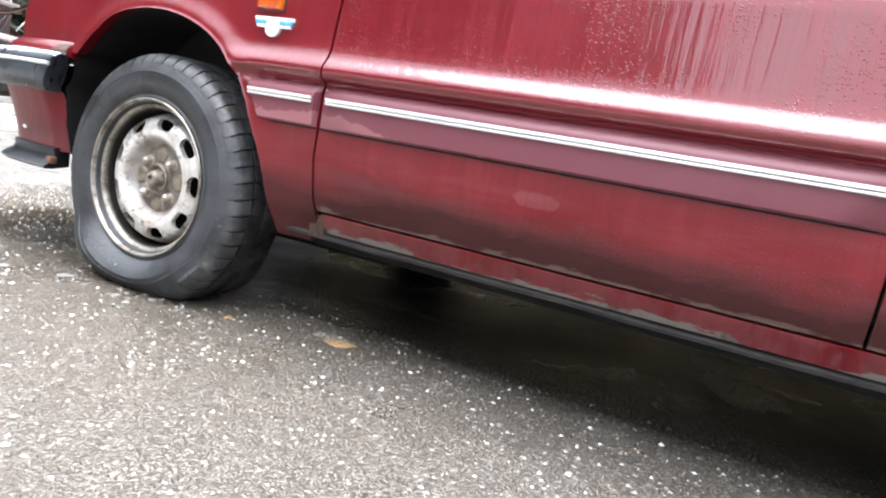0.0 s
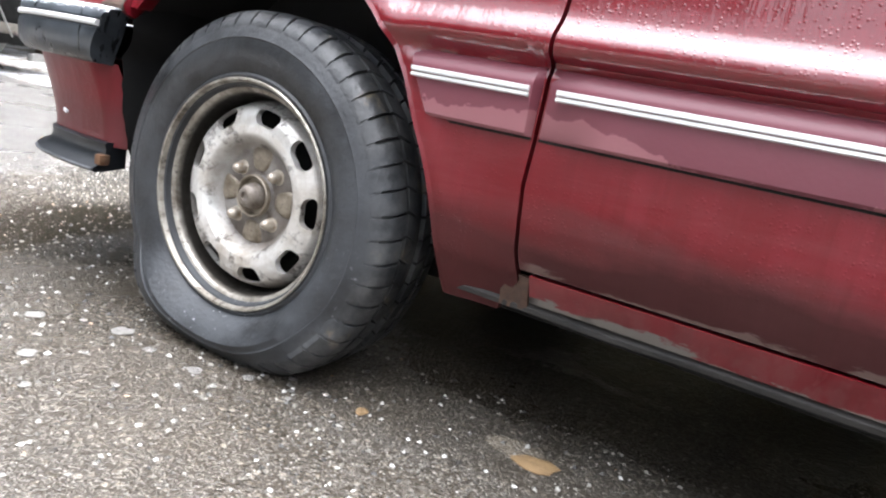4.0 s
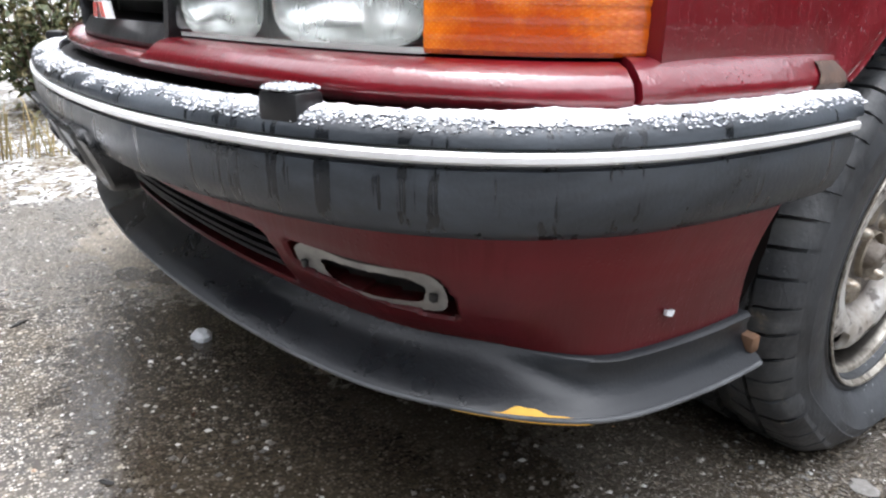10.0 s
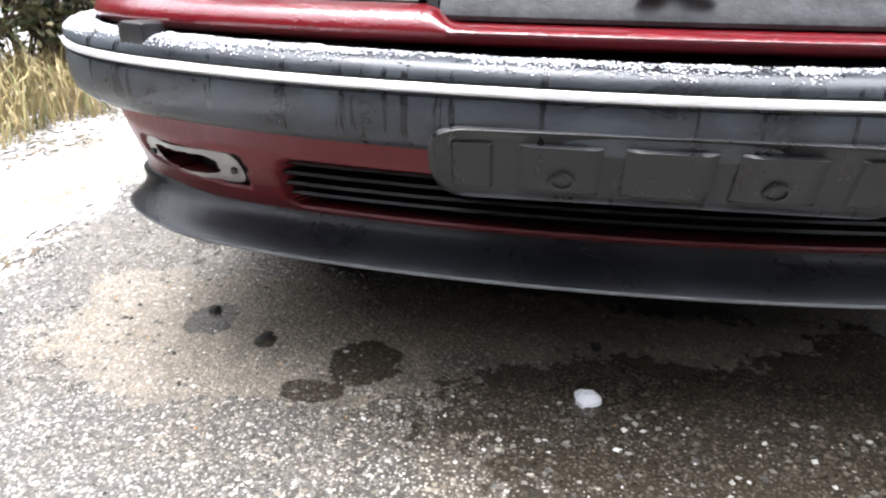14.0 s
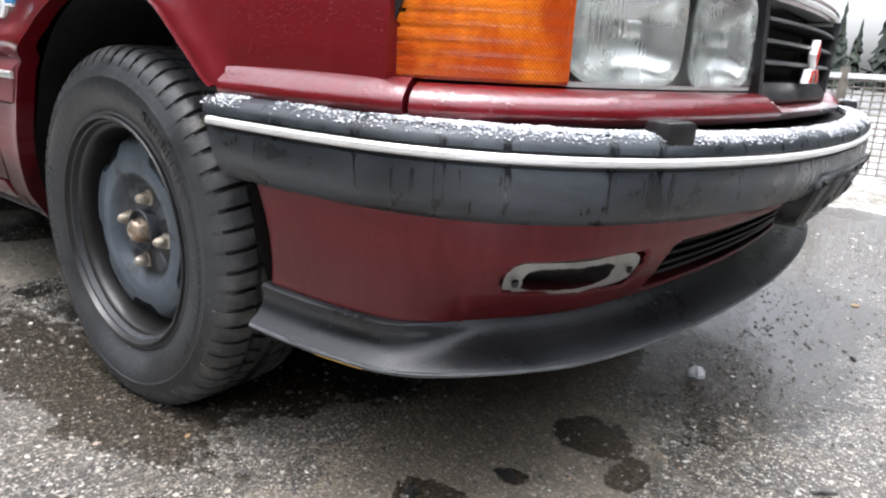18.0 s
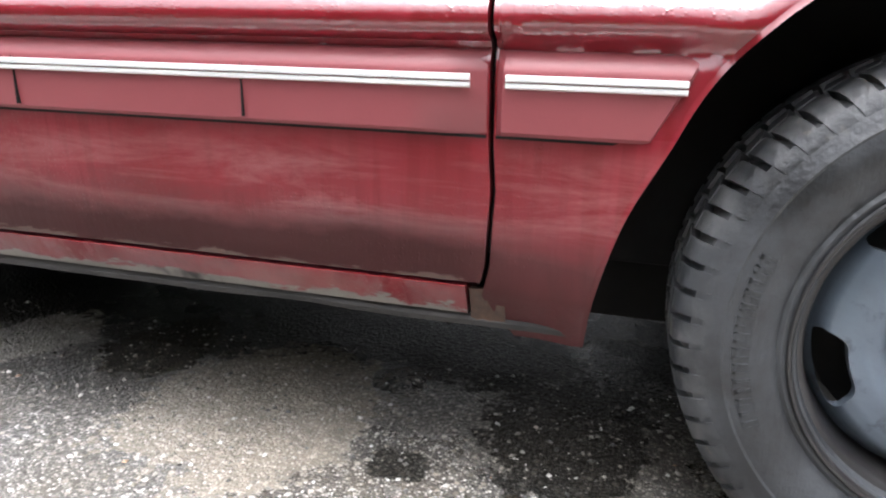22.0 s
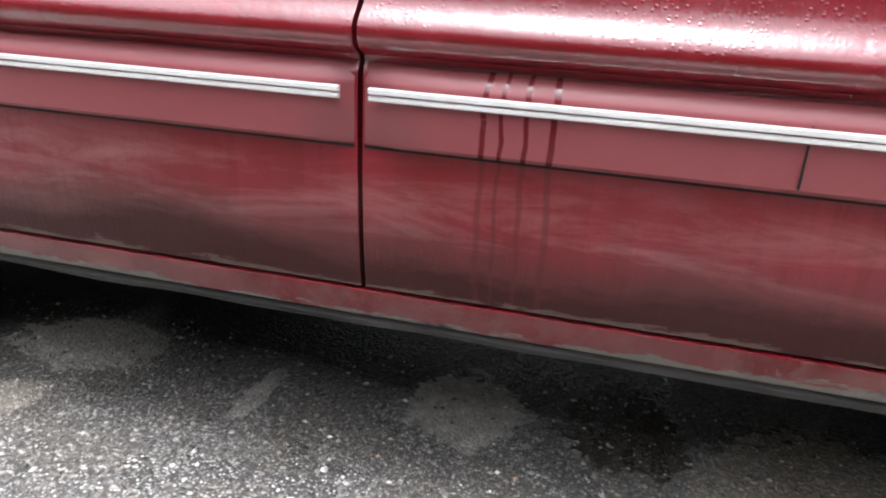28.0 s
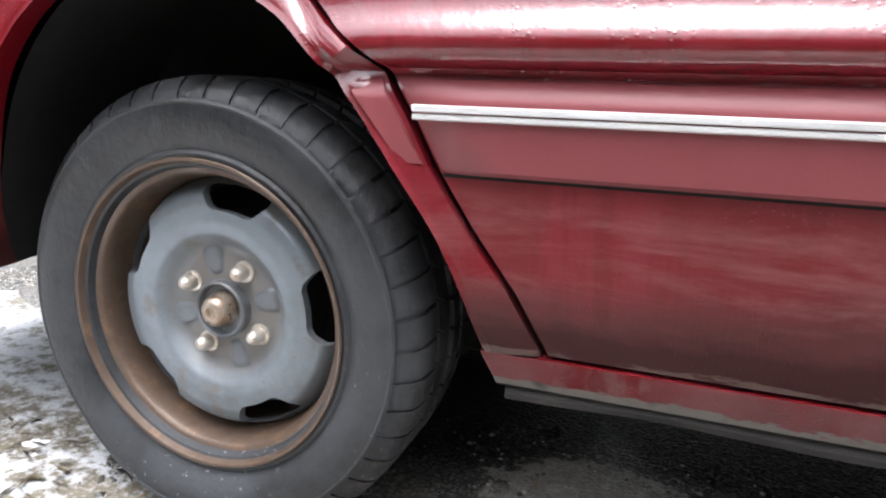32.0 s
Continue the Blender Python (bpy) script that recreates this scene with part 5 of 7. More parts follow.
def tyre_shape(R, flat, blocks, depth, fill):
    prof = [(0.176, 0.070), (0.182, 0.088), (0.192, 0.094), (0.197, 0.0945), (0.201, 0.092), (0.206, 0.0955), (0.224, 0.1005), (0.242, 0.1015), (0.252, 0.0995), (0.2545, 0.1005), (0.258, 0.0985), (R - 0.030, 0.0935), (R - 0.016, 0.0850), (R - depth - 0.001, 0.0700), (R - depth, 0.040)]
    k = [(r, y) for r, y in prof]
    full = k + [(r, -y) for r, y in k[::-1]]
    v, f = revolve(full, 144)
    n = len(v)
    V, F = list(v), list(f)
    shoulder = [(R - 0.034, 0.0940, 0.0005), (R - 0.022, 0.0890, 0.0025), (R - 0.008, 0.0800, 0.0), (R - 0.001, 0.0690, 0.0), (R + 0.001, 0.0530, 0.0), (R + 0.0015, 0.0440, 0.0)]
    rnd = random.Random(int(R * 1e4) + blocks)
    pitch = 2 * math.pi / blocks

    pads = []

    def pad(a0, a1, line, skew=0.0):
        V, F, base = [], [], 0
        pads.append((V, F))
        m = len(line)
        for a in (a0, a1):
            for lift in (0, 1):
                for i, (r, y) in enumerate(line):
                    aa = a + skew * (i / (m - 1))
                    rr = r if lift else r - depth - 0.004
                    V.append(Vector((-rr * math.cos(aa), y, rr * math.sin(aa))))
        g = lambda q, lift, i: base + (q * 2 + lift) * m + i
        for i in range(m - 1):
            F.append((g(0, 1, i), g(1, 1, i), g(1, 1, i + 1), g(0, 1, i + 1)))
            F.append((g(0, 0, i), g(0, 1, i), g(0, 1, i + 1), g(0, 0, i + 1)))
            F.append((g(1, 1, i), g(1, 0, i), g(1, 0, i + 1), g(1, 1, i + 1)))
        for i in (0, m - 1):
            F.append((g(0, 0, i), g(1, 0, i), g(1, 1, i), g(0, 1, i)))

    for b in range(blocks):
        a = b * pitch
        w = pitch * (fill + 0.06 * rnd.random())
        for sgn in (1, -1):
            pad(a, a + w, [(r, sgn * (y + o)) for r, y, o in shoulder], 0.25 * pitch * sgn)
            pad(a + pitch * 0.3, a + pitch * 0.3 + w, [(R + 0.0015, sgn * 0.037), (R + 0.002, sgn * 0.012)], -0.3 * pitch)
    def settle(points):
        for p in points:
            if p.z < -0.13 and flat:
                k = max(0.0, min(1.0, (-0.13 - p.z) / (flat - 0.13)))
                off_rim = min(1.0, max(0.0, (math.hypot(p.x, p.z) - 0.200) / 0.035))
                p.y *= 1 + (1.35 * k * (1.06 - k) * k ** 0.5 if R > 0.3015 else 0.14 * k * k) * off_rim
                p.x *= 1 + (0.10 if R > 0.3015 else 0.04) * k * k * off_rim
                if p.z < -flat:
                    p.z = -flat + (p.z + flat) * 0.02
        return points

    for V2, F2 in pads:
        settle(V2)
    return (settle(V), F), pads


def disc_mesh(profile, slots, mat, spin):
    """A pressed steel wheel disc: (radius, y) profile with rounded slots cut out and turned in."""
    nt = 240
    rs = []
    for (r0, y0), (r1, y1) in zip(profile, profile[1:]):
        m = max(1, int(abs(r1 - r0) / 0.003))
        rs += [(r0 + (r1 - r0) * i / m, y0 + (y1 - y0) * i / m) for i in range(m)]
    rs.append(profile[-1])

    def slot_d(r, a):
        best = 9
        for sa, sr, hw, hh, rad, taper in slots:
            da = (a - sa + math.pi) % (2 * math.pi) - math.pi
            t, q = da * sr, r - sr
            w = hw * (1 + taper * q / hh)
            qx, qz = abs(t) - w + rad, abs(q) - hh + rad
            best = min(best, math.hypot(max(qx, 0), max(qz, 0)) + min(max(qx, qz), 0) - rad)
        return best
    bm = bmesh.new()
    vs = []
    pos = []
    for k in range(nt):
        a = 2 * math.pi * k / nt
        row = []
        for r, y in rs:
            rr, aa = r, a
            d = slot_d(rr, aa)
            if abs(d) < 0.0035:
                for _ in range(3):
                    d = slot_d(rr, aa)
                    gr = (slot_d(rr + 1e-4, aa) - d) / 1e-4
                    ga = (slot_d(rr, aa + 1e-3) - d) / (1e-3 * rr)
                    g2 = gr * gr + ga * ga + 1e-9
                    rr -= d * gr / g2
                    aa -= d * ga / g2 / rr
            yy = lerp_list([(p[0], p[1]) for p in profile[::-1]], rr) if profile[0][0] > profile[-1][0] else lerp_list(profile, rr)
            row.append(bm.verts.new((-rr * math.cos(aa + spin), yy, rr * math.sin(aa + spin))))
            pos.append((rr, aa))
        vs.append(row)
    m = len(rs)
    for k in range(nt):
        for i in range(m - 1):
            q = ((k, i), (k, i + 1), ((k + 1) % nt, i + 1), ((k + 1) % nt, i))
            cr = sum(pos[a * m + b][0] for a, b in q) / 4
            ca = 2 * math.pi * (k + 0.5) / nt
            if slot_d(cr, ca) > 0:
                bm.faces.new([vs[a][b] for a, b in q])
    bmesh.ops.delete(bm, geom=[w for w in bm.verts if not w.link_faces], context="VERTS")
    rim = [e for e in bm.edges if len(e.link_faces) == 1]
    out = bmesh.ops.extrude_edge_only(bm, edges=rim)
    for w in out["geom"]:
        if isinstance(w, bmesh.types.BMVert):
            w.co.y -= 0.012
    bmesh.ops.recalc_face_normals(bm, faces=bm.faces)
    for e in bm.edges:
        if len(e.link_faces) == 2 and e.calc_face_angle(0) > radians(38):
            e.smooth = False
    me = bpy.data.meshes.new("wheel_disc")
    bm.to_mesh(me)
    bm.free()
    me.materials.append(mat)
    me.shade_smooth()
    return me


def nut_shape(x, z, y0, length, r):
    """An acorn nut: a washer, a hexagon and a domed end."""
    V, F, n = [], [], 18
    for rr, y, hexed in ((1.30, 0.0, 0), (1.30, 0.16, 0), (1.02, 0.20, 1), (1.02, 0.52, 1), (0.92, 0.60, 0.5), (0.80, 0.74, 0), (0.62, 0.88, 0), (0.34, 0.97, 0), (0.08, 1.0, 0)):
        for k in range(n):
            a = 2 * math.pi * k / n
            six = math.cos(math.pi / 6) / math.cos((a + math.pi / 6) % (math.pi / 3) - math.pi / 6)
            q = r * rr * (1 + hexed * (six - 0.95))
            V.append(Vector((x + q * math.cos(a), y0 + length * y, z + q * math.sin(a))))
    for j in range(8):
        for k in range(n):
            F.append((j * n + k, j * n + (k + 1) % n, (j + 1) * n + (k + 1) % n, (j + 1) * n + k))
    F.append(tuple(8 * n + k for k in range(n)))
    return V, F


def hub_pad(a, r, along, across, y, high):
    """A low pressed boss on a wheel's hub face, longer along the spoke."""
    rows = []
    for k, h in ((1.15, 0.0), (1.0, 0.55), (0.88, 0.95), (0.6, 1.0), (0.05, 1.0)):
        row = []
        for i in range(24):
            q = 2 * math.pi * i / 24
            c, s = math.cos(q), math.sin(q)
            e = (abs(c) ** 3.4 + abs(s) ** 3.4) ** (-1 / 3.4)
            u, v = r + along * k * e * c, across * k * e * s * (1 + 0.25 * c)
            row.append(Vector((-(u * math.cos(a) - v * math.sin(a)), y + high * h, u * math.sin(a) + v * math.cos(a))))
        rows.append(row)
    return grid(rows, close_u=True)


def sidewall_marks(rnd, spans, r):
    """Raised bars that stand for the moulded writing on a tyre's wall."""
    pieces = []
    for a0, a1 in spans:
        a = a0
        while a < a1:
            w = rnd.choice((1.2, 1.2, 2.0, 2.6))
            h = 0.0085
            for q0, q1, ra, rb in ((a, a + 0.45, r - h, r + h), (a, a + w, r + h - 0.0035, r + h), (a + w - 0.45, a + w, r - h * rnd.choice((1.0, 0.2)), r + h)):
                v = [Vector((-rr * math.cos(radians(q)), yy, rr * math.sin(radians(q)))) for yy in (0.0985, 0.1022) for q, rr in ((q0, ra), (q1, ra), (q1, rb), (q0, rb))]
                pieces.append((v, [(4, 5, 6, 7), (0, 1, 5, 4), (1, 2, 6, 5), (2, 3, 7, 6), (3, 0, 4, 7)]))
            a += w + 1.5
    return joined(*pieces)


def wheel(x, left, y, z, R, style, nut_angle, slot_angle, blocks, depth, flat, mats, label, marks=()):
    m_rim, m_disc, m_hub, m_nut, m_pad = mats
    wall, pads = tyre_shape(R, flat, blocks, depth, 0.72 if style == "five" and depth > 0.006 else 0.84)
    tyre = solid("wheel", wall, M_TYRE, car, label, 30)
    for vf in pads:
        solid("tread_block", vf, M_TYRE, tyre, "", 30)
    rim = solid("rim", revolve([(0.186, 0.086), (0.1905, 0.092), (0.1925, 0.0965), (0.1910, 0.0985), (0.1880, 0.0978), (0.1855, 0.092), (0.1835, 0.084), (0.1800, 0.079), (0.1745, 0.077), (0.1715, 0.073), (0.1695, 0.062), (0.1675, 0.045), (0.166, 0.030), (0.160, 0.016), (0.156, -0.08)], 128), m_rim, tyre, "steel rim")
    if style == "nine":
        prof = [(0.164, 0.024), (0.159, 0.036), (0.154, 0.052), (0.147, 0.063), (0.134, 0.070), (0.118, 0.073), (0.104, 0.071), (0.095, 0.062), (0.088, 0.050), (0.081, 0.045), (0.060, 0.046), (0.040, 0.047), (0.036, 0.051), (0.033, 0.052)]
        slots = [(radians(40 * k), 0.1345, 0.0245, 0.0132, 0.0110, 0.12) for k in range(9)]
    else:
        prof = [(0.164, 0.028), (0.159, 0.036), (0.153, 0.050), (0.146, 0.058), (0.133, 0.062), (0.112, 0.064), (0.098, 0.062), (0.088, 0.053), (0.081, 0.045), (0.074, 0.042), (0.058, 0.044), (0.036, 0.044), (0.031, 0.047)]
        slots = [(radians(72 * k), 0.1420, 0.0400, 0.0150, 0.010, 0.18) for k in range(5)]
    disc = part("wheel_disc", disc_mesh(prof, slots, m_disc, radians(slot_angle)), tyre, "pressed steel wheel disc")
    for k in range(4):
        a = radians(nut_angle + 90 * k)
        xx, zq = -0.0572 * math.cos(a), 0.0572 * math.sin(a)
        solid("wheel_nut", nut_shape(xx, zq, 0.042, 0.026, 0.0105), m_nut, tyre, "", 30)
        a += radians(45)
        solid("hub_boss", hub_pad(a, 0.062, 0.017 if style == "five" else 0.019, 0.0125 if style == "five" else 0.020, 0.0435, 0.0035 if style == "five" else 0.0055), m_pad, tyre, "", 40)
    solid("hub_ring", revolve([(0.0365, 0.044), (0.0365, 0.0585), (0.0345, 0.0605), (0.0320, 0.0590), (0.030, 0.05), (0.0, 0.05)], 48), m_pad, tyre)
    solid("hub_cap", revolve([(0.0225, 0.048), (0.0225, 0.056), (0.0195, 0.061), (0.0195, 0.067), (0.0165, 0.0725), (0.011, 0.0755), (0.0075, 0.0755), (0.0065, 0.0715), (0.0, 0.0715)], 40), m_hub, tyre, "small hub cap")
    if marks:
        tagged(solid("sidewall_marking", sidewall_marks(random.Random(8), marks, 0.236), M_TYRE, tyre), kind="stuff")
    # oversized dark plate, added so no light shows through the slots
    solid("slot_backing", revolve([(0.150, -0.03), (0.150, -0.012), (0.118, -0.006), (0.115, 0.004), (0.0, 0.006)], 48), M_DARK, tyre)
    turn = Matrix.Rotation(math.pi, 4, "Z") if left else Matrix.Identity(4)
    tyre.matrix_basis = Matrix.Translation((x, -y if left else y, z)) @ turn
    return tyre


M_NUT_DULL = simple("grimy_nut_steel", (0.58, 0.54, 0.47), (0.28, 0.21, 0.14), 120.0, 0.34, 0.6, 0.2)
M_HUBGRIME = simple("oily_hub_steel", (0.115, 0.088, 0.058), (0.33, 0.29, 0.23), 40.0, 0.42, 0.4, 0.4)
M_HUBGREY = simple("lumpy_hub_steel", (0.30, 0.27, 0.24), (0.12, 0.085, 0.055), 80.0, 0.42, 0.5, 0.6)
M_BOSS = simple("slate_painted_steel", (0.050, 0.060, 0.072), (0.030, 0.033, 0.038), 20.0, 0.4)
M_BOSS_PALE = simple("pale_painted_steel", (0.15, 0.165, 0.18), (0.10, 0.10, 0.10), 20.0, 0.45)
M_BRASS = simple("rust_stained_metal", (0.52, 0.47, 0.39), (0.22, 0.115, 0.06), 55.0, 0.3, 0.7)

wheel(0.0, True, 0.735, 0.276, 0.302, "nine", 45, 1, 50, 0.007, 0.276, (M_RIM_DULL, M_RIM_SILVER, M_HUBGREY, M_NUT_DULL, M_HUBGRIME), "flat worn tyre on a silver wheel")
wheel(-0.011, False, 0.732, 0.288, 0.300, "five", -10, 54, 62, 0.009, 0.288, (M_RIM_BLACK, M_RIM_GREY, M_BRASS, M_NUT_DULL, M_BOSS), "knobbly winter tyre on a grey wheel", ((-45, 62), (160, 205)))
wheel(2.6, False, 0.698, 0.270, 0.284, "five", 60, 80, 46, 0.004, 0.270, (M_RIM_RUST, M_RIM_STEEL, M_BRASS, M_NUT, M_BOSS_PALE), "worn tyre on a rusty grey wheel")
wheel(2.6, True, 0.698, 0.270, 0.284, "five", 60, 80, 46, 0.004, 0.270, (M_RIM_RUST, M_RIM_STEEL, M_BRASS, M_NUT, M_BOSS_PALE), "worn tyre on a rusty grey wheel")

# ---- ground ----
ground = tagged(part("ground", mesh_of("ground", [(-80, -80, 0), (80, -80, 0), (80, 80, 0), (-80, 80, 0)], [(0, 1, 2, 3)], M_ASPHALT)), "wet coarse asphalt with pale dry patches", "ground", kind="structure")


def make_verge():
    """Thin wet snow broken by gravel and dead grass."""
    k = Mat("snowy_verge", rough=0.6)
    x, y = k.axis(0), k.axis(1)
    f = k.noise(3.0, 8.0, 0.74)
    g = k.noise(38.0, 6.0, 0.7)
    h = k.math("ADD", k.math("MULTIPLY", f, 0.55), k.math("MULTIPLY", g, 0.45))
    earth = k.mix(k.noise(26.0, 6.0), (0.055, 0.048, 0.038), (0.22, 0.19, 0.13))
    grit = k.mix(k.ramp(k.cells(120.0), (0.2, 1.0), (0.5, 0.0)), earth, (0.26, 0.25, 0.23))
    k.colour(k.mix(k.ramp(h, (0.475, 0.0), (0.545, 1.0)), grit, k.mix(g, (0.62, 0.63, 0.65), (0.50, 0.52, 0.54))))
    k.bump(k.math("ADD", h, k.math("MULTIPLY", k.noise(70.0), 0.2)), 0.8, 0.02)
    return k.m


M_VERGE = make_verge()


def sheet(x0, x1, y0, y1, n, m, height):
    rows = [[Vector((x0 + (x1 - x0) * i / (n - 1), y0 + (y1 - y0) * (j / (m - 1)) ** 1.6, 0)) for i in range(n)] for j in range(m)]
    for r in rows:
        for p in r:
            p.z = height(p.x, p.y)
    return grid(rows)


def verge_z(x, y):
    """Height of the verge beside the car's right flank: it comes up through the asphalt at a ragged line."""
    line = lerp_list([(-9, 1.6), (-2.0, 1.45), (-1.2, 1.36), (-0.5, 1.20), (0.3, 1.28), (1.2, 1.45), (1.9, 1.25), (2.3, 1.00), (2.6, 0.80), (3.0, 0.55), (3.5, 0.25), (4.5, 0.1), (9, 0.1)], x)
    rag = 0.16 * noise.noise((x * 1.9, y * 1.9, 0.3)) + 0.10 * noise.noise((x * 7, y * 7, 1.7)) + 0.05 * noise.noise((x * 21, y * 21, 4.0))
    rise = (y - line) + rag
    return max(-0.03, min(0.018, rise * 0.05)) + max(0.0, y - 2.2) * 0.06


tagged(solid("verge", sheet(-9, 9, 0.1, 12, 330, 190, verge_z), M_VERGE, None), "snowy gravel verge with dead grass", "verge", kind="structure")


def yard_z(x, y):
    line = lerp_list([(-9, -1.2), (-2.0, -2.0), (-0.5, -2.5), (2.0, -3.2), (9, -3.2)], x)
    rag = 0.25 * noise.noise((x * 1.3, y * 1.3, 7.3)) + 0.12 * noise.noise((x * 6, y * 6, 2.7))
    return max(-0.03, min(0.015, (line - y + rag) * 0.05))


rows = [[Vector((-9 + 18 * i / 159, -12 + 11 * j / 99, yard_z(-9 + 18 * i / 159, -12 + 11 * j / 99))) for i in range(160)] for j in range(100)]
tagged(solid("snow_field", grid(rows), M_VERGE, None), "thin wet snow over the yard", "snow", kind="structure")

# snow-covered board on the ground ahead of the car
v, f = [], []
edge = [(-1.02, 1.40), (-1.10, 1.30), (-1.18, 1.20), (-1.33, 1.19), (-1.52, 1.215), (-1.9, 1.24), (-2.3, 1.30), (-2.35, 1.75), (-1.7, 1.72), (-1.2, 1.62)]
for z, k in ((0.004, 0.985), (0.016, 1.0), (0.020, 1.0), (0.036, 0.985), (0.040, 0.94)):
    for x, y in edge:
        v.append(Vector((-1.6 + (x + 1.6) * k + 0.006 * noise.noise((x * 9, y * 9, z * 90)), 1.45 + (y - 1.45) * k, z)))
m = len(edge)
for j in range(4):
    f += [(j * m + i, j * m + (i + 1) % m, (j + 1) * m + (i + 1) % m, (j + 1) * m + i) for i in range(m)]
f.append(tuple(4 * m + i for i in range(m)))
tagged(solid("board", (v, f), M_SNOW, None), "flat board under a layer of snow", "board")

# ---- loose grit, chips and litter on the ground ----
def make_grit():
    k = Mat("loose_grit", rough=0.45)
    geo = k.n.new("ShaderNodeNewGeometry")
    k.colour(k.ramp(geo.outputs["Random Per Island"], (0.0, (0.025, 0.024, 0.023)), (0.3, (0.07, 0.066, 0.058)), (0.6, (0.16, 0.145, 0.12)), (0.85, (0.33, 0.32, 0.29)), (0.97, (0.60, 0.59, 0.57)), (1.0, (0.30, 0.16, 0.06))))
    return k.m


def scatter(n, x0, x1, y0, y1, lo, hi, seed, keep=None):
    rng = np.random.default_rng(seed)
    base = np.array([(1, 0, 0), (0, 1, 0), (-1, 0, 0), (0, -1, 0), (0, 0, 1.0), (0, 0, -0.6)])
    tri = [(0, 1, 4), (1, 2, 4), (2, 3, 4), (3, 0, 4), (1, 0, 5), (2, 1, 5), (3, 2, 5), (0, 3, 5)]
    c = np.stack([rng.uniform(x0, x1, n), rng.uniform(y0, y1, n)], 1)
    if keep is not None:
        c = c[[keep(x, y) for x, y in c]]
        n = len(c)
    r = lo + (hi - lo) * rng.random(n) ** 3
    a = rng.uniform(0, 6.28, n)
    sh = base[None] * (1 + rng.uniform(-0.3, 0.3, (n, 6, 1))) * r[:, None, None] * np.array([1.0, 0.75, 0.55])
    co, si = np.cos(a)[:, None], np.sin(a)[:, None]
    P = np.stack([sh[..., 0] * co - sh[..., 1] * si + c[:, :1], sh[..., 0] * si + sh[..., 1] * co + c[:, 1:], sh[..., 2] + r[:, None] * 0.12], -1)
    faces = (np.array(tri)[None] + 6 * np.arange(n)[:, None, None]).reshape(-1, 3)
    return P.reshape(-1, 3).tolist(), faces.tolist()


def open_ground(x, y):
    return not (-0.75 < x < 3.3 and -0.55 < y < 0.40)


M_GRIT = make_grit()
tagged(part("grit", mesh_of("grit", *scatter(42000, -1.7, 3.3, -1.8, 1.4, 0.0016, 0.0070, 5, open_ground), M_GRIT, False)), "pale loose grit on asphalt", "gravel", kind="stuff")


def litter(n, seed):
    """Dead leaves and straw pressed flat into the verge's snow."""
    rnd = random.Random(seed)
    V, F = [], []
    for _ in range(n):
        x, y = rnd.uniform(-3.0, 4.0), 0.7 + 2.3 * rnd.random() ** 0.8
        z = verge_z(x, y)
        if z < 0.0 or noise.noise((x * 2.4, y * 2.4, 3.0)) < -0.12:
            continue
        a, L, w = rnd.uniform(-0.6, 0.6) + rnd.choice((0, 0, 1.57)), rnd.uniform(0.006, 0.030), rnd.uniform(0.0015, 0.005)
        d, e = Vector((math.cos(a), math.sin(a), rnd.uniform(-0.05, 0.15))) * L, Vector((-math.sin(a), math.cos(a), rnd.uniform(-0.2, 0.2))) * w
        p = Vector((x, y, z + 0.003))
        b = len(V)
        V += [p - d, p + e + Vector((0, 0, 0.003)), p + d, p - e]
        F.append((b, b + 1, b + 2, b + 3))
    return V, F


def make_litter():
    k = Mat("leaf_litter", rough=0.6)
    geo = k.n.new("ShaderNodeNewGeometry")
    k.colour(k.ramp(geo.outputs["Random Per Island"], (0.0, (0.025, 0.020, 0.014)), (0.4, (0.085, 0.060, 0.032)), (0.75, (0.15, 0.115, 0.065)), (1.0, (0.07, 0.065, 0.03))))
    return k.m


M_LITTER = make_litter()
tagged(part("leaf_litter", mesh_of("leaf_litter", *litter(22000, 17), M_LITTER, False)), "dead leaves and straw flattened in the snow", "leaves", kind="stuff")
tagged(part("verge_gravel", mesh_of("verge_gravel", *scatter(9000, -1.2, 3.4, 0.75, 2.0, 0.003, 0.013, 9, lambda x, y: verge_z(x, y) > -0.006), M_GRIT, False)), "coarse gravel along the verge", "gravel", kind="stuff")


def chip(name, x, y, r, mat, label, cat, seed, thick=0.004, stretch=1.0, spin=0.0):
    """A small flat ragged bit lying on the ground."""
    rnd = random.Random(seed)
    n = 14
    loop = [(r * (0.7 + 0.5 * rnd.random()) * math.cos(2 * math.pi * i / n) * stretch, r * (0.7 + 0.5 * rnd.random()) * math.sin(2 * math.pi * i / n)) for i in range(n)]
    c, s = math.cos(spin), math.sin(spin)
    v, f = [], []
    for k, z in ((1.0, 0.0015), (1.0, thick * 0.6), (0.55, thick), (0.1, thick * 0.9)):
        v += [Vector((x + k * (a * c - b * s), y + k * (a * s + b * c), z + 0.3 * thick * rnd.random() * (k < 1))) for a, b in loop]
    for j in range(3):
        f += [(j * n + i, j * n + (i + 1) % n, (j + 1) * n + (i + 1) % n, (j + 1) * n + i) for i in range(n)]
    f.append(tuple(3 * n + i for i in range(n)))
    return tagged(solid(name, (v, f), mat, None), label, cat)


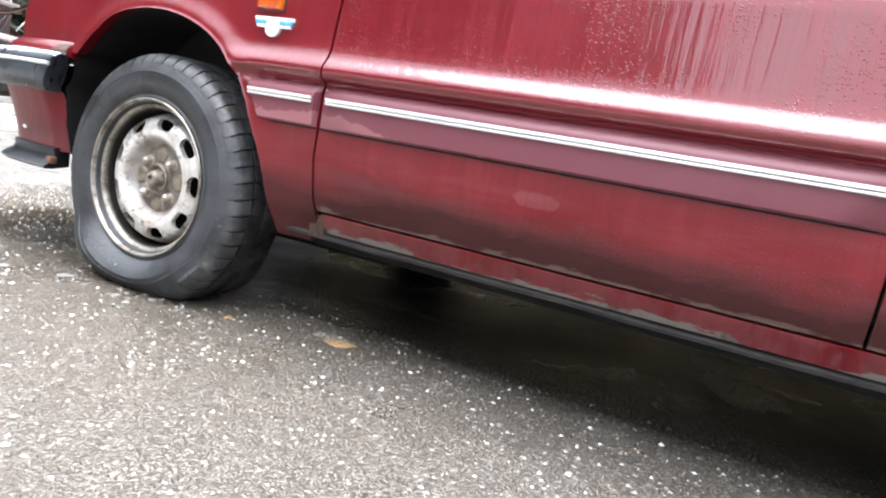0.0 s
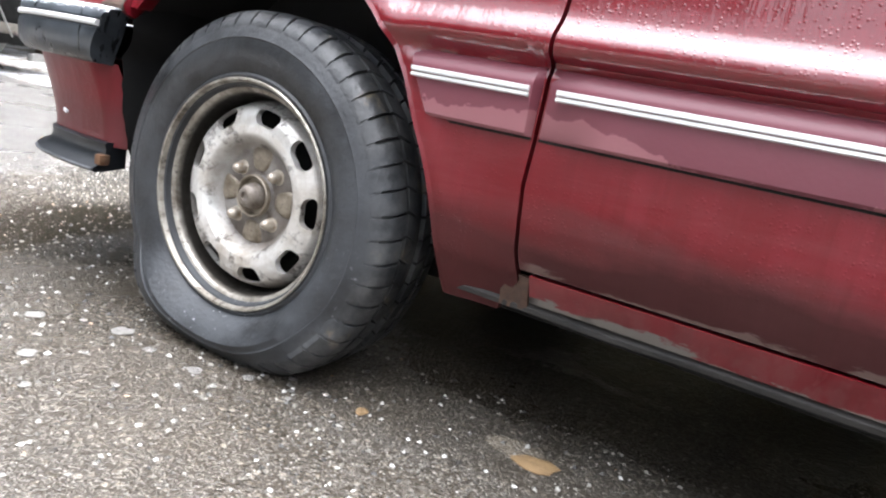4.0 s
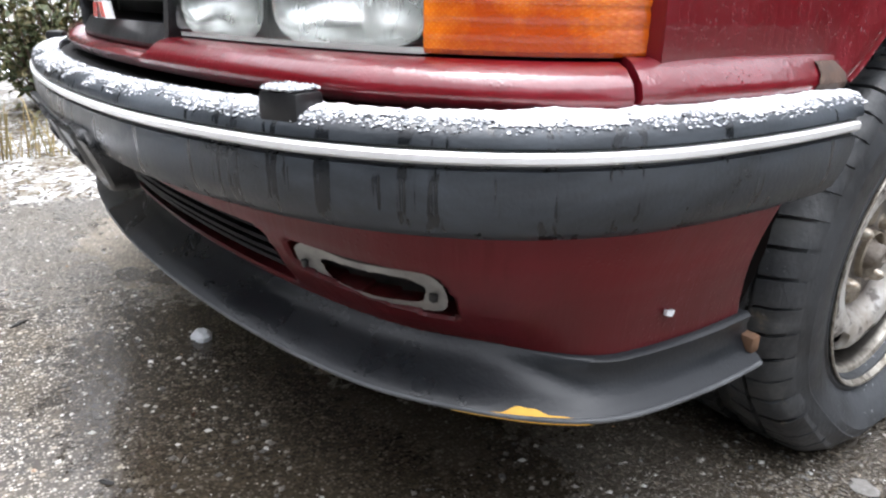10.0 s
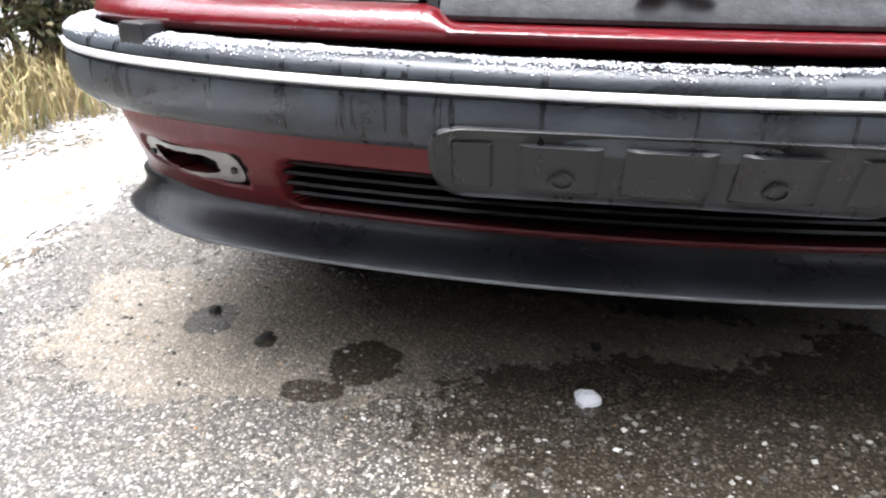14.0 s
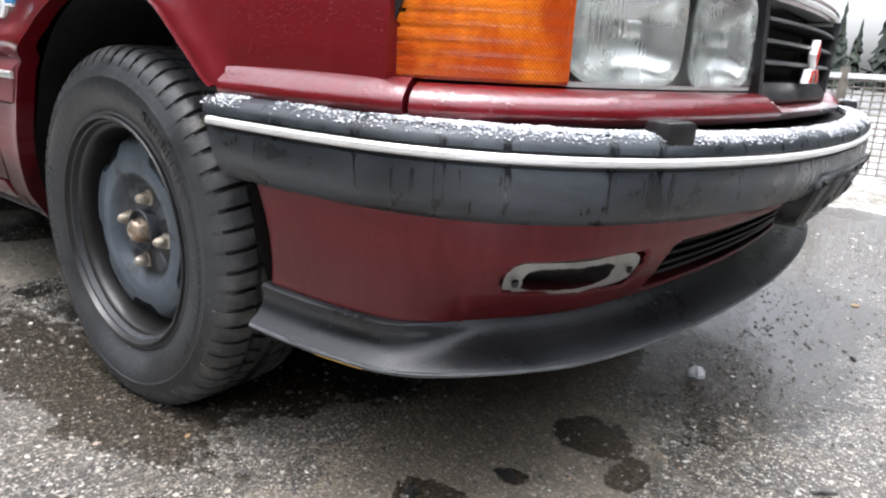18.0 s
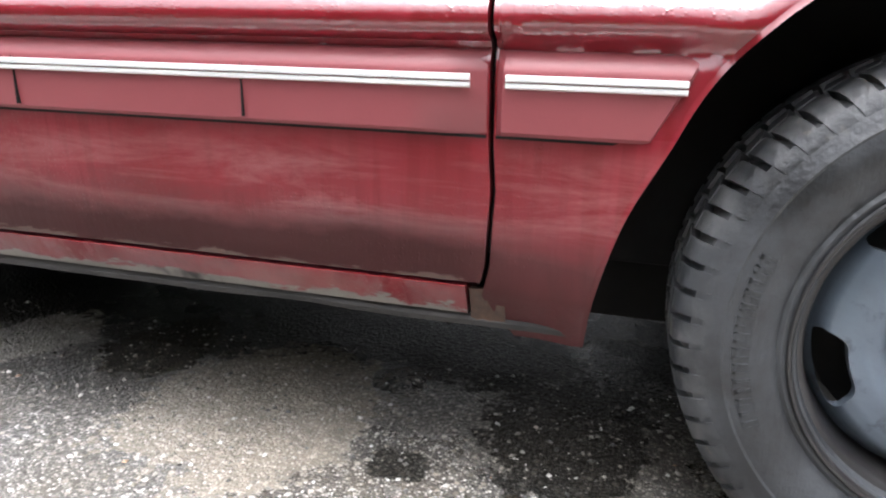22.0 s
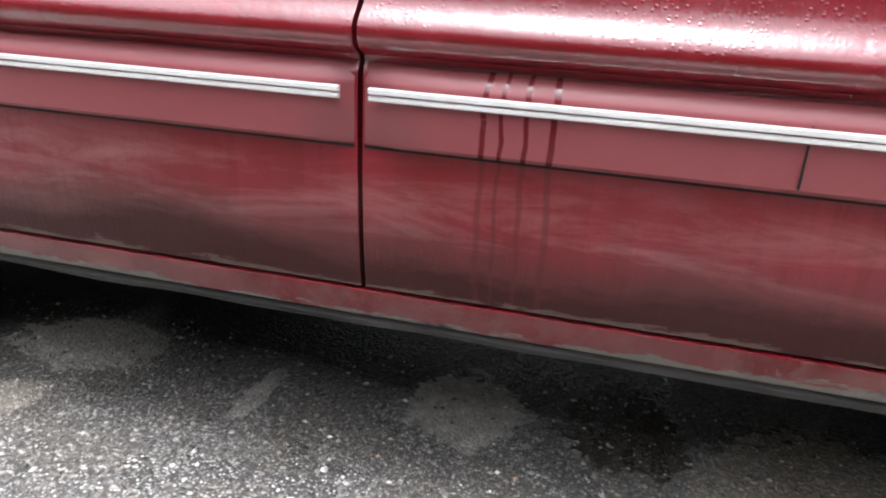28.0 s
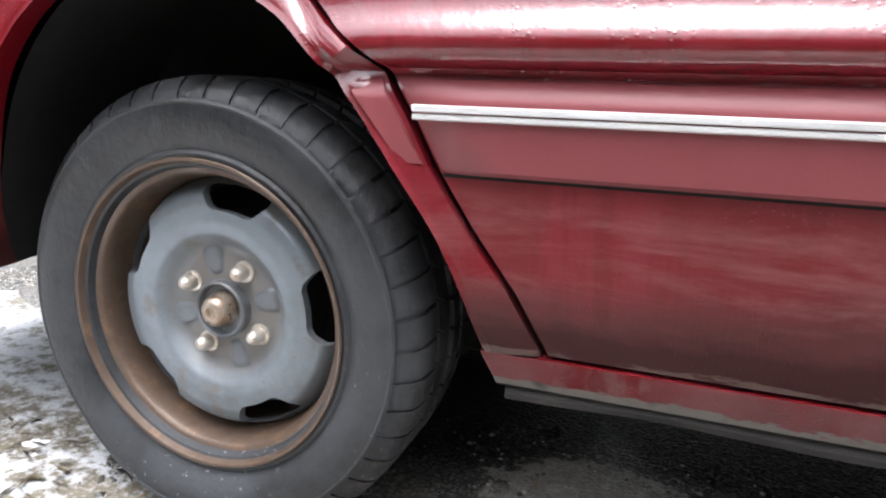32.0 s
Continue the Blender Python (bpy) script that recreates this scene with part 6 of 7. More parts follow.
M_CHIP = simple("pale_mortar", (0.30, 0.29, 0.27), (0.14, 0.13, 0.12), 110.0, 0.6, 0.0, 0.8)
M_LEAF = simple("dead_leaf", (0.30, 0.20, 0.10), (0.20, 0.13, 0.07), 40.0, 0.5)
M_CLOD = simple("black_clod", (0.010, 0.010, 0.010), (0.022, 0.020, 0.018), 40.0, 0.6)
for i, (x, y, r) in enumerate([(-0.279, -0.978, 0.016), (-0.147, -0.905, 0.020), (0.042, -0.908, 0.013), (-0.059, -0.915, 0.011), (0.111, -0.856, 0.011), (0.157, -0.803, 0.008), (-0.144, -1.067, 0.014), (-0.22, -0.93, 0.007), (-0.10, -1.0, 0.006), (0.07, -0.96, 0.007), (0.20, -0.86, 0.006), (-0.34, -1.05, 0.008), (-0.42, -0.95, 0.007), (-0.05, -1.12, 0.009), (0.02, -1.03, 0.006)]):
    tagged(chip("mortar_chip", x, y, r, M_CHIP, "flattened whitish chip on the asphalt", "chip", i, 0.003), group="pale chips by the flat tyre")
chip("snow_lump", -0.743, 0.036, 0.019, M_SNOW, "small white lump of snow", "snow lump", 50, 0.016)
chip("snow_lump", 2.957, 0.754, 0.016, M_SNOW, "small white scrap on the verge", "snow lump", 51, 0.006, 1.6, 0.6)
chip("leaf", 0.562, -0.724, 0.024, M_LEAF, "wet brown dead leaf", "leaf", 52, 0.005, 1.5, 0.4)
chip("leaf", 0.30, -0.80, 0.010, M_LEAF, "wet brown dead leaf", "leaf", 53, 0.004, 1.4, 1.9)
chip("leaf", -0.93, -0.72, 0.010, M_LEAF, "small orange dead leaf", "leaf", 54, 0.004, 1.3, 1.0)
chip("leaf", 2.16, 0.80, 0.011, M_LEAF, "curled pale brown leaf", "leaf", 55, 0.008, 2.2, 0.3)
chip("clod", -0.566, 0.712, 0.011, M_CLOD, "small black clod on the asphalt", "clod", 56, 0.010)
chip("clod", -0.585, 0.010, 0.010, M_CLOD, "small black clod on the asphalt", "clod", 57, 0.008, 1.4)
chip("clod", -0.640, 0.584, 0.013, M_CLOD, "crumbled black clod on the asphalt", "clod", 58, 0.004, 1.5)
chip("twig", -1.02, 0.30, 0.005, M_CLOD, "short black twig on the asphalt", "twig", 59, 0.004, 4.0, 0.6)
chip("twig", -0.98, -0.30, 0.004, M_CLOD, "short black twig on the asphalt", "twig", 60, 0.004, 4.0, 2.2)

# snow lying on the bumper's ledge, thick at the corners and thin in the middle
def bumper_snow():
    nu, nd = 1300, 22
    V, F, keep = [], [], []
    WHICH[0] = "bumper"
    us, ue = u_of_x(-0.325, True), u_of_x(-0.325, False)
    for i in range(nu):
        u = us + (ue - us) * i / (nu - 1)
        p, n = nose_at(u)
        amount = lerp_list([(0.0, -0.34), (0.25, -0.28), (0.40, -0.10), (0.55, 0.12), (0.70, 0.34), (0.87, 0.42)], abs(p.y))
        if p.y > 0.5:
            amount = min(amount, 0.20) - 0.75 * min(1.0, max(0.0, (p.x + 0.75) / 0.25))
        for j in range(nd):
            k = j / (nd - 1)
            d0 = BACK(u) + 0.003
            d = d0 + (-0.006 - d0) * k
            q = nose_pt(u, d, 0.0)
            h = amount + 0.45 * noise.noise((q.x * 22, q.y * 22, 0.5)) + 0.30 * noise.noise((q.x * 160, q.y * 160, 2.5)) - 0.16 - 1.1 * max(0.0, k - 0.62)
            top = lerp_list([(-0.12, 0.5335), (-0.030, 0.537), (-0.014, 0.535), (-0.005, 0.530)], d) + ZB(u)
            q.z = top + max(0.0008, min(0.005, 0.005 * h + 0.0015))
            V.append(q)
            keep.append(h)
    for i in range(nu - 1):
        for j in range(nd - 1):
            a = (i * nd + j, i * nd + j + 1, (i + 1) * nd + j + 1, (i + 1) * nd + j)
            if sum(keep[t] for t in a) > 0:
                F.append(a)
    WHICH[0] = "body"
    return V, F


me = mesh_of("bumper_snow", *bumper_snow(), M_SNOW)
bm = bmesh.new()
bm.from_mesh(me)
bmesh.ops.delete(bm, geom=[w for w in bm.verts if not w.link_faces], context="VERTS")
bm.to_mesh(me)
bm.free()
tagged(part("bumper_snow", me), "patchy wet snow on the bumper ledge", "snow", kind="stuff")


def snow_grains(n, seed):
    """Loose sleet grains on the ledge, thick at the corners and thin in the middle."""
    rng = np.random.default_rng(seed)
    WHICH[0] = "bumper"
    us, ue = u_of_x(-0.325, True), u_of_x(-0.325, False)
    base = [Vector(q) for q in ((1, 0, 0), (0, 1, 0), (-1, 0, 0), (0, -1, 0), (0, 0, 1), (0, 0, -0.7))]
    tri = [(0, 1, 4), (1, 2, 4), (2, 3, 4), (3, 0, 4), (1, 0, 5), (2, 1, 5), (3, 2, 5), (0, 3, 5)]
    V, F = [], []
    for ru, rk, rr, ra, rs in rng.random((n, 5)):
        u = us + (ue - us) * ru
        p, nn = nose_at(u)
        amount = lerp_list([(0.0, 0.30), (0.25, 0.34), (0.45, 0.52), (0.60, 0.85), (0.87, 0.98)], abs(p.y))
        if p.y > 0.5:
            amount *= 0.75 - 0.7 * min(1.0, max(0.0, (p.x + 0.75) / 0.25))
        d0 = BACK(u) + 0.003
        d = d0 + (-0.002 - d0) * rk
        q = nose_pt(u, d, 0.0)
        if rs > amount * (1.0 - 0.75 * rk ** 3) + 0.5 * noise.noise((q.x * 26, q.y * 26, 0.5)):
            continue
        r = 0.0009 + 0.0017 * rr ** 2
        q.z = lerp_list([(-0.12, 0.5335), (-0.030, 0.537), (-0.014, 0.535), (-0.005, 0.530), (0.0, 0.523)], d) + ZB(u) + r * 0.25
        b = len(V)
        c, s = math.cos(ra * 6.28), math.sin(ra * 6.28)
        V += [q + Vector((w.x * c - w.y * s, w.x * s + w.y * c, w.z * 0.6)) * r for w in base]
        F += [tuple(i + b for i in t) for t in tri]
    u = u_of_y(-0.622)
    p, nn = nose_at(u)
    for rx, ry, rr in rng.random((420, 3)):
        q = p - nn * 0.012 + Vector((-nn.y, nn.x, 0)) * (0.038 * (rx - 0.5)) + nn * (0.010 - 0.034 * ry)
        q.z = 0.5515 + ZB(u) + 0.002 * rr
        b = len(V)
        V += [q + w * (0.0012 + 0.0016 * rr) for w in base]
        F += [tuple(i + b for i in t) for t in tri]
    WHICH[0] = "body"
    return V, F


M_SLEET = Mat("sleet", rough=0.35)
M_SLEET.colour(M_SLEET.ramp(M_SLEET.n.new("ShaderNodeNewGeometry").outputs["Random Per Island"], (0.0, (0.12, 0.13, 0.14)), (0.5, (0.34, 0.36, 0.39)), (1.0, (0.80, 0.81, 0.83))))
M_SLEET = M_SLEET.m
tagged(part("sleet", mesh_of("sleet", *snow_grains(42000, 21), M_SLEET, False)), "grey-white sleet grains on the bumper ledge", "sleet", kind="stuff")


# ---- plants ----
def make_leafy(name, a, b, c):
    k = Mat(name, rough=0.6)
    geo = k.n.new("ShaderNodeNewGeometry")
    k.colour(k.ramp(geo.outputs["Random Per Island"], (0.0, a), (0.6, b), (1.0, c)))
    return k.m


M_BARK = simple("bark", (0.060, 0.042, 0.030), (0.13, 0.085, 0.055), 16.0, 0.85, 0.0, 0.8, 0.02)
M_NEEDLE = make_leafy("needles", (0.004, 0.009, 0.005), (0.012, 0.022, 0.012), (0.03, 0.042, 0.025))
M_NEEDLE_SNOW = make_leafy("snowy_needles", (0.35, 0.38, 0.38), (0.6, 0.62, 0.63), (0.8, 0.8, 0.82))
M_LEAFGREEN = make_leafy("bush_leaves", (0.035, 0.055, 0.018), (0.075, 0.085, 0.030), (0.17, 0.14, 0.06))
M_STRAW = make_leafy("dead_grass", (0.16, 0.12, 0.05), (0.34, 0.26, 0.12), (0.12, 0.14, 0.04))


def tube(a, b, ra, rb, n=6):
    """A tapered limb between two points."""
    a, b = Vector(a), Vector(b)
    q = (b - a).to_track_quat("Z", "Y")
    V = [a + q @ Vector((ra * math.cos(2 * math.pi * i / n), ra * math.sin(2 * math.pi * i / n), 0)) for i in range(n)]
    V += [b + q @ Vector((rb * math.cos(2 * math.pi * i / n), rb * math.sin(2 * math.pi * i / n), 0)) for i in range(n)]
    return V, [(i, (i + 1) % n, n + (i + 1) % n, n + i) for i in range(n)] + [tuple(range(n, 2 * n))]


def spray(c, way, size, rnd):
    """A small fan of needles: two crossed ragged blades."""
    V, F = [], []
    side = way.cross(Vector((0, 0, 1)))
    side = side.normalized() if side.length > 1e-3 else Vector((1, 0, 0))
    for k in range(2):
        w = side if k == 0 else (side * 0.4 + Vector((0, 0, 0.8)))
        b = len(V)
        V += [c, c + way * size * 0.5 + w * size * (0.25 + 0.2 * rnd.random()), c + way * size * (0.9 + 0.4 * rnd.random()), c + way * size * 0.5 - w * size * (0.25 + 0.2 * rnd.random())]
        F.append((b, b + 1, b + 2, b + 3))
    return V, F


def conifer(height, seed, snow):
    rnd = random.Random(seed)
    tree = tagged(new("conifer"), "tall dark conifer dusted with snow" if snow else "tall dark green conifer", "tree")
    trunk = [tube((0, 0, height * k / 6), (0, 0, height * (k + 1) / 6), 0.16 * (1 - k / 6) + 0.02, 0.16 * (1 - (k + 1) / 6) + 0.02, 9) for k in range(6)]
    solid("trunk", joined(*trunk), M_BARK, tree)
    LV, LF, CV, CF, SV, SF = [], [], [], [], [], []

    def add(V, F, vf):
        n = len(V)
        V.extend(vf[0])
        F.extend(tuple(i + n for i in q) for q in vf[1])
    z = 0.5
    while z < height - 0.3:
        reach = 0.28 * (height - z) ** 0.85 + 0.3
        for b in range(6):
            a = rnd.uniform(0, 6.28)
            out = Vector((math.cos(a), math.sin(a), -0.18 + 0.2 * z / height))
            L = reach * rnd.uniform(0.7, 1.1)
            tip = Vector((0, 0, z)) + out * L
            add(LV, LF, tube((0, 0, z), tip, 0.025, 0.006, 4))
            for t in range(int(4 + L * 5)):
                k = rnd.uniform(0.15, 1.0)
                c = Vector((0, 0, z)) + out * (L * k)
                w = (out + Vector((rnd.uniform(-1, 1), rnd.uniform(-1, 1), rnd.uniform(-0.6, 0.2)))).normalized()
                s = rnd.uniform(0.22, 0.42)
                add(CV, CF, spray(c, w, s, rnd))
                if snow and rnd.random() < 0.25:
                    add(SV, SF, spray(c + Vector((0, 0, 0.04)), w, s * 0.7, rnd))
        z += rnd.uniform(0.20, 0.32)
    part("limb_frame", mesh_of("limb_frame", LV, LF, M_BARK), tree)
    part("crown", mesh_of("crown", CV, CF, M_NEEDLE, False), tree)
    if snow:
        part("crown_snow", mesh_of("crown_snow", SV, SF, M_NEEDLE_SNOW, False), tree, "snow on the branches")
    return tree


kinds = [conifer(4.6, 1, False), conifer(5.4, 2, True), conifer(4.0, 3, True)]
spots = [(-5.0, 9.8), (2.6, 11.5), (7.8, 10.5), (-7.0, 8.6), (-8.8, 8.5), (11.5, 6.0), (12.5, 1.0), (12.0, -3.5), (10.0, -7.5),
         (-9.0, -9.6), (-10.2, -5.0), (-11.0, -1.8), (-10.0, 1.2), (-11.0, 4.4), (-9.0, 5.8), (-8.2, 3.6), (-8.4, 0.0), (-8.6, 1.9), (-7.6, 5.0)]
for i, (x, y) in enumerate(spots):
    base = kinds[(i * 7 + 1) % 3 if y < 0 else (i * 5) % 3]
    sc = 0.85 + 0.4 * ((i * 37) % 11) / 11
    m = Matrix.Translation((x, y, verge_z(x, y) - 0.03 if y > 0 else -0.03)) @ Matrix.Rotation(i * 1.7, 4, "Z") @ Matrix.Diagonal((sc, sc, sc, 1))
    if i < 3:
        kinds[i].matrix_basis = Matrix.Translation((x, y, verge_z(x, y) - 0.03)) @ Matrix.Rotation(i * 1.7, 4, "Z")
        tagged(kinds[i], group="conifers round the yard")
    else:
        t = copy_thing(base, Matrix.Translation((x, y, verge_z(x, y) - 0.03 if y > 0 else -0.03)) @ Matrix.Rotation(i * 1.7, 4, "Z"))
        t.scale = (sc, sc, sc)


def far_woods():
    """A ring of dark conifers behind the yard: ragged tiers of drooping boughs, lower on the open side."""
    rnd = random.Random(77)
    V, F = [], []
    for _ in range(620):
        a = rnd.uniform(0, 2 * math.pi)
        off = abs((a - radians(277) + math.pi) % (2 * math.pi) - math.pi)
        gap = max(0.0, 1.0 - off / 0.30)
        d = rnd.uniform(13.0, 21.0) + 30.0 * min(1.0, gap * 3)
        h = rnd.uniform(6.5, 10.5) * (1.0 - 0.55 * min(1.0, gap * 3))
        cx, cy = 1.0 + d * math.cos(a), d * math.sin(a)
        w = h * rnd.uniform(0.16, 0.24)
        for t in range(9):
            z0, rr = h * (0.04 + 0.105 * t), w * (1.0 - t / 9.3)
            b, n = len(V), 9
            V.append(Vector((cx, cy, z0 + h * 0.17)))
            for k in range(n):
                q = 2 * math.pi * k / n + t
                jag = rr * rnd.uniform(0.55, 1.15)
                V.append(Vector((cx + jag * math.cos(q), cy + jag * math.sin(q), z0 + rnd.uniform(-0.3, 0.25))))
            F += [(b, b + 1 + k, b + 1 + (k + 1) % n) for k in range(n)]
    return V, F


tagged(part("far_woods", mesh_of("far_woods", *far_woods(), M_NEEDLE, False)), "dark dense conifer forest round the yard", "forest", kind="stuff")


def bare_trunk(x, y, r, h, seed):
    rnd = random.Random(seed)
    tree = tagged(new("bare_tree"), "bare brown tree trunk with twigs", "tree")
    z0 = verge_z(x, y) - 0.03
    pts = [Vector((x + 0.05 * noise.noise((k * 0.7, seed, 0)), y + 0.05 * noise.noise((k * 0.7, 0, seed)), z0 + h * k / 10)) for k in range(11)]
    segs = [tube(a, b, r * (1.35 if k == 0 else 1.0) * (1 - 0.07 * k), r * (1 - 0.07 * (k + 1)), 14) for k, (a, b) in enumerate(zip(pts, pts[1:]))]
    solid("trunk", joined(*segs), M_BARK, tree, "", 60)
    tw = []
    for k in range(46):
        p = pts[rnd.randrange(1, 10)]
        d = Vector((rnd.uniform(-1, 1), rnd.uniform(-1, 1), rnd.uniform(-0.2, 1.0))).normalized()
        q = p + d * rnd.uniform(0.3, 1.1)
        tw.append(tube(p, q, 0.012, 0.005, 5))
        for _ in range(3):
            e = (d + Vector((rnd.uniform(-1, 1), rnd.uniform(-1, 1), rnd.uniform(-0.5, 1)))).normalized()
            b = p.lerp(q, rnd.uniform(0.3, 1))
            tw.append(tube(b, b + e * rnd.uniform(0.15, 0.5), 0.005, 0.0015, 4))
    solid("twig_frame", joined(*tw), M_BARK, tree)
    return tree


for x, y, r, h, sd in ((-1.27, 3.20, 0.085, 3.0, 11), (-1.02, 3.6, 0.05, 2.6, 12), (2.6, 3.9, 0.09, 3.2, 13), (1.55, 3.3, 0.06, 2.6, 14), (-4.9, 3.2, 0.06, 2.8, 15), (-5.9, 1.6, 0.07, 3.0, 16)):
    tagged(bare_trunk(x, y, r, h, sd), group="bare trees beyond the verge")


def bush(x, y, w, h, seed):
    rnd = random.Random(seed)
    b = tagged(new("bush"), "scrubby green and brown bush with snow specks", "bush")
    z0 = verge_z(x, y) - 0.02
    tw, V, F = [], [], []
    for k in range(70):
        p = Vector((x + rnd.uniform(-0.25, 0.25) * w, y + rnd.uniform(-0.25, 0.25) * w, z0))
        q = p + Vector((rnd.uniform(-0.6, 0.6) * w, rnd.uniform(-0.6, 0.6) * w, rnd.uniform(0.4, 1.0) * h))
        tw.append(tube(p, q, 0.007, 0.002, 4))
        for _ in range(34):
            c = p.lerp(q, rnd.uniform(0.25, 1.0)) + Vector((rnd.gauss(0, 0.06), rnd.gauss(0, 0.06), rnd.gauss(0, 0.05)))
            d = Vector((rnd.uniform(-1, 1), rnd.uniform(-1, 1), rnd.uniform(-0.7, 0.7))).normalized()
            vf = spray(c, d, rnd.uniform(0.025, 0.06), rnd)
            n = len(V)
            V.extend(vf[0])
            F.extend(tuple(i + n for i in t) for t in vf[1])
    solid("stem_frame", joined(*tw), M_BARK, b)
    part("foliage", mesh_of("foliage", V, F, M_LEAFGREEN, False), b)
    return b


for i, (x, y, w, h) in enumerate(((0.9, 2.75, 0.8, 1.0), (1.7, 2.6, 0.8, 1.2), (0.1, 2.9, 0.7, 0.9), (2.5, 2.4, 0.8, 1.1), (-0.5, 2.9, 0.6, 0.7), (3.4, 2.5, 0.9, 1.2), (1.3, 3.6, 1.0, 1.4), (0.3, 3.8, 0.9, 1.3))):
    tagged(bush(x, y, w, h, 30 + i), group="bushes along the verge")


def grass(n, seed):
    rnd = random.Random(seed)
    V, F = [], []
    for _ in range(n):
        cx = rnd.uniform(-1.6, 3.6)
        cy = rnd.uniform(1.85, 2.7)
        if noise.noise((cx * 2.1, cy * 2.1, 9.0)) < -0.05:
            continue
        z0 = verge_z(cx, cy) - 0.01
        a, L = rnd.uniform(0, 6.28), rnd.uniform(0.08, 0.34)
        lean = Vector((math.cos(a), math.sin(a), 0)) * L * rnd.uniform(0.2, 0.9)
        side = Vector((-math.sin(a), math.cos(a), 0)) * 0.003
        p = Vector((cx, cy, z0))
        mid = p + lean * 0.4 + Vector((0, 0, L * 0.6))
        b = len(V)
        V += [p - side, p + side, mid + side * 0.8, mid - side * 0.8, p + lean + Vector((0, 0, L * 0.75))]
        F += [(b, b + 1, b + 2, b + 3), (b + 3, b + 2, b + 4)]
    return V, F


tagged(part("grass", mesh_of("grass", *grass(9000, 4), M_STRAW, False)), "dead yellow grass tufts on the verge", "grass", kind="stuff")

# ---- low wire fence across the yard ----
M_POST = simple("weathered_post", (0.20, 0.18, 0.15), (0.11, 0.10, 0.085), 12.0, 0.8)
M_WIRE = simple("dull_wire", (0.17, 0.16, 0.14), (0.25, 0.23, 0.20), 20.0, 0.5, 0.5)
fence = tagged(new("fence"), "low weathered wire fence with a snowy top rail", "fence")
FA, FB = Vector((2.6, -3.15, 0)), Vector((-5.4, -4.10, 0))
fd_ = (FB - FA).normalized()
FL = (FB - FA).length
H = 0.62
for k in range(9):
    p = FA + fd_ * (FL * k / 8)
    solid("post", tube(p - Vector((0, 0, 0.03)), p + Vector((0, 0, H + 0.05)), 0.030, 0.027, 10), M_POST, fence)
rail = [Vector((0, 0, z)) for z in (H - 0.02, H + 0.012)]
nrm = Vector((-fd_.y, fd_.x, 0)) * 0.02
v = [FA - nrm + rail[0], FA + nrm + rail[0], FA + nrm + rail[1], FA - nrm + rail[1], FB - nrm + rail[0], FB + nrm + rail[0], FB + nrm + rail[1], FB - nrm + rail[1]]
solid("top_rail", (v, [(0, 1, 2, 3), (7, 6, 5, 4), (0, 4, 5, 1), (1, 5, 6, 2), (2, 6, 7, 3), (3, 7, 4, 0)]), M_SNOW, fence, "top rail under snow")
wires = []
for j in range(15):
    z = 0.03 + j * 0.040
    wires.append(tube(FA + Vector((0, 0, z)), FB + Vector((0, 0, z)), 0.0055, 0.0055, 4))
for k in range(int(FL / 0.055)):
    p = FA + fd_ * (0.055 * k)
    wires.append(tube(p + Vector((0, 0, 0.02)), p + Vector((0, 0, H)), 0.0045, 0.0045, 4))
solid("wire_mesh", joined(*wires), M_WIRE, fence, "close wire mesh")

# ---- black wrecked car parked ahead ----
M_BLACKPAINT = simple("dirty_black_paint", (0.010, 0.011, 0.013), (0.030, 0.032, 0.036), 6.0, 0.22, 0.0, 0.1, 0.003, 0.5)
M_WRECKRED = simple("bare_red_steel", (0.052, 0.017, 0.017), (0.018, 0.010, 0.010), 9.0, 0.6)
M_BEIGE = simple("beige_plastic", (0.42, 0.37, 0.25), (0.25, 0.21, 0.14), 20.0, 0.5)
M_PALEBAR = simple("pale_bare_metal", (0.62, 0.54, 0.55), (0.40, 0.33, 0.34), 14.0, 0.35, 0.3)
wreck = tagged(new("wrecked_car"), "black wrecked car with its front torn open", "car")


def wpart(name, vf, mat, label="", sharp=35):
    return solid(name, vf, mat, wreck, label, sharp)


def wbox(*a, b=0.02):
    return box(*a, b)


# local frame: x along its front, y towards its tail, z up
rows = []
for y, z0, w in ((0.02, 0.86, 0.74), (0.06, 0.93, 0.79), (0.5, 1.00, 0.82), (1.3, 1.06, 0.83)):
    rows.append([Vector((w * (-1 + 2 * i / 16), y + 0.10 * (abs(-1 + 2 * i / 16)) ** 3, z0 + 0.05 * (1 - (-1 + 2 * i / 16) ** 2))) for i in range(17)])
wpart("bonnet", grid(rows), M_BLACKPAINT, "black bonnet with a bright wet edge")
wpart("bonnet_edge", grid([[p + Vector((0, -0.015, dz)) for p in rows[0]] for dz in (-0.035, -0.012, 0.004)]), M_CHROME, "bright bonnet edge")
wpart("front_panel", wbox(-0.80, 0.80, 0.12, 0.22, 0.50, 0.86), M_WRECKRED, "bare reddish radiator panel")
for x, mat, label in ((-0.55, M_BEIGE, "beige ring of an empty lamp hole"), (-0.22, M_DARK, "dark hole in the panel"), (0.32, M_DARK, "dark empty lamp hole")):
    v, f = revolve([(0.085, 0.0), (0.105, -0.03), (0.078, -0.03), (0.06, 0.04), (0.0, 0.05)] if mat is M_BEIGE else [(0.13, 0.0), (0.12, -0.012), (0.06, -0.012), (0.0, -0.012)], 28)
    wpart("lamp_hole", ([Vector((p.x + x, 0.115 + p.y, p.z * (1.0 if mat is M_BEIGE else 0.8) + 0.70)) for p in v], f), mat, label)
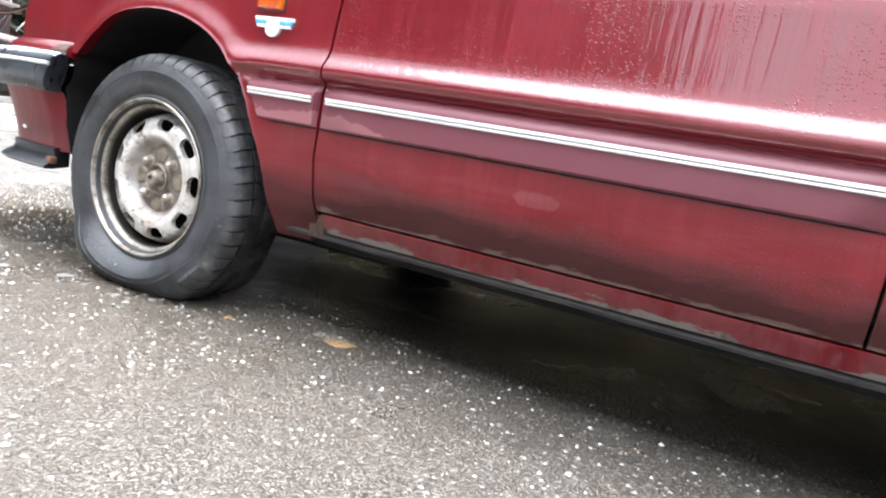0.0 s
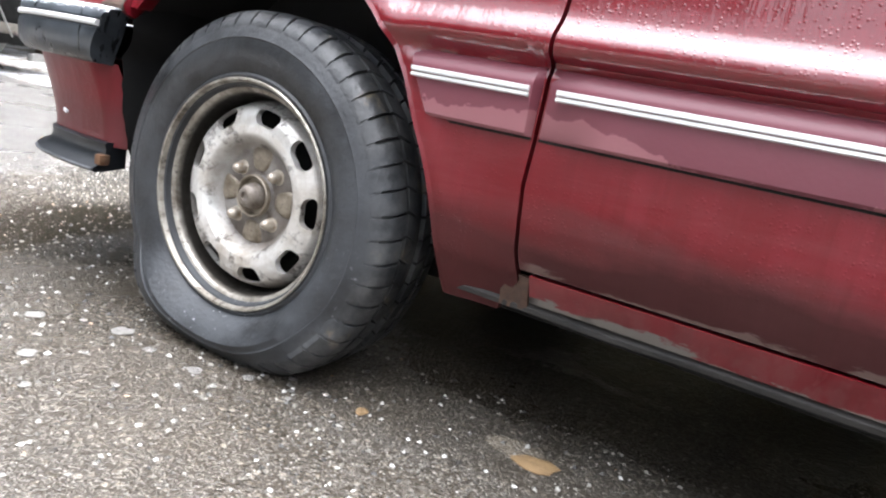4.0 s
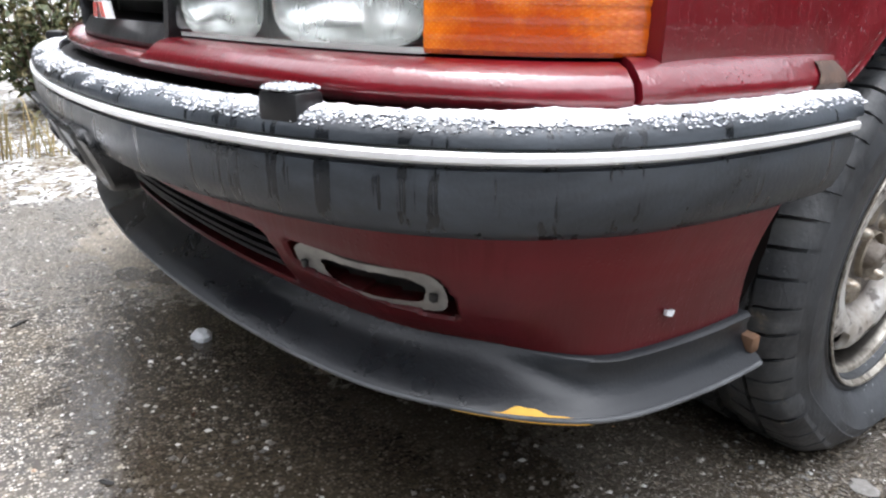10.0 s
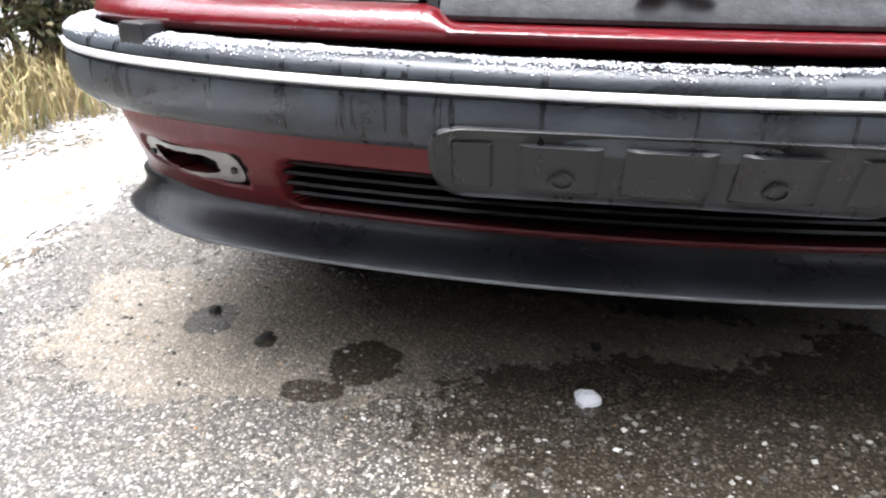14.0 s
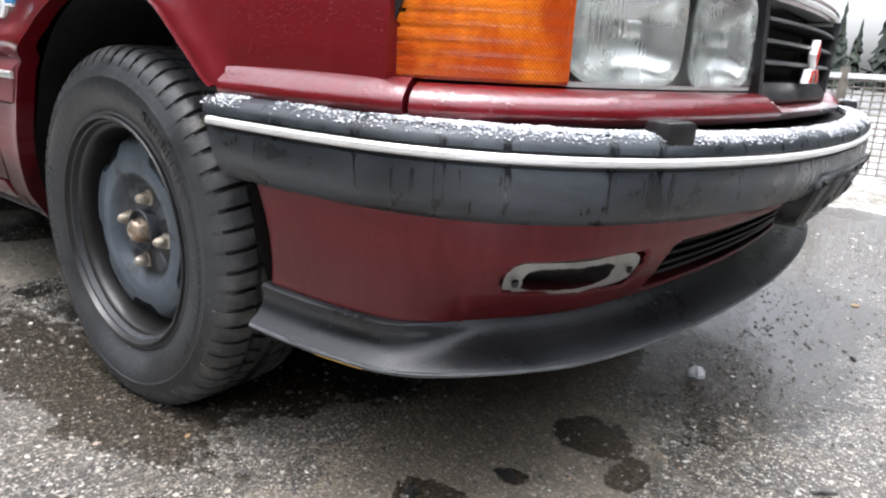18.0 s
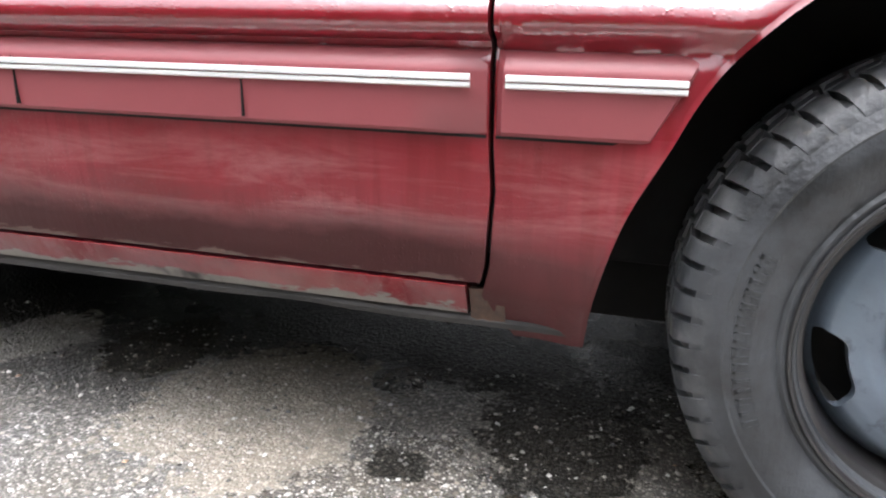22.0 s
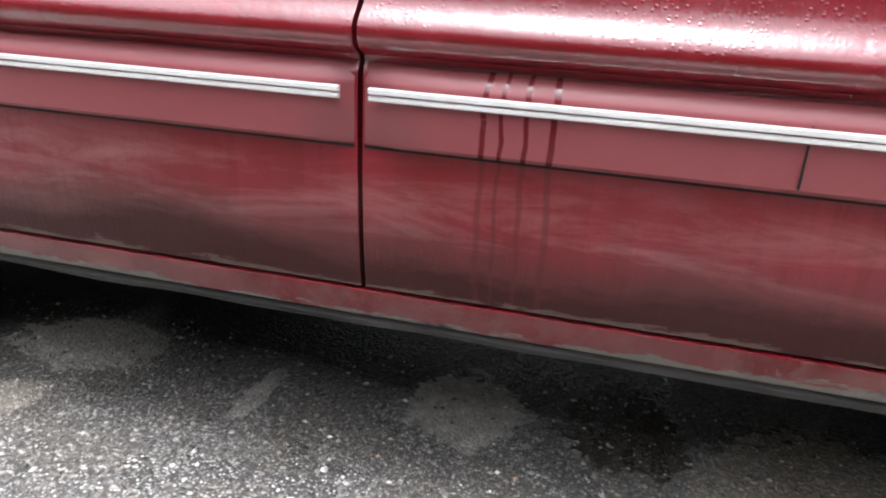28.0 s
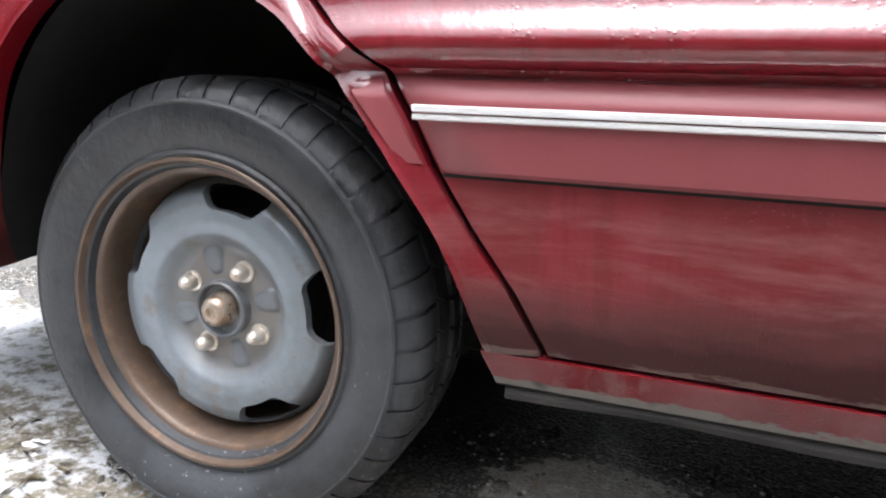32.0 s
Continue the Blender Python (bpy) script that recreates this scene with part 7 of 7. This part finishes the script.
for x0, x1, z in ((-0.05, 0.16, 0.66), (-0.08, 0.18, 0.70), (0.05, 0.30, 0.78), (0.45, 0.78, 0.80)):
    wpart("bracket", wbox(x0, x1, 0.09, 0.12, z, z + 0.014, b=0.004), M_SILVERPLATE)
wpart("bumper_bar", wbox(-0.86, 0.86, -0.06, 0.06, 0.545, 0.585, b=0.012), M_PALEBAR, "pale pinkish bumper bar")
wpart("bonnet_lining", wbox(-0.74, 0.78, 0.05, 0.10, 0.812, 0.828, b=0.005), M_PALEBAR, "pale lower edge of the bonnet")
wpart("torn_apron", wbox(-0.84, -0.38, -0.02, 0.10, 0.26, 0.52), M_WRECKRED, "torn reddish front apron")
wpart("undertray", wbox(-0.40, 0.80, 0.10, 0.30, 0.18, 0.54), M_DARK)
wpart("cross_member", wbox(-0.34, 0.62, -0.02, 0.06, 0.25, 0.315, b=0.012), M_POST, "grimy grey cross member")
wpart("lower_strip", wbox(0.22, 0.86, -0.06, -0.01, 0.10, 0.15, b=0.01), M_SILVERPLATE, "hanging grey strip")
rnd = random.Random(5)
for k in range(18):
    a = Vector((rnd.uniform(-0.75, 0.75), -0.04, rnd.uniform(0.22, 0.80)))
    b = a + Vector((rnd.uniform(-0.25, 0.25), rnd.uniform(-0.06, 0.03), rnd.uniform(-0.26, 0.05)))
    wpart("cable", tube(a, b, 0.007, 0.006, 5), (M_BLACK, M_WRECKRED, M_SILVERPLATE, M_BLACK)[k % 4])
wpart("body", joined(wbox(-0.84, 0.84, 0.22, 3.9, 0.24, 0.92, b=0.08), wbox(-0.66, 0.66, 1.35, 3.3, 0.90, 1.40, b=0.16)), M_BLACKPAINT, "black body and cabin")
for x in (-0.78, 0.78):
    for y in (0.75, 3.2):
        v, f = revolve([(0.0, 0.09), (0.17, 0.09), (0.19, 0.10), (0.29, 0.08), (0.30, 0.0), (0.29, -0.08), (0.0, -0.09)], 40)
        wpart("wheel", ([Vector((x + p.y * (1 if x > 0 else -1), y + p.x, 0.30 + p.z)) for p in v], f), M_TYRE)
ang = math.atan2(1.97, -1.35)
wreck.matrix_basis = Matrix.Translation((-5.35, 1.60, 0.0)) @ Matrix.Rotation(ang, 4, "Z") @ Matrix.Diagonal((1.12, 1.1, 1.36, 1))
